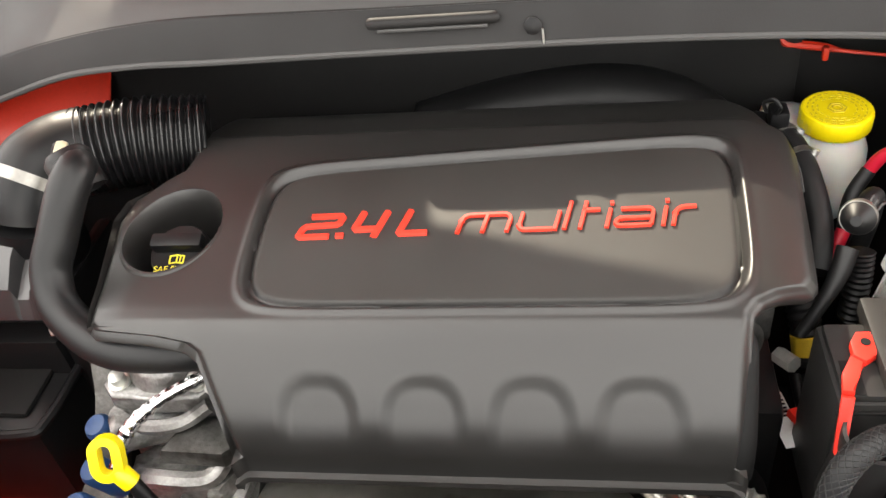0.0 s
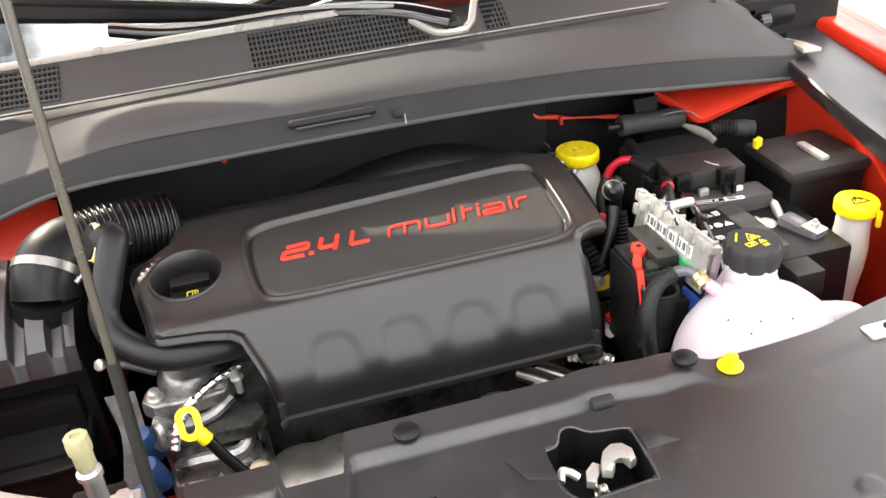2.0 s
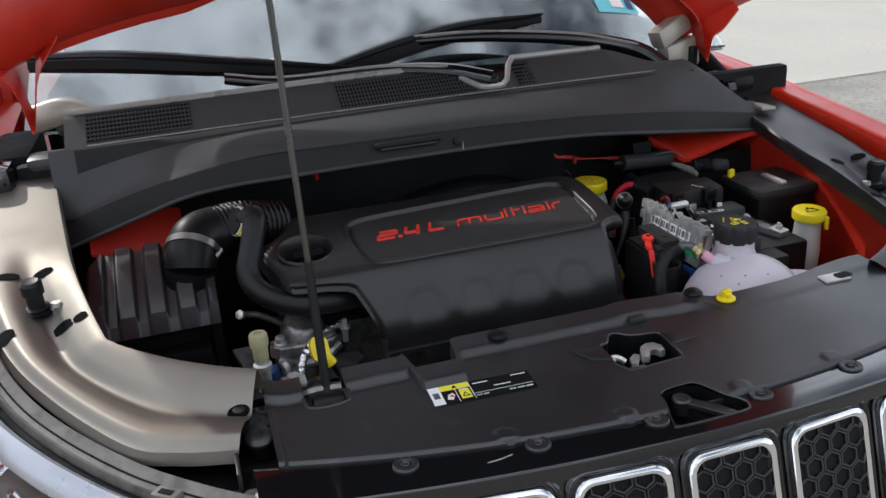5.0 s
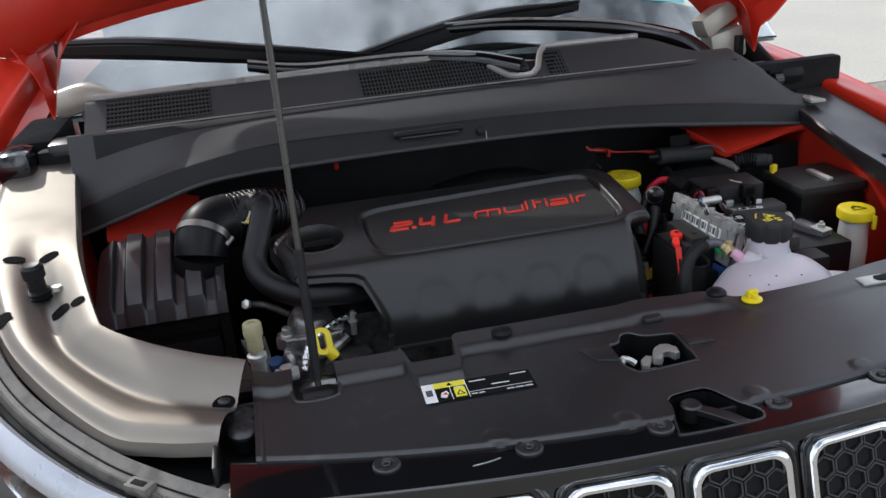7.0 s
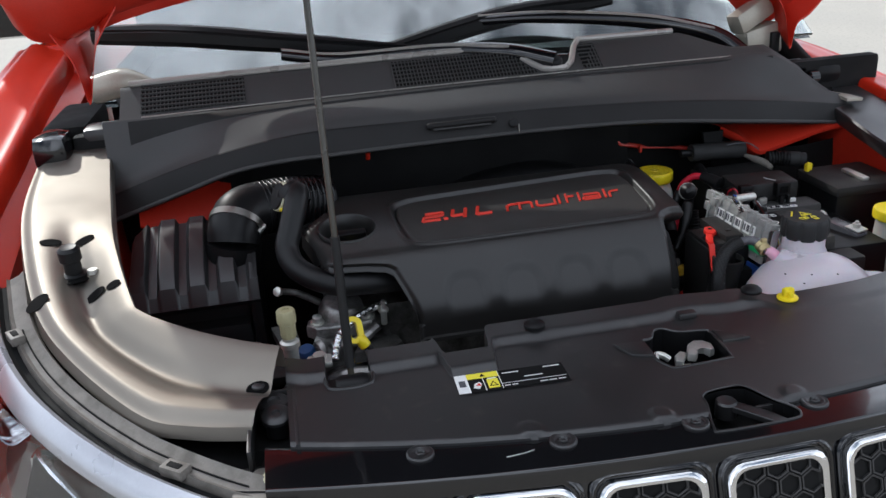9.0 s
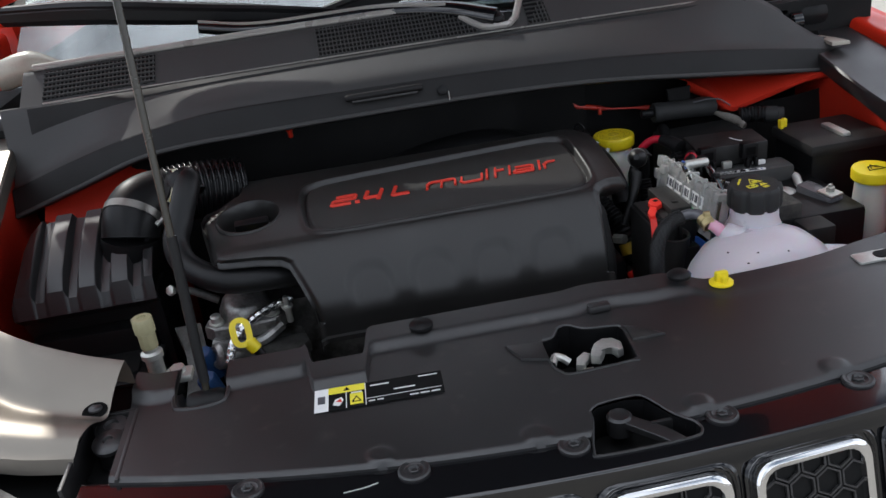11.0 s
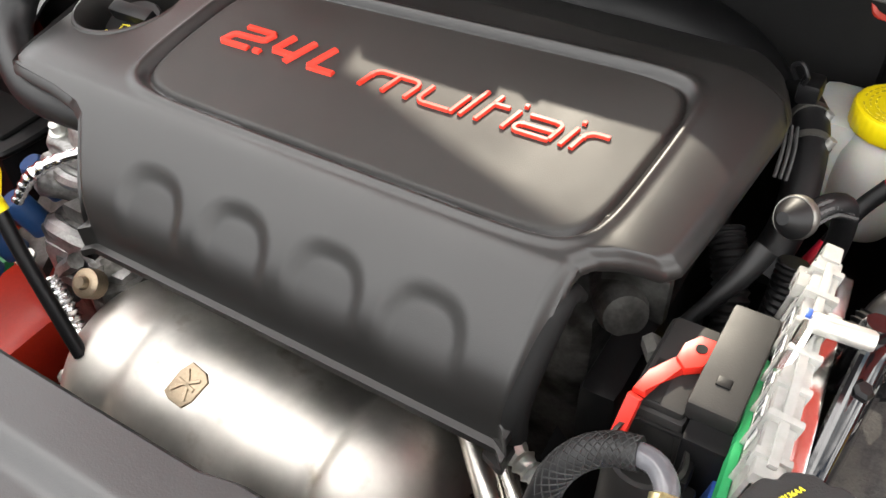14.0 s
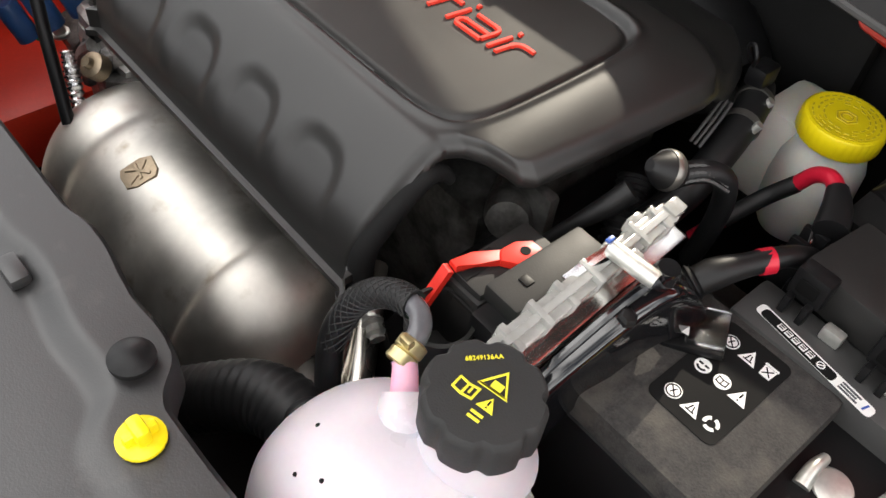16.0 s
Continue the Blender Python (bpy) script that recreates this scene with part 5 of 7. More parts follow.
    foam = [(along(right, y) - 0.003, y + 0.003, z - 0.014) for y, z in ((0.350, 0.955), (0.353, 0.985), (0.372, 1.010), (0.395, 1.030), (0.408, 1.030), (0.416, 1.022))]
    part("edge_foam", tube(foam, [0.0095, 0.0095, 0.0095, 0.009, 0.007, 0.004], 60, 10), DULL, c, "black foam edge under the open end")
    bowl = spun([(0.0440, -0.002), (0.0428, 0.0010), (0.0410, 0.0014), (0.0395, -0.001), (0.0385, -0.02), (0.0365, -0.075), (0.020, -0.078), (0, -0.078)], (0, 0, 0), (0, -0.045, 1), 56)
    bmesh.ops.transform(bowl, matrix=Matrix.Translation(well + Vector((0, 0, 0.0012))) @ Matrix.Diagonal((1, 1.27, 1, 1)), verts=bowl.verts)
    part("oil_well", bowl, COVER, c, "round well for the oil filler cap")
    # lettering: heavy slanted figures, then thin round letters
    base = lambda x: 0.486 + 0.03 * (x + 0.194)

    def letter(name, lines, w, x, s):
        z = 1.0490
        m = Matrix.Translation((x, base(x), z)) @ Matrix.Rotation(radians(1.6), 4, "Z") @ Matrix.Rotation(radians(3.9), 4, "X") @ Matrix.Diagonal((s, s, 1, 1))
        part(name, strokes(lines, w, -0.002, 0.0034, None, m), LETTER, c)

    k = 0.30
    heavy = lambda pts: [(x + k * y, y) for x, y in pts]
    letter("figure_2", [heavy([(0.003, 0.026), (0.028, 0.026), (0.030, 0.024), (0.030, 0.017), (0.028, 0.0155), (0.004, 0.0145), (0.002, 0.012), (0.002, 0.004), (0.004, 0.0025), (0.028, 0.0025)])], 0.0050, -0.1935, 1.0)
    letter("point", [heavy([(0.0, 0.0025), (0.0062, 0.0025)])], 0.0050, -0.1600, 1.0)
    letter("figure_4", [heavy([(0.001, 0.029), (0.001, 0.011), (0.003, 0.009), (0.022, 0.009)]), heavy([(0.0205, 0.029), (0.0205, 0.0)])], 0.0056, -0.1490, 1.0)
    letter("letter_L", [heavy([(0.002, 0.029), (0.002, 0.0045), (0.004, 0.0025), (0.025, 0.0025)])], 0.0054, -0.1115, 1.0)
    thin = lambda pts: [(x + 0.22 * y, y) for x, y in pts]
    w = 0.0034
    letter("letter_m", [thin([(0, 0), (0, 0.013), *arc(0.006, 0.013, 0.006, 0.007, 180, 90, 4), (0.030, 0.020), *arc(0.032, 0.0135, 0.0065, 0.0065, 90, 0, 4), (0.0385, 0)]), thin([(0.0195, 0.019), (0.0195, 0)])], w, -0.0620, 1.0)
    letter("letter_u", [thin([(0, 0.020), (0, 0.0065), *arc(0.006, 0.0065, 0.006, 0.0055, 180, 270, 4), (0.0265, 0.001), (0.0265, 0.001)]), thin([(0.0285, 0.0205), (0.0285, -0.0005)])], w, -0.0150, 1.0)
    letter("letter_l", [thin([(0, 0.031), (0, 0.0)])], w, 0.0205, 1.0)
    letter("letter_t", [thin([(0, 0.030), (0, 0.0)]), thin([(-0.001, 0.0205), (0.012, 0.0205)])], w, 0.0325, 1.0)
    letter("letter_i", [thin([(0, 0.0205), (0, 0.0)])], w, 0.0525, 1.0)
    letter("dot", [thin([(-0.0014, 0.0275), (0.0014, 0.0275)])], 0.0040, 0.0525, 1.0)
    letter("letter_a", [thin([(0.002, 0.020), (0.022, 0.020), *arc(0.022, 0.015, 0.005, 0.005, 90, 0, 3), (0.027, 0.002)]), thin([(0.027, 0.0095), (0.004, 0.0095), *arc(0.004, 0.0055, 0.004, 0.004, 90, 270, 5), (0.027, 0.0015)])], w, 0.0585, 1.0)
    letter("letter_i", [thin([(0, 0.0205), (0, 0.0)])], w, 0.0945, 1.0)
    letter("dot", [thin([(-0.0014, 0.0275), (0.0014, 0.0275)])], 0.0040, 0.0945, 1.0)
    letter("letter_r", [thin([(0, 0), (0, 0.013), *arc(0.007, 0.013, 0.007, 0.007, 180, 90, 4), (0.015, 0.020)])], w, 0.1020, 1.0)
    return c


engine_cover()

oil = thing("oil_filler_cap", (-0.298, 0.500, 0.972), "black oil filler cap with yellow oil grade print, in its well", "filler cap")
OM = Matrix.Translation((-0.298, 0.498, 1.018)) @ Matrix.Rotation(radians(20), 4, "X")
part("cap", spun([(0.018, -0.035), (0.020, -0.006), (0.0262, -0.002), (0.0262, 0.016), (0.0245, 0.019), (0, 0.0195)], (-0.298, 0.498, 1.018), OM.to_3x3() @ Vector((0, 0, 1)), 48, wave=lambda w: 1 + 0.012 * math.cos(14 * w)), BLACK, oil)
part("grip", block((-0.0225, -0.001, 0.016), (0.0225, 0.012, 0.030), 0.003, OM), BLACK, oil, "raised grip bar")
words("SAE 0W-20", 0.0078, OM @ Matrix.Translation((0, -0.0175, 0.0198)), YELLOW_INK, oil)
part("manual_sign", strokes([[(-0.006, -0.012), (-0.006, -0.005), (0.0, -0.004), (0.006, -0.005), (0.006, -0.012), (0.0, -0.011), (-0.006, -0.012)], [(0.0, -0.011), (0.0, -0.004)], [(0.003, -0.0105), (0.003, -0.0055)]], 0.0011, 0.0194, 0.0202, None, OM), YELLOW_INK, oil)

# ---- intake: bellows, elbow, clamp, filter box, breather hose ----
duct = thing("intake_duct", (-0.43, 0.6, 0.95), "black intake duct with a corrugated sleeve into the engine cover", "intake duct")
part("corrugated_sleeve", tube([(-0.430, 0.606, 1.062), (-0.378, 0.624, 1.060), (-0.318, 0.643, 1.049)], 0.0400, 240, 30, ribs=16, depth=0.055), BELLOWS, duct, "corrugated rubber sleeve")
part("elbow", tube([(-0.422, 0.609, 1.062), (-0.440, 0.598, 1.064), (-0.456, 0.580, 1.062), (-0.464, 0.562, 1.050), (-0.468, 0.552, 1.030)], [0.041, 0.041, 0.040, 0.039, 0.039], 40, 24), BLACK, duct, "smooth black elbow")
part("hose_clamp", tube([(-0.4595, 0.5725, 1.0585), (-0.4630, 0.5645, 1.0520)], 0.0412, 4, 30), DARK_STEEL, duct, "steel worm-drive hose clamp")
part("clamp_screw", spun([(0.005, -0.010), (0.005, 0.010), (0, 0.010)], (-0.427, 0.553, 1.048), (0.5, 0.8, 0.2), 12), ZINC, duct)
part("mouth", tube([(-0.467, 0.555, 1.034), (-0.472, 0.556, 1.010), (-0.485, 0.568, 0.96)], 0.0405, 20, 24), BLACK, duct, "filter box outlet")
hose = thing("breather_hose", (-0.36, 0.45, 0.95), "thick black rubber breather hose with a white collar", "hose")
part("hose", tube([(-0.374, 0.516, 1.106), (-0.366, 0.505, 1.112), (-0.371, 0.488, 1.100), (-0.382, 0.468, 1.072), (-0.390, 0.452, 1.048), (-0.378, 0.430, 1.026), (-0.335, 0.408, 1.008), (-0.277, 0.412, 1.000), (-0.22, 0.44, 0.985)], 0.0165, 90, 18), RUBBER, hose)
part("collar", spun([(0.019, -0.005), (0.0215, -0.004), (0.0225, 0.0), (0.0215, 0.004), (0.019, 0.005), (0, 0.005)], (-0.390, 0.519, 1.105), (-0.75, -0.25, 0.35), 28), CREAM, hose, "white plastic collar")
part("elbow", spun([(0.019, -0.020), (0.0195, 0.010), (0.015, 0.016), (0, 0.017)], (-0.373, 0.512, 1.108), (-0.4, 0.4, 0.7), 20), RUBBER, hose)
part("collar_back", spun([(0.0195, -0.010), (0.021, -0.008), (0.021, -0.003), (0.019, 0.0), (0, 0.0)], (-0.396, 0.5175, 1.1075), (-0.75, -0.25, 0.35), 24), BLACK, hose, "black flange behind the collar")
part("collar_mark", block((-0.394, 0.497, 1.089), (-0.386, 0.505, 1.094), 0.002), YELLOW, hose, "yellow mark on the collar")


FILTER_BLACK = material("shiny_housing_plastic", (0.024, 0.0235, 0.0245), 0.38, grain=900, bump=0.12, blotch=7, Specular_IOR_Level=0.7)


def filter_box():
    f = thing("air_filter_box", (-0.55, 0.6, 0.75), "black ribbed air filter housing beside the wing", "filter box")
    rows = []
    for x in np.linspace(-0.622, -0.438, 140):
        u = (x + 0.622) / 0.184
        saw = (u * 4.4) % 1.0
        out = 0.017 * smooth(0.0, 0.16, saw) - 0.017 * smooth(0.64, 0.74, saw)
        lo_ = 0.022 * smooth(-0.585, -0.622, x) + 0.012 * smooth(-0.455, -0.438, x)
        rows.append([(x, 0.650, 1.01), (x, 0.626, 1.046 - lo_), (x, 0.612, 1.052 - lo_ + out * 0.5), (x, 0.565, 1.031 - lo_ * 0.8 + out), (x, 0.505, 1.002 - lo_ * 0.5 + out), (x, 0.484, 0.988 + out * 0.7), (x, 0.477, 0.972), (x, 0.500, 0.955), (x, 0.53, 0.90)])
    part("upper_housing", grid(rows, 0.003), FILTER_BLACK, f, "ribbed black upper housing", sharp=20)
    part("lower_housing", block((-0.618, 0.485, 0.66), (-0.455, 0.74, 0.930), 0.012), BLACK, f)
    part("side", block((-0.455, 0.49, 0.82), (-0.437, 0.62, 0.975), 0.008), BLACK, f)
    part("tray", block((-0.60, 0.408, 0.78), (-0.452, 0.53, 0.888), 0.016), BLACK, f, "lower black tray")
    part("tray_rim", tube([(-0.60, 0.410, 0.889), (-0.475, 0.410, 0.889), (-0.453, 0.43, 0.889), (-0.452, 0.52, 0.889)], 0.005, 40, 8), BLACK, f)
    part("tray_step", block((-0.58, 0.43, 0.886), (-0.475, 0.52, 0.894), 0.005), DULL, f)
    return f


filter_box()

# ---- engine block side, dipstick, exhaust heat shield ----
eng = thing("engine", (-0.05, 0.5, 0.55), "cast aluminium engine with bolts and brackets", "engine")
part("head", block((-0.345, 0.455, 0.60), (0.150, 0.68, 0.945), 0.02), CAST, eng, "cast aluminium cylinder head")
part("timing_case", block((-0.37, 0.41, 0.60), (-0.255, 0.50, 0.905), 0.018), ALLOY, eng)
part("thermostat", spun([(0.036, -0.06), (0.034, 0.0), (0.029, 0.014), (0.024, 0.018), (0.0, 0.020)], (-0.325, 0.452, 0.945), (0.1, -0.15, 1), 26), ALLOY, eng)
part("thermostat_flange", prism([(-0.378, 0.428), (-0.365, 0.414), (-0.315, 0.412), (-0.285, 0.415), (-0.272, 0.432), (-0.282, 0.452), (-0.345, 0.458), (-0.375, 0.445)], 0.922, 0.940, 0.004), ALLOY, eng)
part("thermostat_lip", tube([(-0.368, 0.412, 0.922), (-0.34, 0.403, 0.915), (-0.305, 0.404, 0.918), (-0.278, 0.415, 0.93)], 0.007, 20, 8), ALLOY, eng)
part("boss", spun([(0.018, -0.04), (0.018, 0.016), (0.013, 0.021), (0.008, 0.021), (0.007, 0.017), (0, 0.017)], (-0.352, 0.408, 0.905), (-0.8, -0.5, 0.25), 22), ALLOY, eng)
for x, y, z in ((-0.362, 0.430, 0.940), (-0.290, 0.430, 0.940), (-0.300, 0.405, 0.892), (-0.385, 0.36, 0.83)):
    b = part("bolt", spun([(0.010, 0), (0.010, 0.003), (0.0068, 0.0035), (0.0068, 0.012), (0.005, 0.013), (0, 0.013)], (x, y, z), (0.05, -0.2, 1), 12), ZINC, eng)
for x, y, z, r in ((-0.380, 0.405, 0.905, 0.012), (-0.378, 0.375, 0.885, 0.013), (-0.385, 0.345, 0.875, 0.013), (-0.392, 0.32, 0.865, 0.012)):
    part("pipe_cap", spun([(r, -0.03), (r, 0.010), (r * 0.8, 0.014), (0, 0.015)], (x, y, z), (-0.2, -0.3, 1), 16), NAVY, eng, "dark blue cap")
part("bracket", loft([[(-0.43, 0.49, 0.915), (-0.415, 0.445, 0.885), (-0.425, 0.40, 0.835), (-0.44, 0.37, 0.815)], [(-0.395, 0.49, 0.915), (-0.388, 0.45, 0.885), (-0.385, 0.405, 0.835), (-0.375, 0.365, 0.815)]], 24, 5, 0.014), CAST, eng, "dark cast engine mount bracket")
part("lower_case", block((-0.365, 0.365, 0.60), (-0.25, 0.46, 0.862), 0.02), ALLOY, eng)
part("case_cover", prism([(-0.355, 0.372), (-0.27, 0.366), (-0.258, 0.39), (-0.262, 0.42), (-0.33, 0.425), (-0.36, 0.40)], 0.855, 0.878, 0.006), ALLOY, eng)
part("case_rib", tube([(-0.352, 0.385, 0.872), (-0.325, 0.372, 0.884), (-0.28, 0.375, 0.882), (-0.265, 0.40, 0.895)], 0.009, 20, 8), ALLOY, eng)
part("case_rib", tube([(-0.335, 0.362, 0.80), (-0.325, 0.358, 0.84), (-0.30, 0.362, 0.866)], 0.008, 16, 8), ALLOY, eng)
part("case_rib", tube([(-0.285, 0.362, 0.79), (-0.280, 0.358, 0.83), (-0.275, 0.366, 0.872)], 0.007, 16, 8), ALLOY, eng)
part("stamped_ring", spun([(0.0095, 0), (0.0095, 0.003), (0.005, 0.003), (0.005, 0.0), (0, 0)], (-0.311, 0.412, 0.884), (0, -0.4, 1), 20), GOLD, eng, "yellow paint mark ring")
part("foil_sleeve", tube([(-0.345, 0.358, 0.918), (-0.335, 0.378, 0.940), (-0.31, 0.402, 0.952), (-0.275, 0.425, 0.957), (-0.262, 0.432, 0.956)], [0.005, 0.0065, 0.0055, 0.006, 0.004], 60, 9, ribs=17, depth=0.10), FOIL, eng, "crumpled silver foil sleeve")
part("foil_sleeve", tube([(-0.30, 0.335, 0.87), (-0.285, 0.330, 0.85), (-0.265, 0.322, 0.825)], [0.006, 0.0085, 0.006], 40, 8, ribs=11, depth=0.16), FOIL, eng, "crumpled silver foil sleeve")
part("stud_bolt", spun([(0.0045, -0.01), (0.0045, 0.012), (0.0075, 0.0125), (0.0075, 0.016), (0.0035, 0.017), (0.0030, 0.030), (0, 0.030)], (-0.268, 0.418, 0.940), (0.0, -0.2, 1), 10), ZINC, eng, "upright stud with a washer")
part("side_pipe", tube([(-0.4075, 0.450, 0.988), (-0.385, 0.446, 0.984), (-0.355, 0.446, 0.965)], 0.0050, 14, 10), CAST, eng)
part("pipe_bolt", spun([(0.007, 0), (0.007, 0.005), (0.003, 0.006), (0, 0.006)], (-0.4095, 0.4490, 0.988), (-0.5, -0.6, 0.5), 6), ZINC, eng)
part("casting_shelf", prism([(-0.352, 0.372), (-0.318, 0.352), (-0.262, 0.352), (-0.245, 0.375), (-0.250, 0.405), (-0.30, 0.400)], 0.838, 0.850, 0.005), CAST, eng)
part("casting_step", prism([(-0.318, 0.380), (-0.262, 0.378), (-0.246, 0.395), (-0.252, 0.420), (-0.305, 0.418)], 0.895, 0.912, 0.005), CAST, eng)
part("rusty_boss", spun([(0.013, -0.01), (0.013, 0.004), (0.010, 0.006), (0.006, 0.006), (0.005, 0.012), (0, 0.012)], (-0.262, 0.345, 0.872), (0.1, -0.6, 0.7), 14), BRONZED, eng, "browned boss with a bolt")
part("loom", tube([(-0.41, 0.33, 0.90), (-0.405, 0.29, 0.885), (-0.42, 0.25, 0.86), (-0.45, 0.24, 0.83)], 0.009, 30, 10, ribs=12, depth=0.06), RUBBER, eng)
part("green_clip", block((-0.405, 0.335, 0.828), (-0.388, 0.35, 0.838), 0.002), GREEN, eng, "green clip")

dip = thing("dipstick", (-0.31, 0.33, 0.85), "yellow ring-handled oil dipstick beside the engine", "dipstick")
DIP = Vector((-0.318, 0.330, 0.972))
dm = Matrix.Translation(DIP) @ Matrix.Rotation(radians(20), 4, "Y") @ Matrix.Rotation(radians(58), 4, "X") @ Matrix.Rotation(radians(22), 4, "Z")
ring = bmesh.new()
outer, inner = rounded(-0.0125, -0.018, 0.0125, 0.018, 0.012, 6), rounded(-0.005, -0.0115, 0.005, 0.0115, 0.0049, 6)
loops = [[ring.verts.new(dm @ Vector((x, y, z))) for x, y in o] for o, z in ((outer, -0.005), (outer, 0.005), (inner, 0.005), (inner, -0.005))]
for p, q in zip(loops, loops[1:] + loops[:1]):
    for i in range(len(p)):
        ring.faces.new((p[i], p[(i + 1) % len(p)], q[(i + 1) % len(p)], q[i]))
bmesh.ops.bevel(ring, geom=[ed for ed in ring.edges if ed.calc_face_angle(0) > 1.2], offset=0.0015, segments=2, affect="EDGES")
part("handle", ring, YELLOW, dip)
part("neck", spun([(0.008, 0), (0.008, 0.012), (0.005, 0.016), (0, 0.016)], DIP + Vector((0.014, -0.006, -0.022)), (-0.5, 0.1, 0.85), 16), YELLOW, dip)
part("tube", tube([DIP + Vector((0.014, -0.006, -0.020)), DIP + Vector((0.034, -0.014, -0.055)), DIP + Vector((0.085, -0.03, -0.13))], 0.0062, 16, 10), BLACK, dip)

man = thing("exhaust_heat_shield", (-0.12, 0.33, 0.68), "bulged bare steel exhaust heat shield with heat stains", "heat shield")
rows = []
for x in np.linspace(-0.285, 0.086, 120):
    r = 0.094
    r += 0.003 * math.exp(-((x + 0.14) / 0.05) ** 2) + 0.008 * smooth(-0.02, 0.03, x) - 0.003 * math.exp(-((x + 0.205) / 0.012) ** 2) - 0.005 * math.exp(-((x + 0.004) / 0.008) ** 2)
    end = min(1.0, math.sqrt(max(0.0, 1 - max(0.0, (-0.235 - x) / 0.051) ** 2)), math.sqrt(max(0.0, 1 - max(0.0, (x - 0.002) / 0.085) ** 2)))
    r *= 0.30 + 0.70 * end
    row = []
    for w in np.linspace(-60, 180, 60):
        k = r * (1 + 0.025 * noise.noise((x * 16, w * 0.02, 0)))
        row.append(Vector((x + 0.010, 0.3505 - k * math.cos(radians(w)), 0.766 + k * math.sin(radians(w)))))
    rows.append(row)
part("shell", grid(rows), HEATSHIELD, man, sharp=60)
sm = Matrix.Translation((-0.1235, 0.3165, 0.8560)) @ Matrix.Rotation(radians(24), 4, "X") @ Matrix.Rotation(radians(-14), 4, "Z")
part("stamp", prism([(-0.012, -0.016), (-0.004, -0.018), (0.010, -0.016), (0.014, -0.006), (0.013, 0.012), (0.006, 0.016), (-0.010, 0.015), (-0.014, 0.004)], -0.001, 0.0024, 0.0016, sm), BRONZED, man, "browned stamped mark")
part("stamp_relief", strokes([[(-0.008, -0.011), (-0.003, -0.002), (0.008, 0.009)], [(-0.008, 0.009), (0.001, 0.001), (0.008, -0.011)], [(-0.009, -0.001), (0.009, 0.0)]], 0.0030, 0.0020, 0.0036, None, sm), BRONZED, man)
part("outlet", tube([(0.06, 0.35, 0.75), (0.10, 0.345, 0.72), (0.13, 0.35, 0.68)], 0.05, 16, 18), STEEL, man)
part("bolt", spun([(0.008, 0), (0.008, 0.008), (0.004, 0.012), (0, 0.012)], (-0.272, 0.30, 0.785), (-0.5, -0.4, 0.7), 6), ZINC, man)
for x in (0.085, 0.110):
    part("metal_pipe", tube([(x - 0.02, 0.41, 0.868), (x + 0.02, 0.372, 0.862), (x + 0.06, 0.33, 0.85), (x + 0.08, 0.29, 0.82)], 0.0105, 20, 12), STEEL, eng, "bare steel coolant pipe")
part("foil_wrap", tube([(0.115, 0.372, 0.905), (0.14, 0.362, 0.905), (0.165, 0.352, 0.90)], [0.006, 0.009, 0.006], 20, 8, ribs=7, depth=0.2), ZINC, eng)
part("head_end", block((0.155, 0.41, 0.70), (0.185, 0.66, 0.935), 0.012), BLACK, eng)
part("end_housing", spun([(0.0, 0.012), (0.016, 0.010), (0.019, 0.0), (0.020, -0.06)], (0.158, 0.478, 0.945), (0.55, -0.75, 0.3), 22), CAST, eng)
part("end_flange", block((0.135, 0.488, 0.93), (0.185, 0.50, 0.975), 0.005), CAST, eng)
part("end_bolt", spun([(0.007, -0.01), (0.007, 0.008), (0, 0.009)], (0.190, 0.455, 0.945), (0.5, -0.8, 0.2), 6), ZINC, eng)
part("lower_bracket", loft([[(0.15, 0.40, 0.90), (0.175, 0.40, 0.86), (0.185, 0.40, 0.80)], [(0.15, 0.37, 0.89), (0.18, 0.365, 0.85), (0.19, 0.37, 0.79)]], 12, 4, 0.02), BLACK, eng)

# ---- brake fluid reservoir ----
BX, BY, BZ = 0.273, 0.716, 1.002
br = thing("brake_fluid_reservoir", (BX, BY, 0.90), "milky brake fluid reservoir with a yellow screw cap", "fluid reservoir")
part("tank", spun([(0.026, -0.11), (0.034, -0.095), (0.0355, -0.060), (0.034, -0.036), (0.029, -0.022), (0.0265, -0.014), (0.0265, 0.0), (0, 0.0)], (BX, BY, BZ), seg=36), MILKY, br)
part("tank_side", block((BX - 0.062, BY - 0.018, 0.90), (BX - 0.018, BY + 0.050, BZ - 0.012), 0.012), MILKY, br)
cap = part("cap", spun([(0.0315, -0.013), (0.0330, -0.011), (0.0330, 0.003), (0.0318, 0.0055), (0.0295, 0.0062), (0.0280, 0.0056), (0.0, 0.0056)], (BX, BY, BZ), seg=108, wave=lambda w: 1 + 0.010 * math.cos(36 * w)), YELLOW, br, "yellow ribbed screw cap")
DARK_YELLOW = material("embossed_yellow_print", (0.55, 0.40, 0.02), 0.5, bump=0.0)
for r, q in ((0.0262, 26), (0.0218, 22), (0.0175, 16)):
    dots = bmesh.new()
    for i in range(q):
        w0 = 360 / q * i
        if i % 7 != 6:
            strokes([arc(BX, BY, r, r, w0, w0 + 230 / q, 3)], 0.0014, BZ + 0.0052, BZ + 0.0060, dots)
    tagged(part("raised_print", dots, DARK_YELLOW, cap), kind="stuff")
part("centre_mark", strokes([arc(BX, BY, 0.0045, 0.0045, 0, 360, 16), arc(BX, BY, 0.0085, 0.0085, 0, 360, 6)], 0.0013, BZ + 0.0052, BZ + 0.0064), DARK_YELLOW, cap)

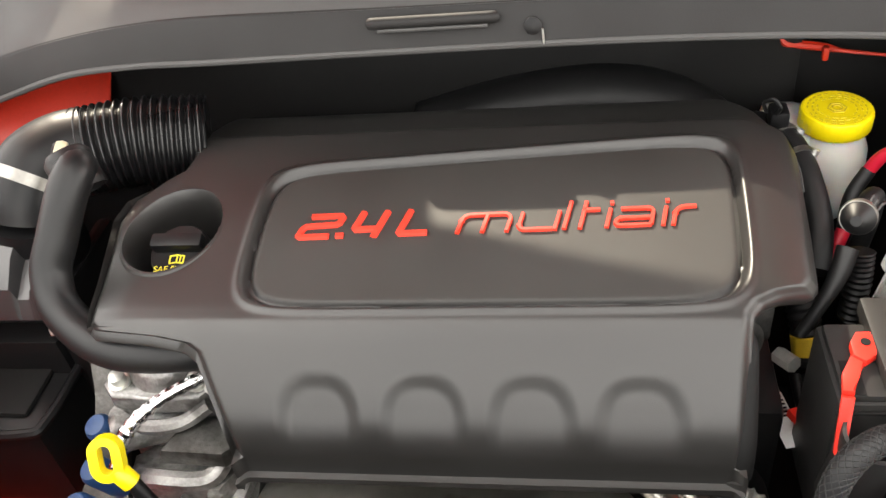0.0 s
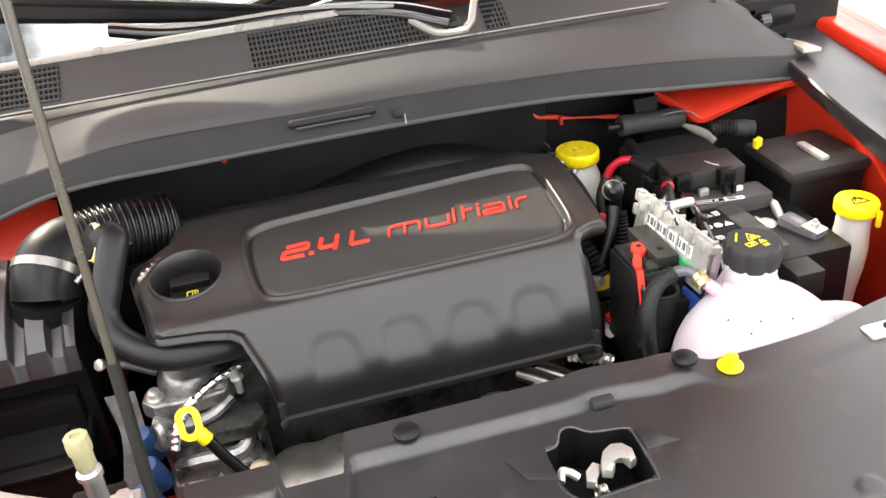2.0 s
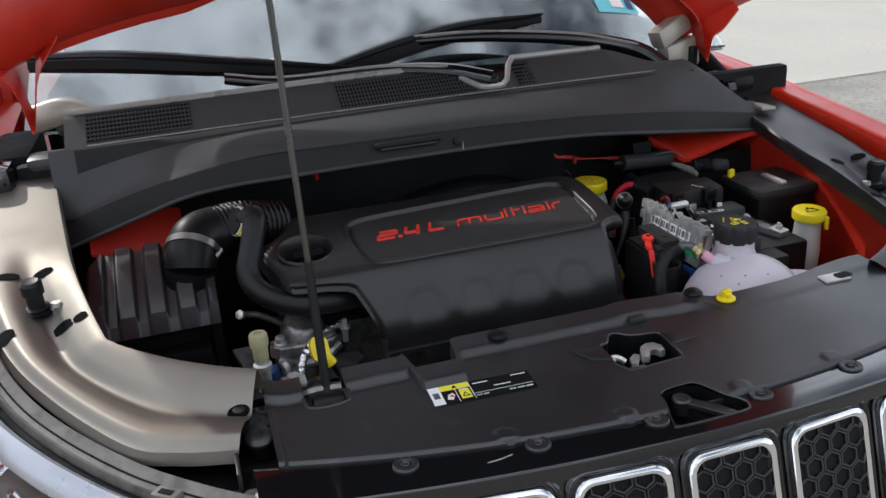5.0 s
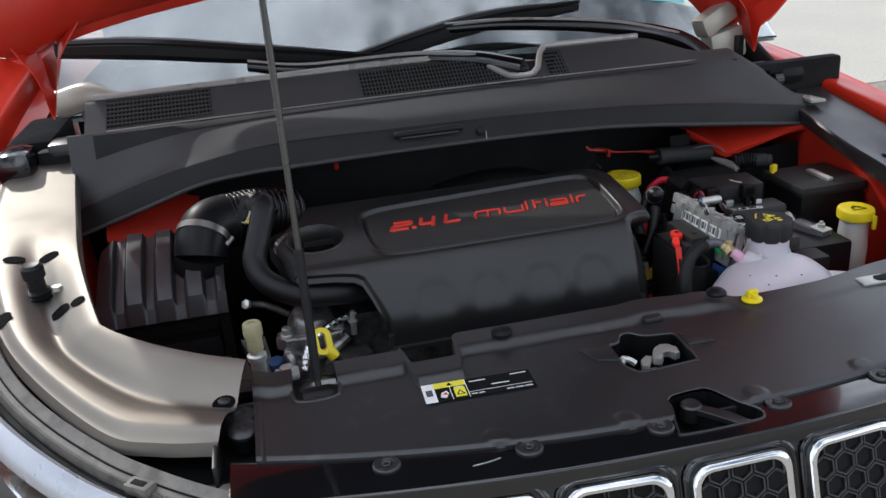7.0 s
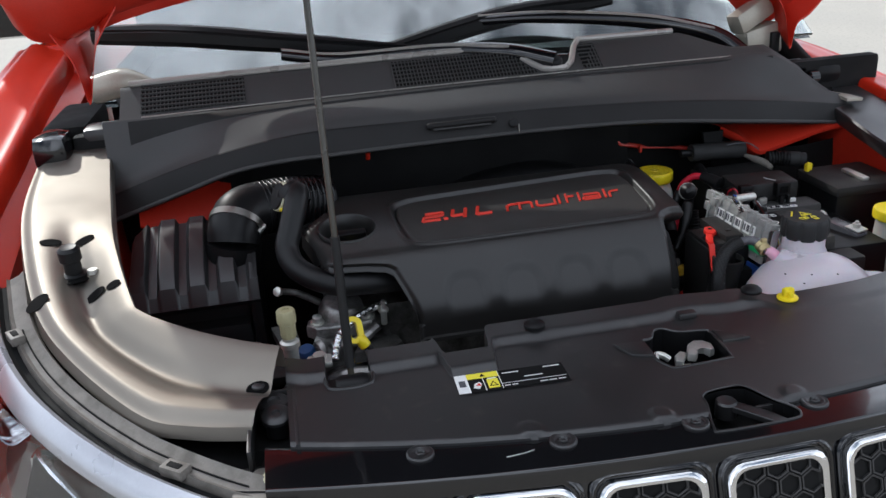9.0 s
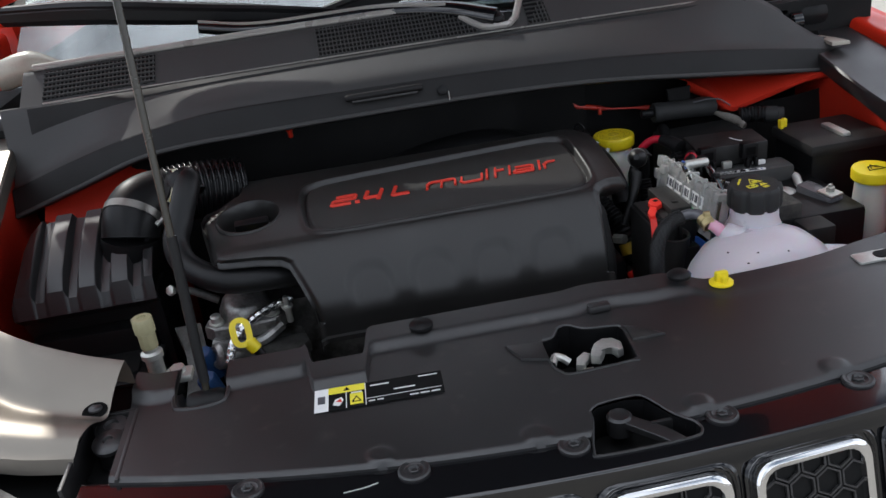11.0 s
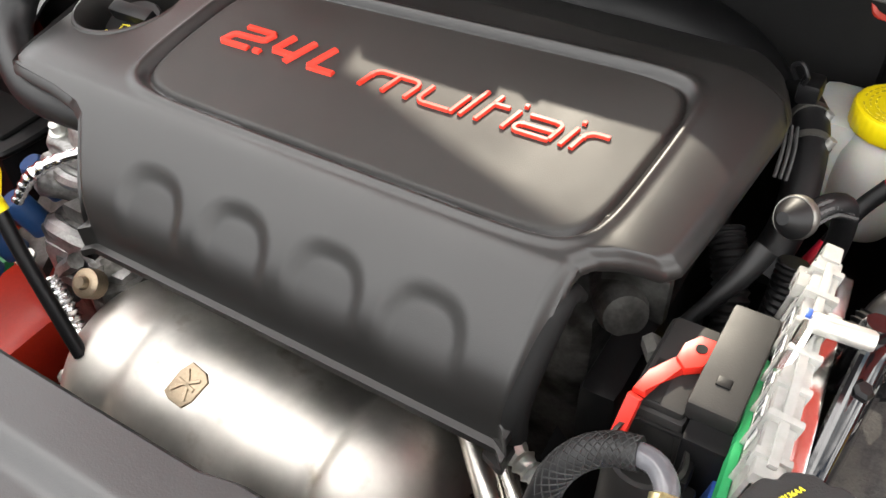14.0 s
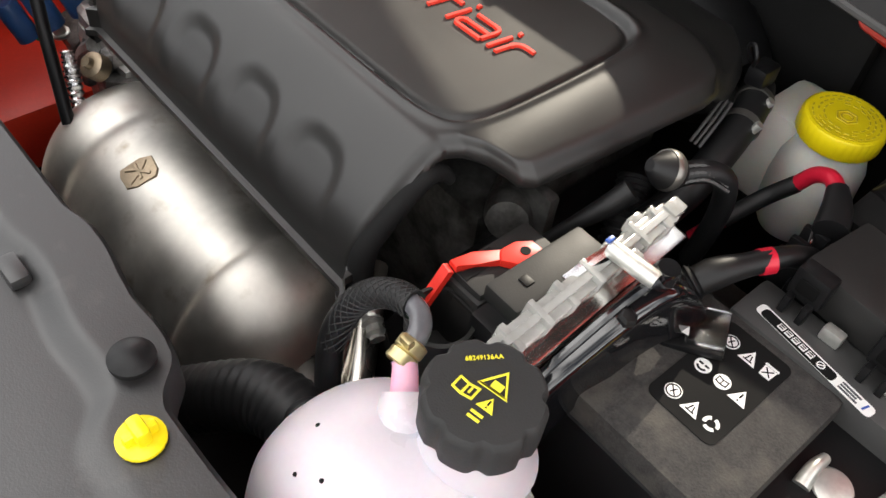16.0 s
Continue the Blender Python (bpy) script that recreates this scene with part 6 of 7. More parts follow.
# ---- coolant tank ----
def coolant_tank():
    t = thing("coolant_tank", (0.275, 0.25, 0.84), "milky pinkish coolant expansion tank with black cap", "coolant tank")
    cx, cy = 0.296, 0.262
    rows = []
    for i in range(49):
        a_ = 2 * math.pi * i / 48
        row = []
        for r, z in ((0.90, 0.84), (0.98, 0.87), (1.0, 0.905), (0.985, 0.930), (0.94, 0.952), (0.86, 0.974), (0.72, 0.994), (0.55, 1.006), (0.36, 1.013), (0.16, 1.016), (0.0, 1.016)):
            ca, sa = math.cos(a_), math.sin(a_)
            rx = 0.097 * (abs(ca) ** 2.4 + abs(sa) ** 2.4) ** (-1 / 2.4)
            ry = 0.074 * (abs(ca) ** 2.4 + abs(sa) ** 2.4) ** (-1 / 2.4)
            x, y = cx + r * rx * ca, cy + r * ry * sa
            zz = z - 0.10 * max(0.0, abs(x - 0.29) - 0.045) ** 1.0 * (1 if z > 0.96 else 0.2)
            row.append((x, y, zz))
        rows.append(row)
    bm = grid(rows)
    bmesh.ops.remove_doubles(bm, verts=bm.verts, dist=1e-5)
    shell = part("tank", bm, TANK, t)
    seam = [(cx + 0.099 * math.cos(w), cy + 0.074 * math.sin(w), 0.912) for w in np.linspace(0, 2 * math.pi, 60)]
    part("weld_seam", tube(seam, 0.003, 60, 6, straight=True), TANK, t)
    part("neck", spun([(0.036, -0.03), (0.028, -0.012), (0.027, 0.02), (0, 0.02)], (0.303, 0.299, 1.03), seg=30), TANK, t)
    part("side_lug", tube([(0.355, 0.258, 0.962), (0.385, 0.258, 0.966), (0.408, 0.256, 0.966), (0.424, 0.255, 0.962)], [0.026, 0.017, 0.011, 0.004], 24, 16), TANK, t)
    for x, y in ((0.258, 0.222), (0.305, 0.222), (0.245, 0.245), (0.272, 0.228)):
        part("speck", spun([(0.0016, 0), (0.001, 0.0008), (0, 0.001)], (x, y, top_of(shell, x, y)[0].z - 0.0003), seg=8), DARK_INK, t)
    top = 1.0600
    cap_ = part("cap", spun([(0.0285, -0.028), (0.0312, -0.024), (0.0312, -0.005), (0.0302, -0.0015), (0.0285, 0.0), (0.0, 0.0)], (0.303, 0.299, top), seg=128, wave=lambda w: 1 - 0.085 * max(0.0, math.cos(8 * w)) ** 2), CAP_GREY, t, "black scalloped cap with yellow warning signs")
    z0, z1 = top + 0.0002, top + 0.0008
    turn = Matrix.Translation((0.303, 0.299, 0)) @ Matrix.Rotation(radians(11), 4, "Z") @ Matrix.Diagonal((0.84, 0.84, 1, 1))
    # warning triangle, book, small triangle, and unreadable small print
    part("warning_triangle", strokes([[(-0.006, 0.002), (0.012, 0.002), (0.003, 0.017), (-0.006, 0.002), (0.012, 0.002)]], 0.0016, z0, z1, None, turn), YELLOW_INK, cap_)
    part("radiator_sign", prism([(0.0, 0.0035), (0.007, 0.0035), (0.007, 0.0085), (0.0, 0.0085)], z0, z1, 0, turn), YELLOW_INK, cap_)
    part("book_sign", strokes([[(-0.016, -0.002), (-0.016, -0.010), (-0.0095, -0.011), (-0.003, -0.010), (-0.003, -0.002), (-0.0095, -0.003), (-0.016, -0.002)], [(-0.0095, -0.003), (-0.0095, -0.0105)], [(-0.0065, -0.004), (-0.0065, -0.008)]], 0.0014, z0, z1, None, turn), YELLOW_INK, cap_)
    part("small_triangle", prism([(0.001, -0.011), (0.012, -0.011), (0.0065, -0.002)], z0, z1, 0, turn), YELLOW_INK, cap_)
    part("exclamation", strokes([[(0.0065, -0.0045), (0.0065, -0.0080)], [(0.0065, -0.0092), (0.0065, -0.0099)]], 0.0011, z1, z1 + 0.0003, None, turn), DARK_INK, cap_)
    words("68249136AA", 0.0042, turn @ Matrix.Translation((-0.0135, 0.0165, z1)) @ Matrix.Rotation(radians(46), 4, "Z"), YELLOW_INK, cap_)
    bars = bmesh.new()
    for q in range(2):
        strokes([[(0.001, -0.0155 - 0.0035 * q), (0.009, -0.0155 - 0.0035 * q)]], 0.0018, z0, z1, bars, turn)
    tagged(part("small_print", bars, YELLOW_INK, cap_), kind="stuff")
    part("outlet_boss", tube([(0.282, 0.272, 0.985), (0.270, 0.281, 1.003), (0.259, 0.2895, 1.0115)], [0.024, 0.0175, 0.0115], 18, 18), TANK, t, "moulded boss of the outlet")
    part("outlet", tube([(0.268, 0.282, 1.000), (0.259, 0.290, 1.010), (0.251, 0.2965, 1.0175), (0.247, 0.2985, 1.0195)], [0.0090, 0.0078, 0.0070, 0.0066], 16, 16), PINK, t, "pink outlet stub")
    return t


coolant_tank()
TANK_GREY = material("smoked_grey_plastic", (0.10, 0.10, 0.11), 0.18, vary=0.2, bump=0.05)
ch = thing("coolant_hose", (0.20, 0.30, 0.85), "black braided coolant hose with spring clamp, bending down behind the tank", "hose")
part("elbow", tube([(0.245, 0.300, 1.020), (0.242, 0.312, 1.025), (0.233, 0.321, 1.026), (0.219, 0.325, 1.022)], 0.0064, 24, 16), TANK_GREY, ch, "grey smoked plastic stub")
braid = part("braid", tube([(0.224, 0.3245, 1.023), (0.210, 0.323, 1.019), (0.196, 0.317, 1.010), (0.186, 0.309, 0.992), (0.182, 0.299, 0.962), (0.190, 0.290, 0.91)], 0.0086, 150, 18), RUBBER, ch, "braided black sleeve")
weave = bmesh.new()
spine = glide([(0.224, 0.3245, 1.023), (0.210, 0.323, 1.019), (0.196, 0.317, 1.010), (0.186, 0.309, 0.992), (0.182, 0.299, 0.962)], 90)
for turn_way in (1, -1):
    for k in range(10):
        strand = []
        for i, p in enumerate(spine):
            way = (spine[min(i + 1, 90)] - spine[max(i - 1, 0)]).normalized()
            side = way.cross(Vector((0.1, 0.9, 0.3))).normalized()
            w = turn_way * i * 0.11 + 2 * math.pi * k / 10
            strand.append(p + 0.0087 * (math.cos(w) * side + math.sin(w) * side.cross(way)))
        tube(strand, 0.0005, seg=4, bm=weave, straight=True)
tagged(part("weave", weave, CAP_GREY, braid, "grey-black braid strands"), kind="stuff")
part("spring_clamp", spun([(0.0072, -0.008), (0.0088, -0.007), (0.0088, -0.001), (0.0078, 0.0), (0.0088, 0.001), (0.0088, 0.007), (0.0072, 0.008), (0, 0.008)], (0.2450, 0.302, 1.0208), (-0.15, 0.85, 0.4), 18), BRASS, ch, "brassy spring clamp")
part("clamp_ear", block((0.241, 0.299, 1.0285), (0.249, 0.304, 1.0345), 0.0015), BRASS, ch)
low = thing("lower_hose", (0.20, 0.25, 0.84), "thick black braided lower hose", "hose")
part("braid", tube([(0.10, 0.225, 0.86), (0.16, 0.262, 0.905), (0.215, 0.275, 0.900), (0.25, 0.30, 0.86)], 0.024, 90, 18, ribs=30, depth=0.025), RUBBER, low)
part("branch", tube([(0.185, 0.272, 0.905), (0.205, 0.268, 0.922), (0.226, 0.262, 0.905), (0.232, 0.256, 0.86)], 0.017, 80, 16, ribs=34, depth=0.03), RUBBER, low, "second braided strand")

# ---- fuse unit with red lever, clear module ----
fu = thing("fuse_unit", (0.225, 0.405, 0.84), "black fuse unit with a red locking lever", "fuse unit")
part("case", block((0.200, 0.368, 0.86), (0.234, 0.442, 0.998), 0.004), LID, fu, "grey-black plastic case")
part("case_lid", block((0.203, 0.371, 0.996), (0.232, 0.438, 1.0035), 0.003), LID, fu)
part("side_case", block((0.2345, 0.360, 0.88), (0.260, 0.458, 1.000), 0.004), BLACK, fu)
part("lid", block((0.2305, 0.374, 0.998), (0.2585, 0.456, 1.0125), 0.003), LID, fu, "raised grey-black lid")
part("lid_catch", block((0.240, 0.392, 1.0122), (0.248, 0.399, 1.0135), 0.0008), BLACK, fu)
part("chute", spun([(0.022, -0.08), (0.022, 0.0), (0.0195, 0.001), (0.0195, -0.05), (0.0, -0.05)], (0.222, 0.350, 0.990), (0.05, -0.1, 1), 30), LID, fu, "half-round black cable chute")
part("clip_rib", block((0.230, 0.334, 0.93), (0.252, 0.352, 0.975), 0.003), BLACK, fu)
lev = part("lever", prism([(0.215, 0.402), (0.222, 0.396), (0.230, 0.402), (0.2345, 0.415), (0.231, 0.424), (0.2215, 0.4235), (0.2155, 0.414)], 1.0045, 1.0105, 0.0018), LEVER, fu, "bright red locking lever")
part("arm", prism([(0.2145, 0.404), (0.2225, 0.398), (0.2135, 0.384), (0.2095, 0.371), (0.2020, 0.372), (0.2050, 0.388)], 1.004, 1.0085, 0.0015), LEVER, lev)
part("finger", prism([(-0.004, 0.0), (0.004, 0.0), (0.004, -0.040), (0.0, -0.046), (-0.004, -0.040)], 0, 0.0045, 0.001, Matrix.Translation((0.2055, 0.3705, 1.005)) @ Matrix.Rotation(radians(-12), 4, "Z") @ Matrix.Rotation(radians(62), 4, "X")), LEVER, lev)
part("eye", spun([(0.0034, 1.0106), (0.0034, 1.0110), (0, 1.0110)], (0.2255, 0.4135, 0.0), seg=16), DULL, lev)
part("case_seam", block((0.199, 0.3655, 0.990), (0.2605, 0.3675, 0.9925), 0.0005), DULL, fu)
part("case_hook", block((0.239, 0.345, 0.968), (0.246, 0.362, 0.984), 0.002), BLACK, fu)
part("lever_slot", block((0.206, 0.372, 1.0036), (0.218, 0.402, 1.0042), 0.0003), DULL, fu)
part("lower_lever", prism([(0.195, 0.445), (0.212, 0.412), (0.226, 0.402), (0.232, 0.412), (0.208, 0.45)], 0.890, 0.898, 0.002), LEVER, fu, "second red lever below")

cm = thing("clear_module", (0.268, 0.41, 0.95), "clear plastic control module cover with green board edge", "control module")
CM = Matrix.Translation((0.268, 0.412, 1.008)) @ Matrix.Rotation(radians(4), 4, "Z") @ Matrix.Rotation(radians(10), 4, "Y")
part("housing", block((0.002, -0.078, -0.055), (0.016, 0.074, 0.024), 0.006, CM), ALU, cm, "polished aluminium housing")
part("housing_rim", block((0.000, -0.082, 0.018), (0.019, 0.078, 0.0235), 0.002, CM), ALU, cm, "folded bright rim")
for z in (-0.006, -0.030):
    part("pressed_step", block((0.0155, -0.070, z - 0.006), (0.0185, 0.066, z + 0.006), 0.0022, CM), ALU, cm)
rail = part("top_rail", block((-0.006, -0.082, 0.0215), (0.009, 0.078, 0.031), 0.0022, CM), CLOUDED, cm, "clouded clear plastic rail")
part("rail_tip", block((-0.004, 0.074, 0.018), (0.007, 0.088, 0.033), 0.002, CM), CLOUDED, rail)
part("rail_ridge", block((-0.001, -0.076, 0.0308), (0.004, 0.070, 0.0345), 0.001, CM), CLOUDED, rail)
for i in range(7):
    y = -0.072 + 0.0225 * i
    part("rail_rib", block((-0.008, y, 0.020), (0.0105, y + 0.0045, 0.0355 if i % 2 else 0.0335), 0.0012, CM), CLOUDED, rail)
    part("side_web", block((-0.0082, y + 0.006, -0.024), (-0.0050, y + 0.0085, 0.021), 0.0008, CM), CLOUDED, cm)
part("lug", block((-0.012, 0.050, 0.016), (-0.004, 0.062, 0.028), 0.002, CM), CLOUDED, rail)
part("lug", block((-0.011, 0.068, 0.004), (-0.004, 0.078, 0.018), 0.002, CM), CLOUDED, rail)
part("lug", block((0.006, 0.018, 0.030), (0.014, 0.030, 0.038), 0.002, CM), CLOUDED, rail)
part("side_plate", block((-0.0052, -0.078, -0.030), (-0.0022, 0.076, 0.0225), 0.0008, CM), CLOUDED, cm, "cloudy plastic side")
part("board", block((-0.0105, -0.082, -0.016), (-0.0056, 0.018, -0.004), 0.001, CM), GREEN, cm, "green board edge")
part("blue_edge", block((-0.009, -0.084, -0.062), (-0.005, -0.05, -0.034), 0.001, CM), BLUE, cm)
stud = part("stud", spun([(0.0048, -0.024), (0.0058, -0.022), (0.0058, 0.006), (0.0045, 0.009), (0, 0.009)], (0.280, 0.428, 1.047), (-1, -0.1, 0.05), 18), ZINC, cm, "bright stud")
part("stud_bracket", tube([(0.272, 0.428, 1.044), (0.270, 0.412, 1.040), (0.268, 0.398, 1.034)], 0.0042, 12, 8), ALU, stud)
part("blue_mark", block((0.2685, 0.424, 1.0515), (0.2715, 0.430, 1.0535), 0.0006), BLUE, stud)
label_ = part("code_label", block((-0.0062, -0.050, 0.001), (-0.0057, 0.052, 0.017), 0, CM), WHITE_INK, cm, "white bar-code label under clear plastic")
for q in range(20):
    part("code_bar", block((-0.0067, -0.046 + 0.0047 * q, 0.0045), (-0.0064, -0.0445 + 0.0047 * q + 0.0012 * (q % 3), 0.0145), 0, CM), LENS_GREY, label_)

gb = thing("gloss_bracket", (0.305, 0.40, 0.90), "glossy black curved bracket behind the clear module", "bracket")
part("plate", loft([[(0.290, 0.318, 0.93), (0.294, 0.345, 1.000), (0.297, 0.385, 1.026), (0.300, 0.425, 1.040), (0.305, 0.452, 1.034), (0.312, 0.478, 1.000), (0.316, 0.490, 0.94)], [(0.300, 0.322, 0.93), (0.305, 0.349, 0.994), (0.309, 0.388, 1.020), (0.313, 0.428, 1.034), (0.318, 0.454, 1.027), (0.324, 0.478, 0.995), (0.327, 0.490, 0.935)], [(0.303, 0.326, 0.90), (0.308, 0.352, 0.955), (0.312, 0.392, 0.985), (0.317, 0.430, 1.000), (0.322, 0.455, 0.995), (0.327, 0.478, 0.965), (0.330, 0.490, 0.91)]], 40, 12, 0.003), GLOSS, gb, "glossy black curved sheet")
part("edge_fold", tube([(0.290, 0.320, 0.935), (0.2945, 0.346, 1.001), (0.2975, 0.386, 1.027), (0.3005, 0.426, 1.041), (0.3055, 0.453, 1.035), (0.312, 0.478, 1.001)], 0.0030, 40, 8), GLOSS, gb, "rolled edge")
part("post", spun([(0.0080, -0.05), (0.0080, 0.003), (0.0066, 0.006), (0, 0.006)], (0.302, 0.442, 1.043), (0.1, 0, 1), 18), GLOSS, gb, "black round post head")
part("bolt", spun([(0.006, -0.01), (0.006, 0.005), (0.004, 0.007), (0, 0.007)], (0.305, 0.408, 1.030), (0.3, -0.1, 1), 6), BLACK, gb)

# ---- battery ----
bat = thing("battery", (0.39, 0.46, 0.78), "car battery in a grey felt cover with black warning label", "battery")
part("case", block((0.298, 0.375, 0.78), (0.50, 0.545, 0.968), 0.006), BLACK, bat)
felt = part("felt_cover", block((0.302, 0.378, 0.90), (0.412, 0.505, 0.988), 0.006), FELT, bat, "grey felt insulation")
lab = part("warning_label", prism(rounded(0.3310, 0.4120, 0.3795, 0.4960, 0.006), 0.9882, 0.9888, 0, None), DARK_INK, felt, "black warning label with white signs")


def signs():
    """Nine white warning signs in three rows."""
    z0, z1, z2 = 0.9889, 0.9893, 0.9897
    for i in range(9):
        row, col = divmod(i, 3)
        x, y = 0.3425 + 0.0132 * col + (0.001 if col else 0), 0.4815 - 0.0285 * row
        ring = i in (0, 3, 4, 6)
        bm, ink = bmesh.new(), bmesh.new()
        if ring:
            prism(disc(x, y, 0.0054, 22), z0, z1, 0, None, bm)
            if i in (0, 6):
                strokes([arc(x, y, 0.0043, 0.0043, 0, 360, 18), [(x - 0.003, y + 0.003), (x + 0.003, y - 0.003)], [(x - 0.001, y - 0.002), (x + 0.001, y + 0.0024)]], 0.0008, z1, z2, ink)
            elif i == 3:
                strokes([[(x - 0.0036, y + 0.0008), (x - 0.0006, y + 0.0008)], [(x + 0.0006, y + 0.0008), (x + 0.0036, y + 0.0008)], arc(x, y - 0.001, 0.003, 0.0026, 200, 340, 6)], 0.0014, z1, z2, ink)
            else:
                strokes([[(x - 0.0034, y - 0.002), (x - 0.0034, y + 0.002), (x, y + 0.0014), (x + 0.0034, y + 0.002), (x + 0.0034, y - 0.002), (x, y - 0.0026), (x - 0.0034, y - 0.002)], [(x, y - 0.0026), (x, y + 0.0014)]], 0.0007, z1, z2, ink)
        elif i in (1, 5, 7):
            prism([(x - 0.0060, y - 0.0050), (x + 0.0060, y - 0.0050), (x, y + 0.0058)], z0, z1, 0, None, bm)
            if i == 5:
                strokes([[(x, y + 0.0028), (x, y - 0.0012)], [(x, y - 0.0030), (x, y - 0.0038)]], 0.0012, z1, z2, ink)
            else:
                strokes([[(x - 0.0030, y - 0.0034), (x + 0.0030, y - 0.0034)], [(x - 0.0016, y - 0.0028), (x - 0.0006, y + 0.0016)], [(x + 0.0016, y - 0.0028), (x + 0.0006, y + 0.0012)]], 0.0008, z1, z2, ink)
        elif i == 2:
            prism([(x - 0.0036, y - 0.0050), (x + 0.0036, y - 0.0050), (x + 0.0042, y + 0.0034), (x - 0.0042, y + 0.0034)], z0, z1, 0, None, bm)
            prism([(x - 0.0050, y + 0.0040), (x + 0.0050, y + 0.0040), (x + 0.0044, y + 0.0054), (x - 0.0044, y + 0.0054)], z0, z1, 0, None, bm)
            strokes([[(x - 0.0026, y - 0.0036), (x + 0.0026, y + 0.0020)], [(x - 0.0026, y + 0.0020), (x + 0.0026, y - 0.0036)]], 0.0008, z1, z2, ink)
        else:
            for q in range(3):
                strokes([arc(x, y, 0.0040, 0.0040, 120 * q, 120 * q + 85, 5)], 0.0022, z0, z1, bm)
        sign = part("warning_sign", bm, WHITE_INK, lab)
        if len(ink.verts):
            tagged(part("sign_drawing", ink, DARK_INK, lab), kind="stuff")


signs()
SM = Matrix.Translation((0.337, 0.5185, 0.9905)) @ Matrix.Rotation(radians(-8.5), 4, "Z")
strip = part("terminal_strip", prism(rounded(0.0, -0.0045, 0.090, 0.0045, 0.003), 0, 0.0006, 0, SM), WHITE_INK, bat, "white label strip with dark print")
part("strip_panel", prism(rounded(0.004, -0.0048, 0.062, 0.0030, 0.0028), 0.0007, 0.0010, 0, SM), DARK_INK, strip, "black printed panel")
for i in range(5):
    x = 0.017 + 0.0058 * i
    part("strip_mark", block((x, -0.0030, 0.0011), (x + 0.0046, 0.0014, 0.0014), 0, SM), WHITE_INK, strip)
    for q in range(2):
        part("strip_mark_bar", block((x + 0.0006, -0.0020 + 0.0018 * q, 0.0015), (x + 0.0040, -0.0012 + 0.0018 * q, 0.0017), 0, SM), DARK_INK, strip)
part("strip_ring", strokes([arc(0.051, -0.0008, 0.0024, 0.0024, 0, 360, 14), [(0.0494, -0.0022), (0.0526, 0.0006)]], 0.0008, 0.0011, 0.0014, None, SM), WHITE_INK, strip)
for i in range(3):
    part("strip_print", block((0.066, -0.0034 + 0.0024 * i, 0.0007), (0.080 - 0.002 * (i % 2), -0.0020 + 0.0024 * i, 0.0010), 0, SM), LENS_GREY, strip)
part("pen_mark", strokes([[(0.084, -0.003), (0.085, 0.003)]], 0.0014, 0.0007, 0.0010, None, SM), BLUE, strip, "blue pen stroke")
part("rear_rail", block((0.325, 0.503, 0.95), (0.470, 0.545, 0.990), 0.005), COWL, bat, "grey plastic ledge")
TM = Matrix.Translation((0.3125, 0.463, 0.9985)) @ Matrix.Rotation(radians(118), 4, "Z") @ Matrix.Rotation(radians(-10), 4, "X")
tag_ = part("code_tag", prism([(-0.014, -0.008), (0.010, -0.006), (0.014, 0.007), (-0.008, 0.008)], 0, 0.0006, 0, TM), WHITE_INK, bat, "white code tag")
words("269AB", 0.0078, TM @ Matrix.Translation((0.002, 0.001, 0.0008)), DARK_INK, tag_)
part("tag_ring", strokes([arc(-0.010, -0.002, 0.0022, 0.0022, 0, 300, 12)], 0.0010, 0.0007, 0.0010, None, TM), DARK_INK, tag_)
part("tag_sleeve", block((-0.016, -0.030, -0.006), (0.014, -0.006, -0.001), 0.002, TM), CLEAR, tag_, "crumpled clear sleeve")
part("tag_pad", block((-0.018, -0.030, -0.012), (0.016, 0.008, -0.0065), 0.002, TM), BLACK, bat)
ec = thing("earth_cable", (0.48, 0.51, 0.9), "dull silvery braided earth cable beside the battery", "cable")
part("braid", tube([(0.4735, 0.516, 0.970), (0.4700, 0.500, 0.972), (0.4640, 0.484, 0.971), (0.4600, 0.466, 0.966)], [0.0040, 0.0055, 0.0060, 0.0055], 70, 12, ribs=26, depth=0.06), ZINC, ec)
part("lug", tube([(0.480, 0.528, 0.945), (0.4735, 0.516, 0.970)], [0.0045, 0.0045], 6, 10), ZINC, ec)
tb = thing("battery_terminal", (0.43, 0.44, 0.96), "bright terminal clamp and bolt on the battery", "terminal clamp")
part("clamp", spun([(0.0, -0.012), (0.0125, -0.012), (0.0140, -0.008), (0.0140, 0.0), (0.0115, 0.004), (0.007, 0.0055), (0, 0.0055)], (0.4365, 0.463, 0.966), (0.1, -0.15, 1), 22), ZINC, tb, "bright round clamp")
part("post", tube([(0.4235, 0.472, 0.974), (0.4225, 0.460, 0.975), (0.4240, 0.448, 0.970)], [0.0035, 0.0045, 0.0055], 8, 10), ZINC, tb, "pale upright lug")
part("strap", loft([[(0.432, 0.452, 0.966), (0.446, 0.440, 0.962), (0.462, 0.428, 0.952)], [(0.440, 0.462, 0.966), (0.453, 0.448, 0.962), (0.466, 0.436, 0.952)]], 10, 4, 0.003), ZINC, tb, "tinned strap")
GM = Matrix.Translation((0.4665, 0.434, 0.962)) @ Matrix.Rotation(radians(18), 4, "Z") @ Matrix.Rotation(radians(6), 4, "X")
part("fuse_block", block((-0.0125, -0.030, -0.030), (0.0125, 0.030, 0.015), 0.004, GM), LENS_GREY, tb, "grey plastic fuse block")
plate = part("bolt_plate", block((-0.011, -0.029, 0.0155), (0.012, -0.004, 0.018), 0.0010, GM), ZINC, tb, "tinned plate on the fuse block")
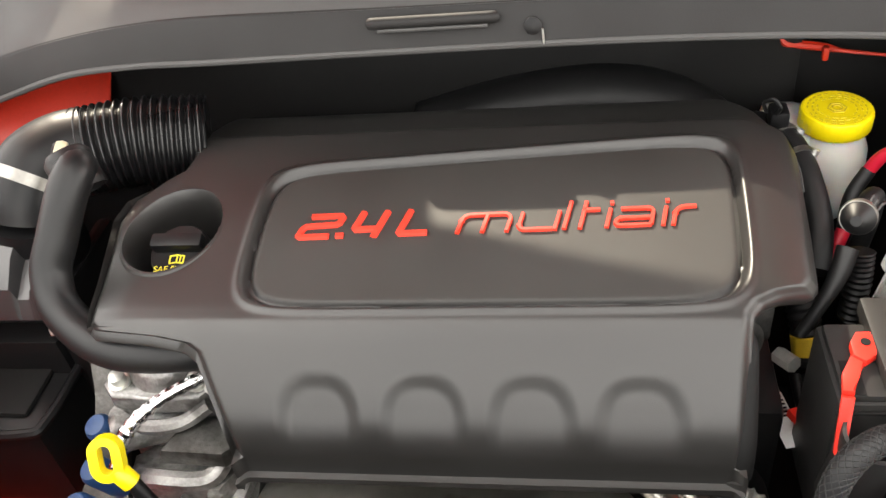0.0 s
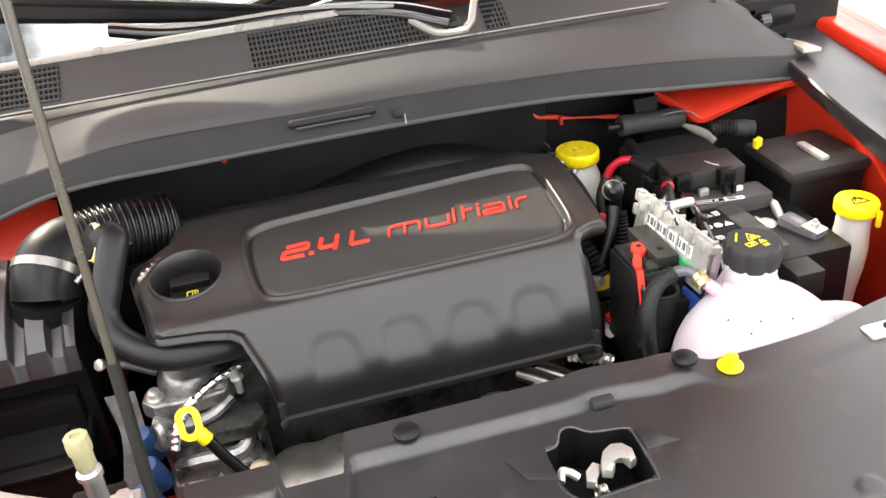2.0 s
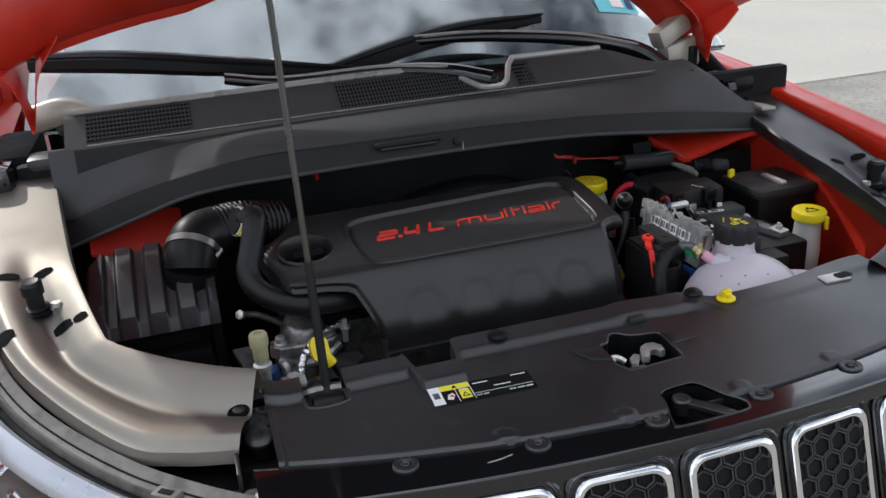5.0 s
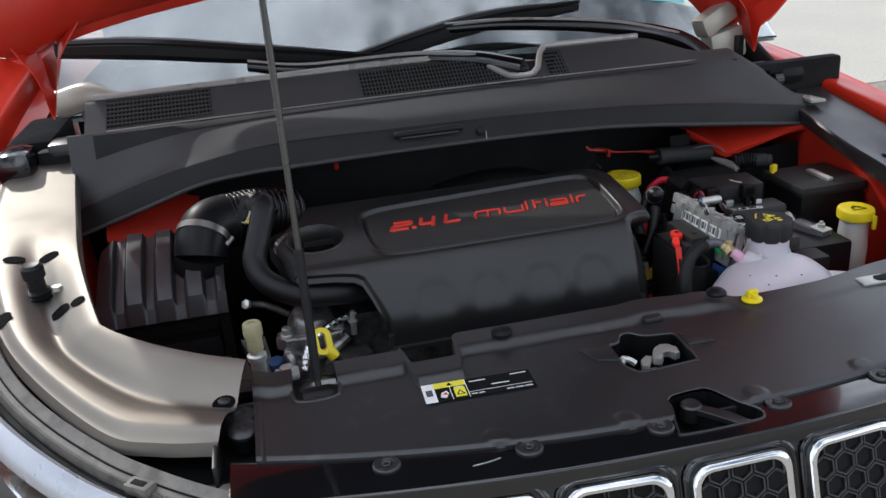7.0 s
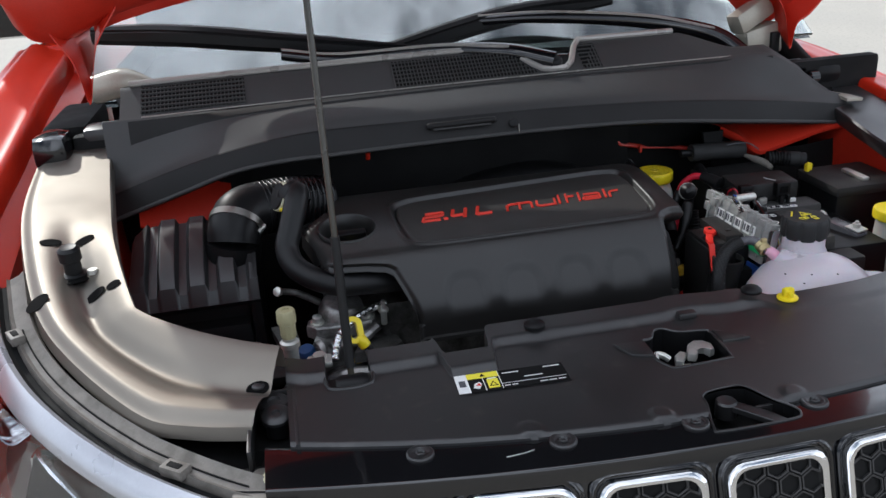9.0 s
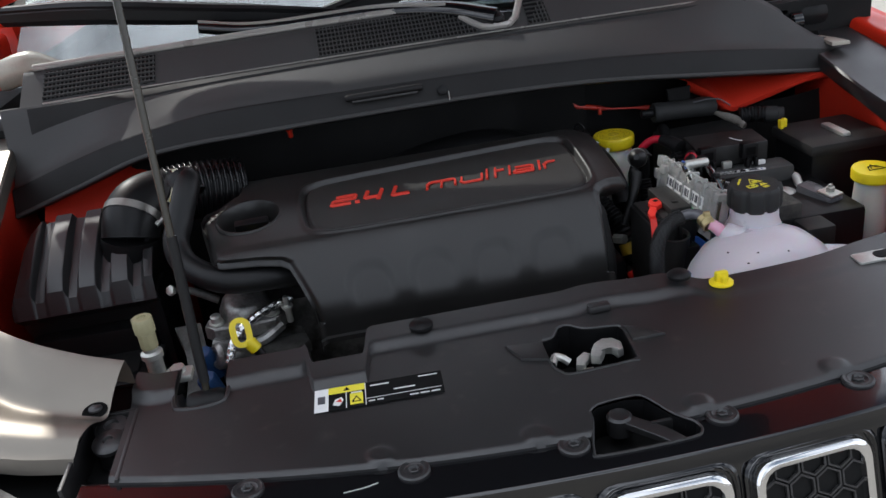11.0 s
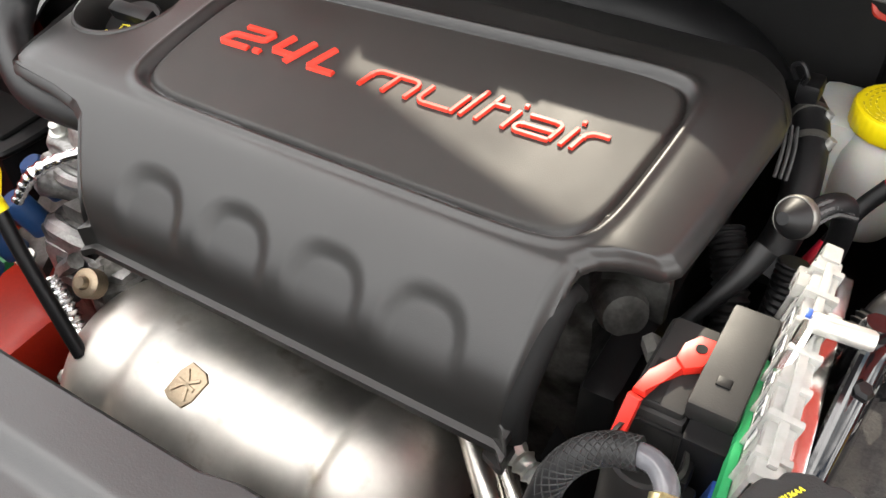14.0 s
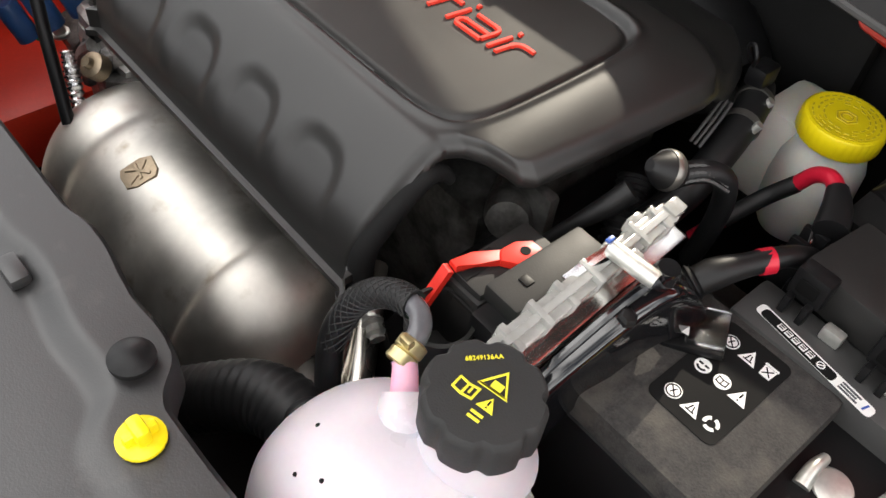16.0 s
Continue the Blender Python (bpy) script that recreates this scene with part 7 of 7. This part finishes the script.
part("nut", spun([(0.0062, 0), (0.0062, 0.006), (0.0035, 0.0065), (0.003, 0.010), (0, 0.010)], GM @ Vector((0.001, -0.016, 0.018)), (0, 0, 1), 6), ZINC, plate)
part("pad", block((0.398, 0.340, 0.93), (0.437, 0.402, 0.966), 0.004), LID, tb, "flat grey-black plastic pad")
part("pad_mark", prism(disc(0.4285, 0.381, 0.0022, 12), 0.9663, 0.9667, 0), WHITE_INK, tb, "small white dot")

# fuse cover behind the battery, big connector and box
fc = thing("fuse_cover", (0.42, 0.62, 0.90), "flat black fuse cover with snap clips", "fuse cover")
part("base", block((0.335, 0.548, 0.90), (0.452, 0.690, 0.995), 0.006), BLACK, fc)
lid = part("lid", block((0.342, 0.540, 0.990), (0.449, 0.606, 1.0215), 0.005, Matrix.Translation((0.395, 0.573, 0)) @ Matrix.Rotation(radians(-6), 4, "Z") @ Matrix.Translation((-0.395, -0.573, 0))), LID, fc, "flat satin black lid")
part("rear_tier", block((0.328, 0.612, 0.93), (0.455, 0.690, 1.012), 0.006), DULL, fc, "lower dull rear half")
part("scratch", tube([(0.402, 0.570, 1.0218), (0.407, 0.556, 1.0218), (0.412, 0.550, 1.0218)], 0.0007, 6, 5), WHITE_INK, lid, "pale curved scratch")
for x in (0.341, 0.402):
    dy = -0.105 * (x - 0.341)
    clip = part("clip", block((x, 0.533 + dy, 1.000), (x + 0.024, 0.547 + dy, 1.024), 0.003), BLACK, fc, "black snap clip")
    part("clip_window", block((x + 0.005, 0.5318 + dy, 1.007), (x + 0.019, 0.5345 + dy, 1.018), 0.001), VOID, clip)
    part("clip_leg", block((x + 0.003, 0.526 + dy, 0.975), (x + 0.008, 0.536 + dy, 1.004), 0.0015), BLACK, clip)
    part("clip_leg", block((x + 0.016, 0.526 + dy, 0.975), (x + 0.021, 0.536 + dy, 1.004), 0.0015), BLACK, clip)
part("bright_catch", block((0.373, 0.528, 0.990), (0.387, 0.536, 1.001), 0.002), ZINC, fc)
part("white_patch", block((0.418, 0.524, 0.990), (0.436, 0.530, 0.996), 0.001), WHITE_INK, fc)
for i in range(3):
    part("side_rib", block((0.318, 0.556 + 0.016 * i, 0.975), (0.337, 0.561 + 0.016 * i, 1.006), 0.002), BLACK, fc)
rb = thing("relay_box", (0.56, 0.55, 0.85), "black relay box with a bright catch on its lid", "relay box")
part("case", block((0.495, 0.502, 0.84), (0.612, 0.612, 1.000), 0.008), BLACK, rb)
part("lid", block((0.491, 0.497, 0.996), (0.615, 0.616, 1.014), 0.007), LID, rb)
part("catch", block((0.548, 0.515, 1.012), (0.562, 0.575, 1.020), 0.004, None), ZINC, rb, "bright metal catch")
ct = thing("positive_connector", (0.40, 0.70, 0.95), "black round harness connectors with a convoluted sleeve", "connector")
CA = (0.389, 0.708, 1.033)
part("body", spun([(0.0, -0.052), (0.0145, -0.052), (0.0158, -0.050), (0.0158, -0.036), (0.0150, -0.034), (0.0150, 0.020), (0.0158, 0.022), (0.0158, 0.050), (0.0145, 0.052), (0.0, 0.052)], CA, (1, 0.03, -0.05), 28), CAP_GREY, ct, "dark grey barrel")
part("spigot", spun([(0.0, -0.072), (0.0060, -0.072), (0.0066, -0.070), (0.0066, -0.050), (0, -0.050)], CA, (1, 0.03, -0.05), 18), BLACK, ct, "narrow end of the barrel")
part("hanger", prism([(-0.010, -0.006), (0.022, -0.006), (0.026, 0.030), (-0.014, 0.030)], 0, 0.006, 0.001, Matrix.Translation((0.381, 0.722, 1.036)) @ Matrix.Rotation(radians(80), 4, "X")), DULL, ct, "black hanger plate")
part("vent_pipe", tube([(0.400, 0.694, 1.046), (0.425, 0.692, 1.048), (0.445, 0.692, 1.044), (0.458, 0.684, 1.034)], 0.0011, 24, 8), LENS_GREY, ct, "thin grey pipe over the barrel")
part("stub", tube([(0.346, 0.690, 1.012), (0.342, 0.672, 1.010), (0.336, 0.650, 1.008)], [0.009, 0.0095, 0.008], 14, 12), BLACK, ct)
part("braided_tail", tube([(0.438, 0.700, 1.022), (0.450, 0.680, 1.018), (0.460, 0.664, 1.014), (0.466, 0.652, 1.006)], [0.003, 0.0065, 0.0070, 0.0055], 60, 14, ribs=24, depth=0.06), DUSTY, ct, "grey braided sleeve")
part("sleeve", tube([(0.466, 0.668, 1.020), (0.485, 0.664, 1.020), (0.503, 0.656, 1.019)], 0.0125, 70, 18, ribs=7, depth=0.10), RUBBER, ct, "convoluted sleeve")
part("plug_body", spun([(0.0, 0), (0.0125, 0), (0.0132, 0.002), (0.0132, 0.018), (0.0115, 0.020), (0.0115, 0.028), (0, 0.028)], (0.502, 0.657, 1.019), (0.95, -0.32, -0.05), 22), CAP_GREY, ct, "dark grey plug")
part("yellow_clip", block((0.487, 0.578, 1.018), (0.4925, 0.588, 1.032), 0.002), YELLOW, ct, "small yellow clip")
part("yellow_clip", block((0.4955, 0.584, 1.018), (0.501, 0.594, 1.031), 0.002), YELLOW, ct, "small yellow clip")

# ---- cables at the battery ----
pc = thing("positive_cable", (0.33, 0.56, 0.95), "black battery cable with red sleeve ends", "cable")
part("red_sleeve", tube([(0.286, 0.640, 0.990), (0.294, 0.638, 1.006), (0.306, 0.631, 1.017), (0.3165, 0.622, 1.019)], 0.0060, 24, 12), CABLE_RED, pc, "crimson insulation")
part("cable", tube([(0.262, 0.600, 0.955), (0.272, 0.628, 0.970), (0.286, 0.640, 0.990)], 0.0066, 20, 12), RUBBER, pc)
part("red_sleeve", tube([(0.252, 0.585, 0.935), (0.262, 0.600, 0.955)], 0.0064, 8, 12), CABLE_RED, pc, "crimson insulation")
part("hood", tube([(0.3165, 0.622, 1.019), (0.326, 0.608, 1.016), (0.334, 0.590, 1.012)], [0.0075, 0.0105, 0.012], 16, 12), RUBBER, pc, "black rubber terminal hood")
for i in range(3):
    part("thin_wire", tube([(0.316 + 0.004 * i, 0.612 - 0.004 * i, 1.012), (0.324 + 0.003 * i, 0.590, 1.006 - 0.006 * i), (0.334, 0.570 - 0.006 * i, 0.995)], 0.0009, 14, 5), ALU if i else RUBBER, pc)
part("red_band", tube([(0.3215, 0.5245, 1.0145), (0.3260, 0.5320, 1.0155)], 0.0088, 4, 14), CABLE_RED, pc)
part("tape_wrap", tube([(0.300, 0.478, 0.998), (0.308, 0.496, 1.010), (0.318, 0.516, 1.0145), (0.330, 0.542, 1.016), (0.338, 0.566, 1.004)], [0.0090, 0.0105, 0.0080, 0.0072, 0.0085], 30, 14), RUBBER, pc, "dusty tape-wrapped length")
part("ribbed_sleeve", tube([(0.292, 0.463, 0.988), (0.304, 0.488, 1.006)], 0.0112, 60, 14, ribs=8, depth=0.09), RUBBER, pc)

# ---- round sensor and loom beside the cover's end ----
se = thing("pressure_sensor", (0.236, 0.515, 0.98), "round black sensor on a ribbed loom", "sensor")
part("cap", spun([(0.011, -0.012), (0.0130, -0.008), (0.0130, 0.000), (0.0118, 0.002), (0.0065, 0.011), (0.004, 0.013), (0, 0.013)], (0.241, 0.519, 1.034), (-0.35, -0.75, 0.4), 26), RUBBER, se)
part("collar", spun([(0.0132, -0.007), (0.0140, -0.005), (0.0140, -0.001), (0.0132, 0.001), (0, 0.0)], (0.241, 0.520, 1.034), (-0.35, -0.75, 0.4), 26), DARK_STEEL, se, "dull ring")
part("cable", tube([(0.243, 0.524, 1.026), (0.256, 0.545, 1.030), (0.266, 0.562, 1.018), (0.268, 0.570, 0.98), (0.262, 0.572, 0.93)], 0.0082, 40, 14), RUBBER, se)
wrap = bmesh.new()
for k in range(3):
    tube([(0.243 + 0.004 * k, 0.522, 1.033 - 0.003 * k), (0.256 + 0.003 * k, 0.541 - 0.002 * k, 1.0375 - 0.003 * k), (0.268 + 0.003 * k, 0.558 - 0.003 * k, 1.022)], 0.0014, 24, 5, ribs=14, depth=0.25, bm=wrap)
tagged(part("cord_wrap", wrap, COWL, se, "ribbed grey cords"), kind="stuff")
part("plug", tube([(0.233, 0.503, 1.018), (0.226, 0.490, 1.004), (0.214, 0.477, 0.985), (0.20, 0.468, 0.96)], [0.0085, 0.0078, 0.0055, 0.005], 20, 10), RUBBER, se)
part("sleeve_below", tube([(0.250, 0.520, 1.000), (0.250, 0.512, 0.975), (0.248, 0.506, 0.94)], 0.0098, 60, 14, ribs=12, depth=0.10), BLACK, se, "ribbed sleeve below the sensor")
lo = thing("vacuum_hose", (0.23, 0.60, 0.93), "smooth black hose with steel clips along the cover's end", "hose")
part("hose", tube([(0.196, 0.705, 1.000), (0.212, 0.684, 1.006), (0.224, 0.655, 1.002), (0.231, 0.62, 0.990), (0.234, 0.585, 0.972), (0.228, 0.55, 0.95)], 0.0135, 70, 18), RUBBER, lo)
for p, q in (((0.2165, 0.675, 1.0055), (0.2185, 0.670, 1.0050)), ((0.2255, 0.650, 1.0005), (0.2268, 0.645, 0.9992))):
    clip = part("hose_clip", tube([p, q], 0.0148, 3, 20), DARK_STEEL, lo, "steel spring clip")
    part("clip_ear", spun([(0.0035, -0.004), (0.0035, 0.004), (0, 0.004)], (p[0] + 0.013, p[1] - 0.006, p[2] + 0.007), (0.4, 0.2, 0.9), 10), ZINC, clip)
part("plug_bracket", tube([(0.200, 0.676, 1.032), (0.196, 0.672, 1.044), (0.203, 0.667, 1.050), (0.209, 0.664, 1.043), (0.207, 0.668, 1.034)], 0.0018, 24, 6), BLACK, lo, "black wire clip")
part("grey_plug", block((0.203, 0.668, 1.016), (0.220, 0.690, 1.034), 0.004), BLACK, lo, "black plug")
cords = bmesh.new()
for k in range(3):
    tube([(0.207 + 0.004 * k, 0.640, 1.016), (0.212 + 0.004 * k, 0.618, 1.010), (0.214 + 0.004 * k, 0.600, 0.998)], 0.0014, 24, 5, ribs=12, depth=0.3, bm=cords)
tagged(part("wire_bundle", cords, COWL, lo), kind="stuff")
l2 = thing("wiring_loom", (0.20, 0.42, 0.90), "ribbed black loom with yellow tape below the cover's end", "wiring loom")
part("sleeve", tube([(0.195, 0.575, 0.96), (0.208, 0.555, 0.945), (0.220, 0.532, 0.92), (0.228, 0.510, 0.88)], 0.013, 120, 14, ribs=18, depth=0.08), RUBBER, l2)
part("tape", tube([(0.2245, 0.522, 0.905), (0.227, 0.514, 0.890)], 0.0152, 4, 16), GOLD, l2, "yellow tape")
for i in range(3):
    part("vertical_sleeve", tube([(0.214 + 0.009 * i, 0.50, 0.875), (0.217 + 0.009 * i, 0.44, 0.855), (0.212 + 0.009 * i, 0.36, 0.82)], 0.0052, 80, 10, ribs=30, depth=0.05), RUBBER, l2)
part("tag", block((-0.009, -0.028, 0), (0.009, 0.028, 0.001), 0.0004, Matrix.Translation((0.196, 0.452, 0.875)) @ Matrix.Rotation(radians(12), 4, "Z")), WHITE_INK, l2, "white barcode tag")
for q in range(6):
    part("tag_bar", block((-0.007, 0.002 + 0.004 * q, 0.0011), (0.007, 0.004 + 0.004 * q, 0.0014), 0, Matrix.Translation((0.196, 0.452, 0.875)) @ Matrix.Rotation(radians(12), 4, "Z")), DARK_INK, l2)

# ---- washer filler, air-conditioning port, prop rod, clips, label ----
wf = thing("washer_filler", (0.537, 0.42, 0.85), "milky washer filler neck with a yellow cap", "washer filler")
WC = (0.540, 0.427, 0.997)
part("neck", spun([(0.019, -0.17), (0.021, -0.13), (0.0245, -0.095), (0.0250, -0.07), (0.0225, -0.045), (0.0215, -0.02), (0.0215, -0.012), (0, -0.010)], WC, (0.0, -0.05, 1), 30), MILKY, wf)
wcap = part("cap", spun([(0.0255, -0.016), (0.0275, -0.014), (0.0280, -0.003), (0.0268, 0.0), (0, 0.0)], WC, (0.0, -0.05, 1), 40), YELLOW, wf, "yellow snap cap")
part("tab", block((0.549, 0.395, 0.969), (0.555, 0.401, 0.992), 0.002), YELLOW, wcap)
part("screen_sign", strokes([[(0.529, 0.418), (0.551, 0.418), (0.546, 0.431), (0.534, 0.431), (0.529, 0.418)], [(0.535, 0.424), (0.540, 0.436), (0.545, 0.424)]], 0.0012, 0.9976, 0.9984), DARK_INK, wcap)

OLD_CREAM = material("aged_cream_plastic", (0.36, 0.33, 0.19), 0.5, vary=0.1, bump=0.05)
ac = thing("service_port", (-0.401, 0.243, 0.98), "air-conditioning service port with a cream cap", "service port")
part("stem", spun([(0.009, -0.085), (0.009, -0.044), (0.0115, -0.042), (0.0115, -0.036), (0.008, -0.034), (0.008, -0.026), (0, -0.026)], (-0.398, 0.243, 1.050), seg=20), ZINC, ac)
part("cap", spun([(0.0085, -0.030), (0.0092, -0.028), (0.0092, -0.012), (0.0108, -0.011), (0.0112, -0.004), (0.0108, 0.0), (0.0108, 0.004), (0.0100, 0.0055), (0.0050, 0.006), (0.0045, 0.004), (0, 0.004)], (-0.398, 0.243, 1.050), seg=40, wave=lambda w: 1 + 0.03 * math.cos(10 * w)), OLD_CREAM, ac, "cream plastic cap")
part("foot", block((-0.425, 0.225, 0.965), (-0.375, 0.262, 0.978), 0.004), BLACK, ac)
zb = thing("bright_bracket", (-0.355, 0.20, 1.0), "small bright bolted bracket by the prop rod", "bracket")
part("plate", block((-0.380, 0.190, 1.000), (-0.352, 0.212, 1.008), 0.003), ZINC, zb)
part("bolt", spun([(0.008, 0), (0.008, 0.006), (0, 0.007)], (-0.366, 0.201, 1.008), seg=6), ZINC, zb)

ROD_BLACK = material("dusty_black_enamel", (0.040, 0.036, 0.027), 0.26, vary=0.2, grain=300, bump=0.05, Specular_IOR_Level=0.6)
rod = thing("prop_rod", (-0.334, 0.155, 0.98), "thin dusty black steel prop rod holding the bonnet", "prop rod")
part("rod", tube([(-0.334, 0.157, 1.0), (-0.331, 0.28, 1.72)], 0.0037, 6, 12), ROD_BLACK, rod)
part("grip", tube([(-0.334, 0.160, 1.015), (-0.3335, 0.185, 1.16)], 0.0052, 6, 12), RUBBER, rod, "black rubber grip")
part("pivot", spun([(0.014, -0.018), (0.016, -0.012), (0.016, 0.012), (0.014, 0.018), (0, 0.018)], (-0.334, 0.152, 0.992), (1, 0, 0), 20), BLACK, rod)

yc = thing("push_clip", (0.192, 0.160, 1.008), "yellow plastic push clip on the radiator cover", "clip")
part("flange", spun([(0.0125, 0), (0.0125, 0.002), (0.009, 0.0035), (0, 0.0035)], (0.202, 0.171, 1.0110), seg=22), YELLOW, yc)
part("grip", block((0.195, 0.167, 1.013), (0.209, 0.175, 1.025), 0.003), YELLOW, yc)
part("fin", block((0.199, 0.162, 1.013), (0.205, 0.180, 1.021), 0.002), YELLOW, yc)

al = thing("service_label", (-0.15, 0.085, 1.008), "black and yellow air-conditioning service label on the cover", "label")
LZ = 1.0088
AM = Matrix.Translation((-0.168, 0.0925, 0)) @ Matrix.Rotation(radians(-2), 4, "Z")
part("plate", block((-0.060, -0.0185, LZ), (0.060, 0.0185, LZ + 0.0005), 0, AM), DARK_INK, al)
part("white_end", block((-0.060, -0.0185, LZ + 0.0006), (-0.047, 0.0185, LZ + 0.0009), 0, AM), WHITE_INK, al)
part("yellow_bar", block((-0.047, 0.008, LZ + 0.0006), (-0.013, 0.0185, LZ + 0.0009), 0, AM), YELLOW_INK, al)
part("yellow_sign", block((-0.027, -0.014, LZ + 0.0006), (-0.015, 0.004, LZ + 0.0009), 0, AM), YELLOW_INK, al)
part("white_sign", prism([(-0.043, -0.010), (-0.037, -0.013), (-0.033, -0.004), (-0.035, 0.001), (-0.041, -0.002)], LZ + 0.0006, LZ + 0.0009, 0, AM), WHITE_INK, al)
part("red_sign", prism([(-0.040, -0.006), (-0.034, -0.008), (-0.036, -0.002)], LZ + 0.0010, LZ + 0.0012, 0, AM), LETTER, al)
part("code_patch", block((-0.057, -0.006, LZ + 0.0010), (-0.050, 0.006, LZ + 0.0012), 0, AM), LENS_GREY, al)
part("sign_mark", strokes([[(-0.025, -0.010), (-0.021, -0.002), (-0.017, -0.010), (-0.025, -0.010)]], 0.0014, LZ + 0.0010, LZ + 0.0012, None, AM), DARK_INK, al)
part("warning_mark", prism([(-0.033, 0.0105), (-0.027, 0.0105), (-0.030, 0.0165)], LZ + 0.0010, LZ + 0.0012, 0, AM), DARK_INK, al)
for x in (-0.0305, -0.0125):
    part("rule", block((x - 0.0004, -0.018, LZ + 0.0006), (x + 0.0004, 0.008 if x < -0.02 else 0.018, LZ + 0.0009), 0, AM), WHITE_INK, al)
for x0, x1, y in ((-0.008, 0.010, 0.012), (0.038, 0.056, 0.014), (0.014, 0.034, 0.000), (-0.010, -0.004, -0.013), (-0.002, 0.004, -0.013), (0.028, 0.036, -0.014), (0.038, 0.046, -0.014), (0.048, 0.056, -0.014), (-0.026, -0.016, 0.0055)):
    part("print", block((x0, y - 0.0008, LZ + 0.0006), (x1, y + 0.0008, LZ + 0.0009), 0, AM), WHITE_INK, al)
part("rule", block((-0.012, -0.0085, LZ + 0.0006), (0.058, -0.0080, LZ + 0.0009), 0, AM), WHITE_INK, al)

# red tabs on the scuttle's underside, throttle pipe behind the cover
for at, d in (((-0.240, 0.736, 1.085), 0.014),):
    tb2 = thing("red_stud", at, "small red painted stud behind the engine cover", "stud")
    part("stud", spun([(0.004, 0), (0.004, d), (0.006, d), (0.006, d + 0.008), (0, d + 0.008)], at, (0, -0.4, 0.9), 12), RED_IN, tb2)
rt = thing("red_bracket", (0.29, 0.79, 1.02), "long red painted bracket below the scuttle", "bracket")
part("strip", tube([(0.222, 0.778, 1.064), (0.226, 0.778, 1.054), (0.233, 0.778, 1.045), (0.252, 0.780, 1.041), (0.272, 0.782, 1.036), (0.290, 0.780, 1.032), (0.325, 0.772, 1.030), (0.345, 0.765, 1.029), (0.362, 0.760, 1.028)], [0.0015, 0.003, 0.0045, 0.0045, 0.0042, 0.0020, 0.0016, 0.0042, 0.0036], 50, 8), RED_IN, rt)
part("tab", block((0.268, 0.772, 1.026), (0.274, 0.780, 1.040), 0.002), RED_IN, rt)
ip = thing("intake_pipe", (0.0, 0.75, 0.98), "smooth black intake pipe behind the engine cover", "intake pipe")
part("pipe", tube([(-0.13, 0.762, 0.965), (-0.03, 0.765, 0.990), (0.07, 0.763, 0.998), (0.145, 0.745, 0.978), (0.18, 0.72, 0.94)], 0.038, 50, 22), RUBBER, ip)
part("insulation", block((-0.5, 0.775, 0.85), (0.25, 0.798, 1.10), 0.01), DULL, ip)
